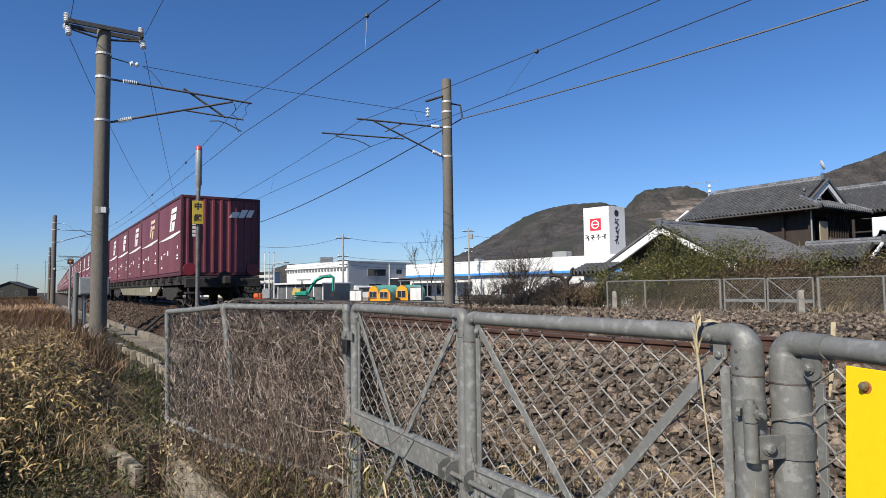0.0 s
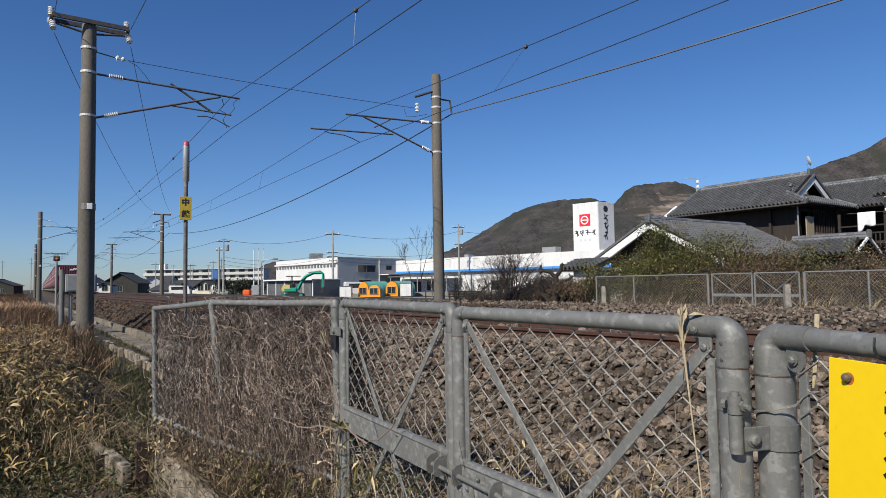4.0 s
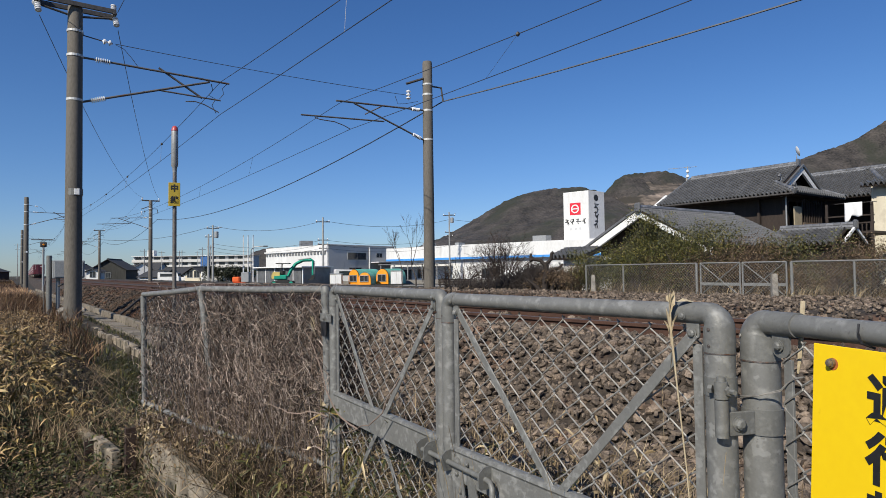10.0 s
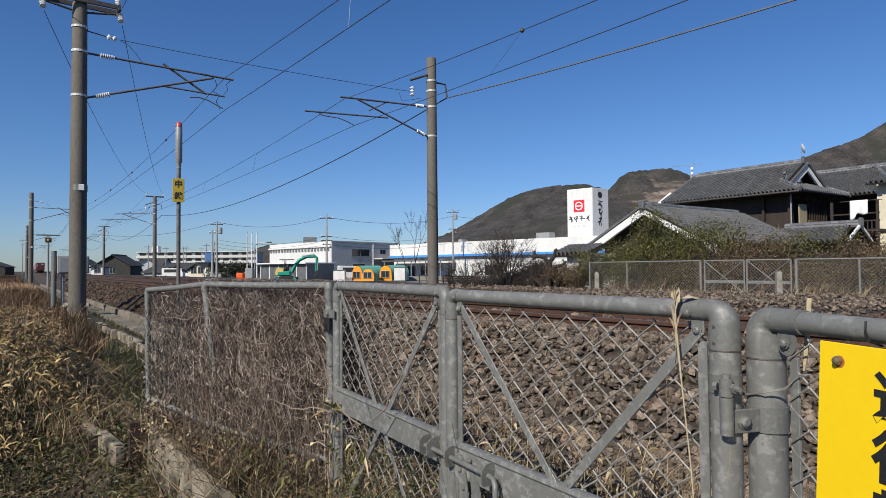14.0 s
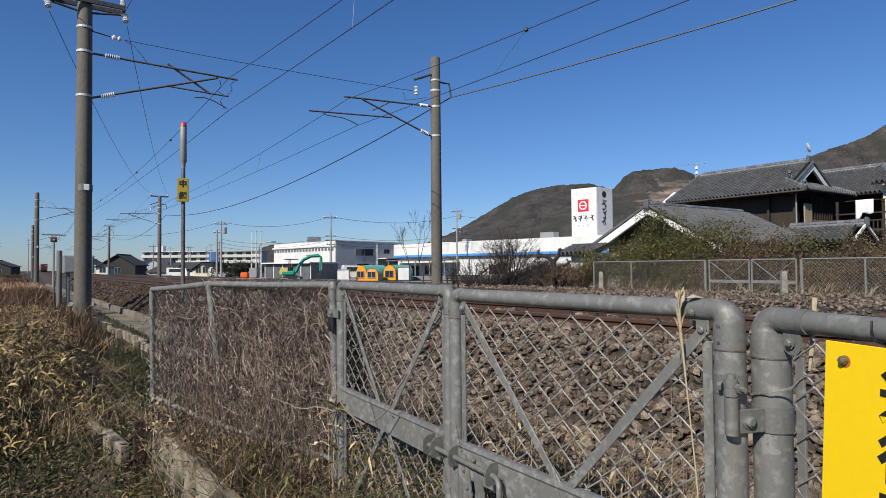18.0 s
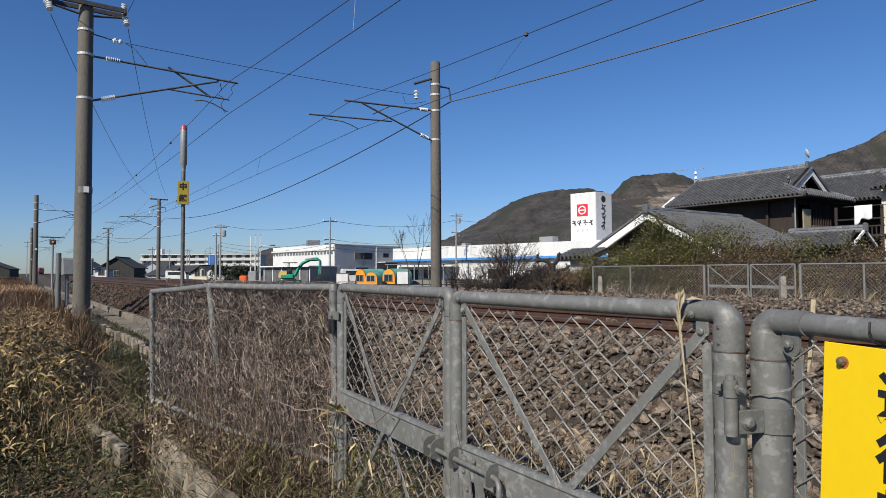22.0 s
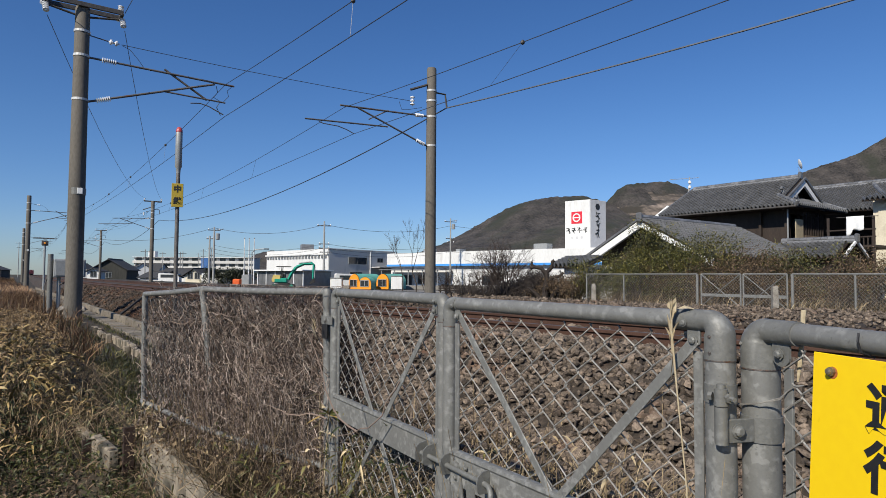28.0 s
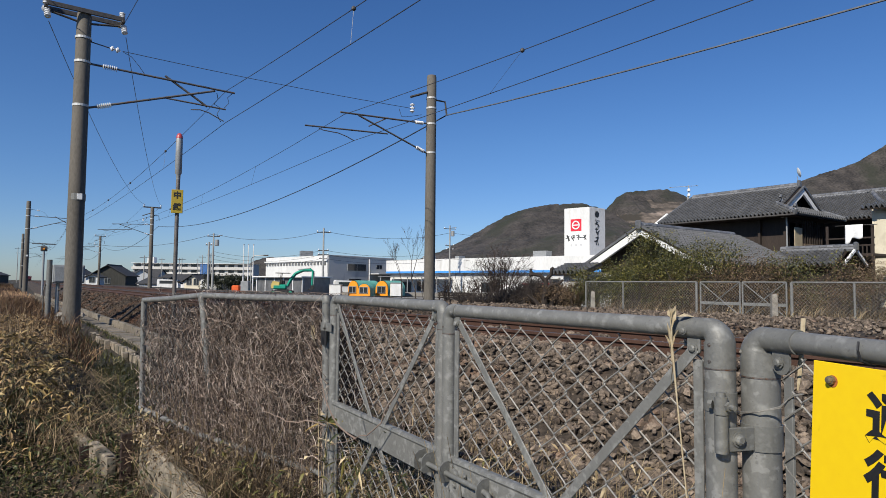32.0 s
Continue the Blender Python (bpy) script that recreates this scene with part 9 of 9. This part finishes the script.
rng = random.Random(90)
SPOTS = ((17.6, 13.7, 1.3, 1.7, SHRUB), (18.6, 12.6, 1.7, 2.5, SHRUB), (17.2, 11.2, 1.3, 2.2, SHRUB), (19.2, 13.2, 1.6, 2.5, SHRUB), (18.9, 11.2, 1.5, 2.6, SHRUB), (17.0, 12.8, 1.2, 1.6, SHRUB),
         (18.0, 13.1, 0.8, 3.3, SHRUB), (17.4, 15.9, 1.1, 1.0, SHRUB_BROWN), (18.6, 16.8, 1.1, 1.1, SHRUB_BROWN), (17.8, 17.4, 0.9, 0.9, SHRUB_BROWN), (18.2, 9.8, 1.3, 1.9, SHRUB_BROWN), (17.4, 8.6, 1.2, 1.5, SHRUB_BROWN), (19.4, 8.4, 1.4, 1.9, SHRUB), (18.4, 7.2, 1.2, 1.6, SHRUB_BROWN), (17.3, 6.2, 1.2, 1.4, SHRUB_BROWN), (18.6, 5.6, 1.3, 1.5, SHRUB),
         (17.6, 4.4, 1.2, 1.3, SHRUB), (19.0, 3.9, 1.3, 1.5, SHRUB_BROWN), (17.6, 2.8, 1.2, 1.4, SHRUB), (18.8, 1.6, 1.3, 1.4, SHRUB), (17.4, 0.6, 1.2, 1.2, SHRUB_BROWN), (17.2, 14.7, 1.1, 1.7, SHRUB), (17.3, 10.4, 1.1, 1.5, SHRUB_BROWN), (17.2, 12.0, 0.9, 1.5, SHRUB_BROWN), (20.6, 6.4, 1.4, 2.1, SHRUB_BROWN), (20.8, 4.4, 1.4, 1.9, SHRUB_BROWN))
for k, (p, s, rx, h, mt) in enumerate(SPOTS):
    shrub(LINE @ pose(p, s, 0.6, 0, 0, 0), rx, rx, h, 3800, mt, "leafy evergreen shrub behind the far fence" if mt is SHRUB else "withered brown shrub behind the far fence", 100 + k, 0.078 if mt is SHRUB else 0.062)
g5 = scatter(3600, -4, 14, 15.8, 17.2, 50)
v, f = blades(g5, np.random.default_rng(51).uniform(0.12, 0.5, len(g5)), 0.016, 0.6, 51)
stuffed("verge_straw", v, f, STRAW, "dry brown grass behind the far fence", "dead grass", LINE)
g5 = scatter(900, -3, 7.4, 14.95, 15.6, 54, lambda s, p: rough01(s * 0.8, p, 21) > -0.2)
v, f = blades(g5, np.random.default_rng(55).uniform(0.12, 0.42, len(g5)), 0.014, 0.7, 55)
stuffed("far_gate_straw", v, f, PALE_STRAW, "pale dry grass at the foot of the far fence", "dead grass", LINE)
g5 = scatter(2600, -4, 22, 12.8, 15.5, 52, lambda s, p: rough01(s, p, 20) > 0.0)
v, f = blades(g5, np.random.default_rng(53).uniform(0.08, 0.3, len(g5)), 0.02, 0.8, 53)
stuffed("far_ballast_weeds", v, f, STRAW, "scattered dry weeds beyond the ballast", "dead grass", LINE)


def bare_tree(m, high, spread_, seed, label, name="bare_tree", trunk_r=0.09, depth=5, kids=3, category="tree"):
    g = thing(name, m, label, category, "bare trees beyond the tracks")
    r = random.Random(seed)
    limbs, twigs = Mesh(), Mesh()

    def grow(p, d, ln, rad, level):
        q = p + d * ln * 0.5 + Vector((r.gauss(0, .05), r.gauss(0, .05), r.gauss(0, .03))) * ln
        e = q + (d + Vector((r.gauss(0, .14), r.gauss(0, .14), 0.08))).normalized() * ln * 0.5
        (limbs if level < 2 else twigs).tube([p, q, e], [rad, rad * 0.8, rad * 0.62], 6 if level < 2 else 3, caps=level < 2)
        if level >= depth:
            return
        for k in range(kids + (level > 1)):
            a = r.uniform(0, 6.283)
            tilt = r.uniform(0.25, 0.85) * spread_
            side = Vector((math.cos(a), math.sin(a), 0.0))
            nd = (d + side * tilt + Vector((0, 0, 0.10))).normalized()
            grow(e if k < 2 else p.lerp(e, r.uniform(0.45, 0.95)), nd, ln * r.uniform(0.58, 0.82), max(rad * 0.55, 0.0055), level + 1)

    grow(Vector((0, 0, -0.1)), Vector((r.gauss(0, .06), r.gauss(0, .06), 1)).normalized(), high * 0.34, trunk_r, 0)
    part("trunk", limbs, BARK, g)
    tagged(part("twig_crown", twigs, TWIG, g), kind="stuff")
    return g


bare_tree(pose(-1.65, 40, 0.4), 4.6, 0.6, 5, "slender leafless tree beside the concrete pole", trunk_r=0.05, depth=5, kids=2)
bare_tree(pose(-2.6, 41, 0.4), 4.0, 0.7, 6, "slender leafless tree beside the concrete pole", trunk_r=0.045, depth=5, kids=2)


def thicket(m, rx, high, stems, seed, label):
    """Bare bush: many stems fanning from the foot, each forking into fine twigs."""
    g = thing("bare_bush", m, label, "bush", "bare bushes beyond the tracks")
    r = random.Random(seed)
    limbs, fine = Mesh(), Mesh()
    for k in range(stems):
        a, out = r.uniform(0, 6.283), r.random() ** 0.6
        tip = Vector((rx * out * math.cos(a), rx * out * math.sin(a), high * (1.05 - 0.45 * out) * r.uniform(0.75, 1.1)))
        foot_ = Vector((0.25 * rx * r.gauss(0, 0.5), 0.25 * rx * r.gauss(0, 0.5), -0.1))
        mid_ = foot_.lerp(tip, 0.5) + Vector((r.gauss(0, .06), r.gauss(0, .06), 0.12 * high * out))
        limbs.tube([foot_, mid_, tip], [0.022, 0.014, 0.006], 4)
        for q in range(7):
            t = r.uniform(0.3, 0.98)
            p = foot_.lerp(mid_, t * 2) if t < 0.5 else mid_.lerp(tip, t * 2 - 1)
            d = ((tip - foot_).normalized() + Vector((r.gauss(0, .55), r.gauss(0, .55), r.gauss(0, .3)))).normalized()
            e = p + d * high * r.uniform(0.12, 0.3)
            fine.tube([p, p.lerp(e, 0.5) + Vector((r.gauss(0, .02), r.gauss(0, .02), 0.02)), e], [0.007, 0.0055, 0.004], 3, caps=False)
            for w in range(4):
                b = p.lerp(e, r.uniform(0.3, 1.0))
                fine.tube([b, b + (d + Vector((r.gauss(0, .7), r.gauss(0, .7), r.gauss(0, .5)))).normalized() * high * r.uniform(0.05, 0.14)], [0.005, 0.0035], 3, caps=False)
    part("stem", limbs, TWIG, g)
    tagged(part("twig_crown", fine, TWIG, g), kind="stuff")
    return g


for k, (x, y, rx, h, stems) in enumerate(((2.95, 30, 1.5, 2.75, 46), (2.2, 30.8, 1.1, 2.0, 22), (3.9, 29, 1.0, 1.8, 20), (1.2, 31.5, 1.0, 1.6, 16), (0.3, 30.8, 0.9, 1.5, 14), (-0.9, 38, 0.8, 1.6, 12))):
    thicket(pose(x, y, 0.5), rx, h, stems, 20 + k, "leafless dark bush beyond the tracks")
# dark heap of cut branches
n = 9000
r = np.random.default_rng(66)
xx = np.where(r.random(n) < 0.65, r.normal(3.9, 0.75, n), r.uniform(0.3, 5.2, n))
c = np.stack([xx, r.normal(26.3, 0.7, n), 0.45 + (0.35 + 0.75 * np.exp(-(xx - 4.1) ** 2)) * r.beta(1.1, 1.8, n)], -1)
v, f = strands(wander(c, 0.13, 6, r, 0.85), r.uniform(0.008, 0.020, n))
stuffed("brush_heap", v, f, DEAD_WOOD, "dark heap of cut branches beyond the tracks", "brush heap")
# pollarded tree with knobbly arms
poll = thing("pollarded_tree", pose(3.95, 24, 0.5), "pollarded tree with thick knobbly bare arms", "tree", "bare trees beyond the tracks")
for k, (pts_, r_) in enumerate((([(0, 0, -0.1), (0.02, 0, 0.5), (0.10, 0, 0.95), (0.06, 0, 1.25)], [0.15, 0.12, 0.10, 0.09]), ([(0.06, 0, 1.15), (-0.12, 0, 1.35), (-0.4, 0.05, 1.42), (-0.55, 0.05, 1.36)], [0.085, 0.075, 0.07, 0.085]),
                                ([(0.08, 0, 1.2), (0.28, 0, 1.4), (0.30, 0, 1.62), (0.38, 0, 1.66)], [0.08, 0.07, 0.06, 0.07]), ([(0.3, 0.1, -0.1), (0.33, 0.1, 0.3), (0.55, 0.1, 0.62), (0.8, 0.1, 0.72)], [0.12, 0.10, 0.08, 0.06]),
                                ([(-0.1, 0, 0.1), (-0.35, 0, 0.4), (-0.65, 0, 0.62)], [0.1, 0.07, 0.04]), ([(0.1, 0, 0.8), (0.28, -0.1, 1.0), (0.55, -0.1, 1.05), (0.72, -0.1, 1.2)], [0.08, 0.07, 0.06, 0.05]),
                                ([(-0.38, 0.05, 1.40), (-0.50, 0.05, 1.52), (-0.47, 0.05, 1.62)], [0.07, 0.05, 0.05]), ([(0.5, 0.15, -0.1), (0.56, 0.15, 0.35), (0.86, 0.15, 0.5), (0.98, 0.15, 0.4)], [0.09, 0.08, 0.07, 0.05]))):
    part("trunk" if k == 0 else "limb", Mesh().tube(pts_, r_, 9), DEAD_WOOD, poll, smooth=True)
# timber rack in the scrub
rack = thing("timber_rack", pose(0.6, 33, 0.45), "weathered brown timber rack with a pale foot board", "rack")
for x in (-0.7, -0.2, 0.3, 0.8):
    part("rack_post", Mesh().box(x - 0.04, -0.05, 0, x + 0.04, 0.05, 0.62, 0.01), DEAD_WOOD, rack)
for z in (0.3, 0.42, 0.54):
    part("rack_board", Mesh().box(-0.8, -0.09, z, 0.9, -0.052, z + 0.08, 0.006), DEAD_WOOD, rack)
part("foot_board", Mesh().box(-0.85, -0.12, 0.02, 1.0, -0.055, 0.2, 0.01), CONCRETE, rack, "pale foot board")
# dark evergreen hedge by the yard
HEDGE = leafy("dark_hedge_leaf", (0.008, 0.012, 0.005), (0.02, 0.027, 0.010), (0.045, 0.05, 0.02))
for k in range(6):
    shrub(pose(-33.5 + 1.15 * k, 90 + 0.4 * (k % 2), -0.1), 1.3, 1.2, 3.0 - 0.25 * (k % 3), 900, HEDGE, "dark evergreen hedge tree by the yard", 160 + k, 0.28, "hedge_tree")


def motions():
    """The train runs off along the nearer track; the truck crosses the yard at the end."""
    run = ((0, 19.8), (1, 37.3), (2, 54.8), (3, 71.8), (4, 88.5), (5.5, 114.0), (8, 158.0), (12, 225.0), (17, 305.0), (24, 420.0), (32, 560.0))
    times = [0, 0.5, 1, 1.5, 2, 2.5, 3, 3.5, 4, 5, 6, 7, 8, 9, 11, 13, 16, 20, 24, 28, 32]
    for k, car in enumerate(TRAIN):
        rows = []
        for t in times:
            s = float(np.interp(t, [r[0] for r in run], [r[1] for r in run])) + k * WL
            turn = math.degrees(math.atan(sway(s + WL) - sway(s)) / 1.0) / WL
            rows.append((t, LINE @ pose(TRACKS[0] + bend(max(s, 20.0)), s, RAIL_Z, 0, 0, -turn)))
        walk(car, rows)
    way = ((0, -19.2, 78.0), (27.4, -19.2, 78.0), (28.2, -15.8, 77.6), (28.6, -14.0, 77.3), (29.0, -11.3, 77.0), (29.8, -5.8, 76.2), (30.6, -0.1, 76.0), (31.0, 2.9, 76.0), (31.4, 6.4, 76.0), (31.8, 10.3, 76.0), (32.0, 12.3, 76.0))
    walk(truck, [(t, pose(x, y, 0.42, 0, 0, 0)) for t, x, y in way])


motions()
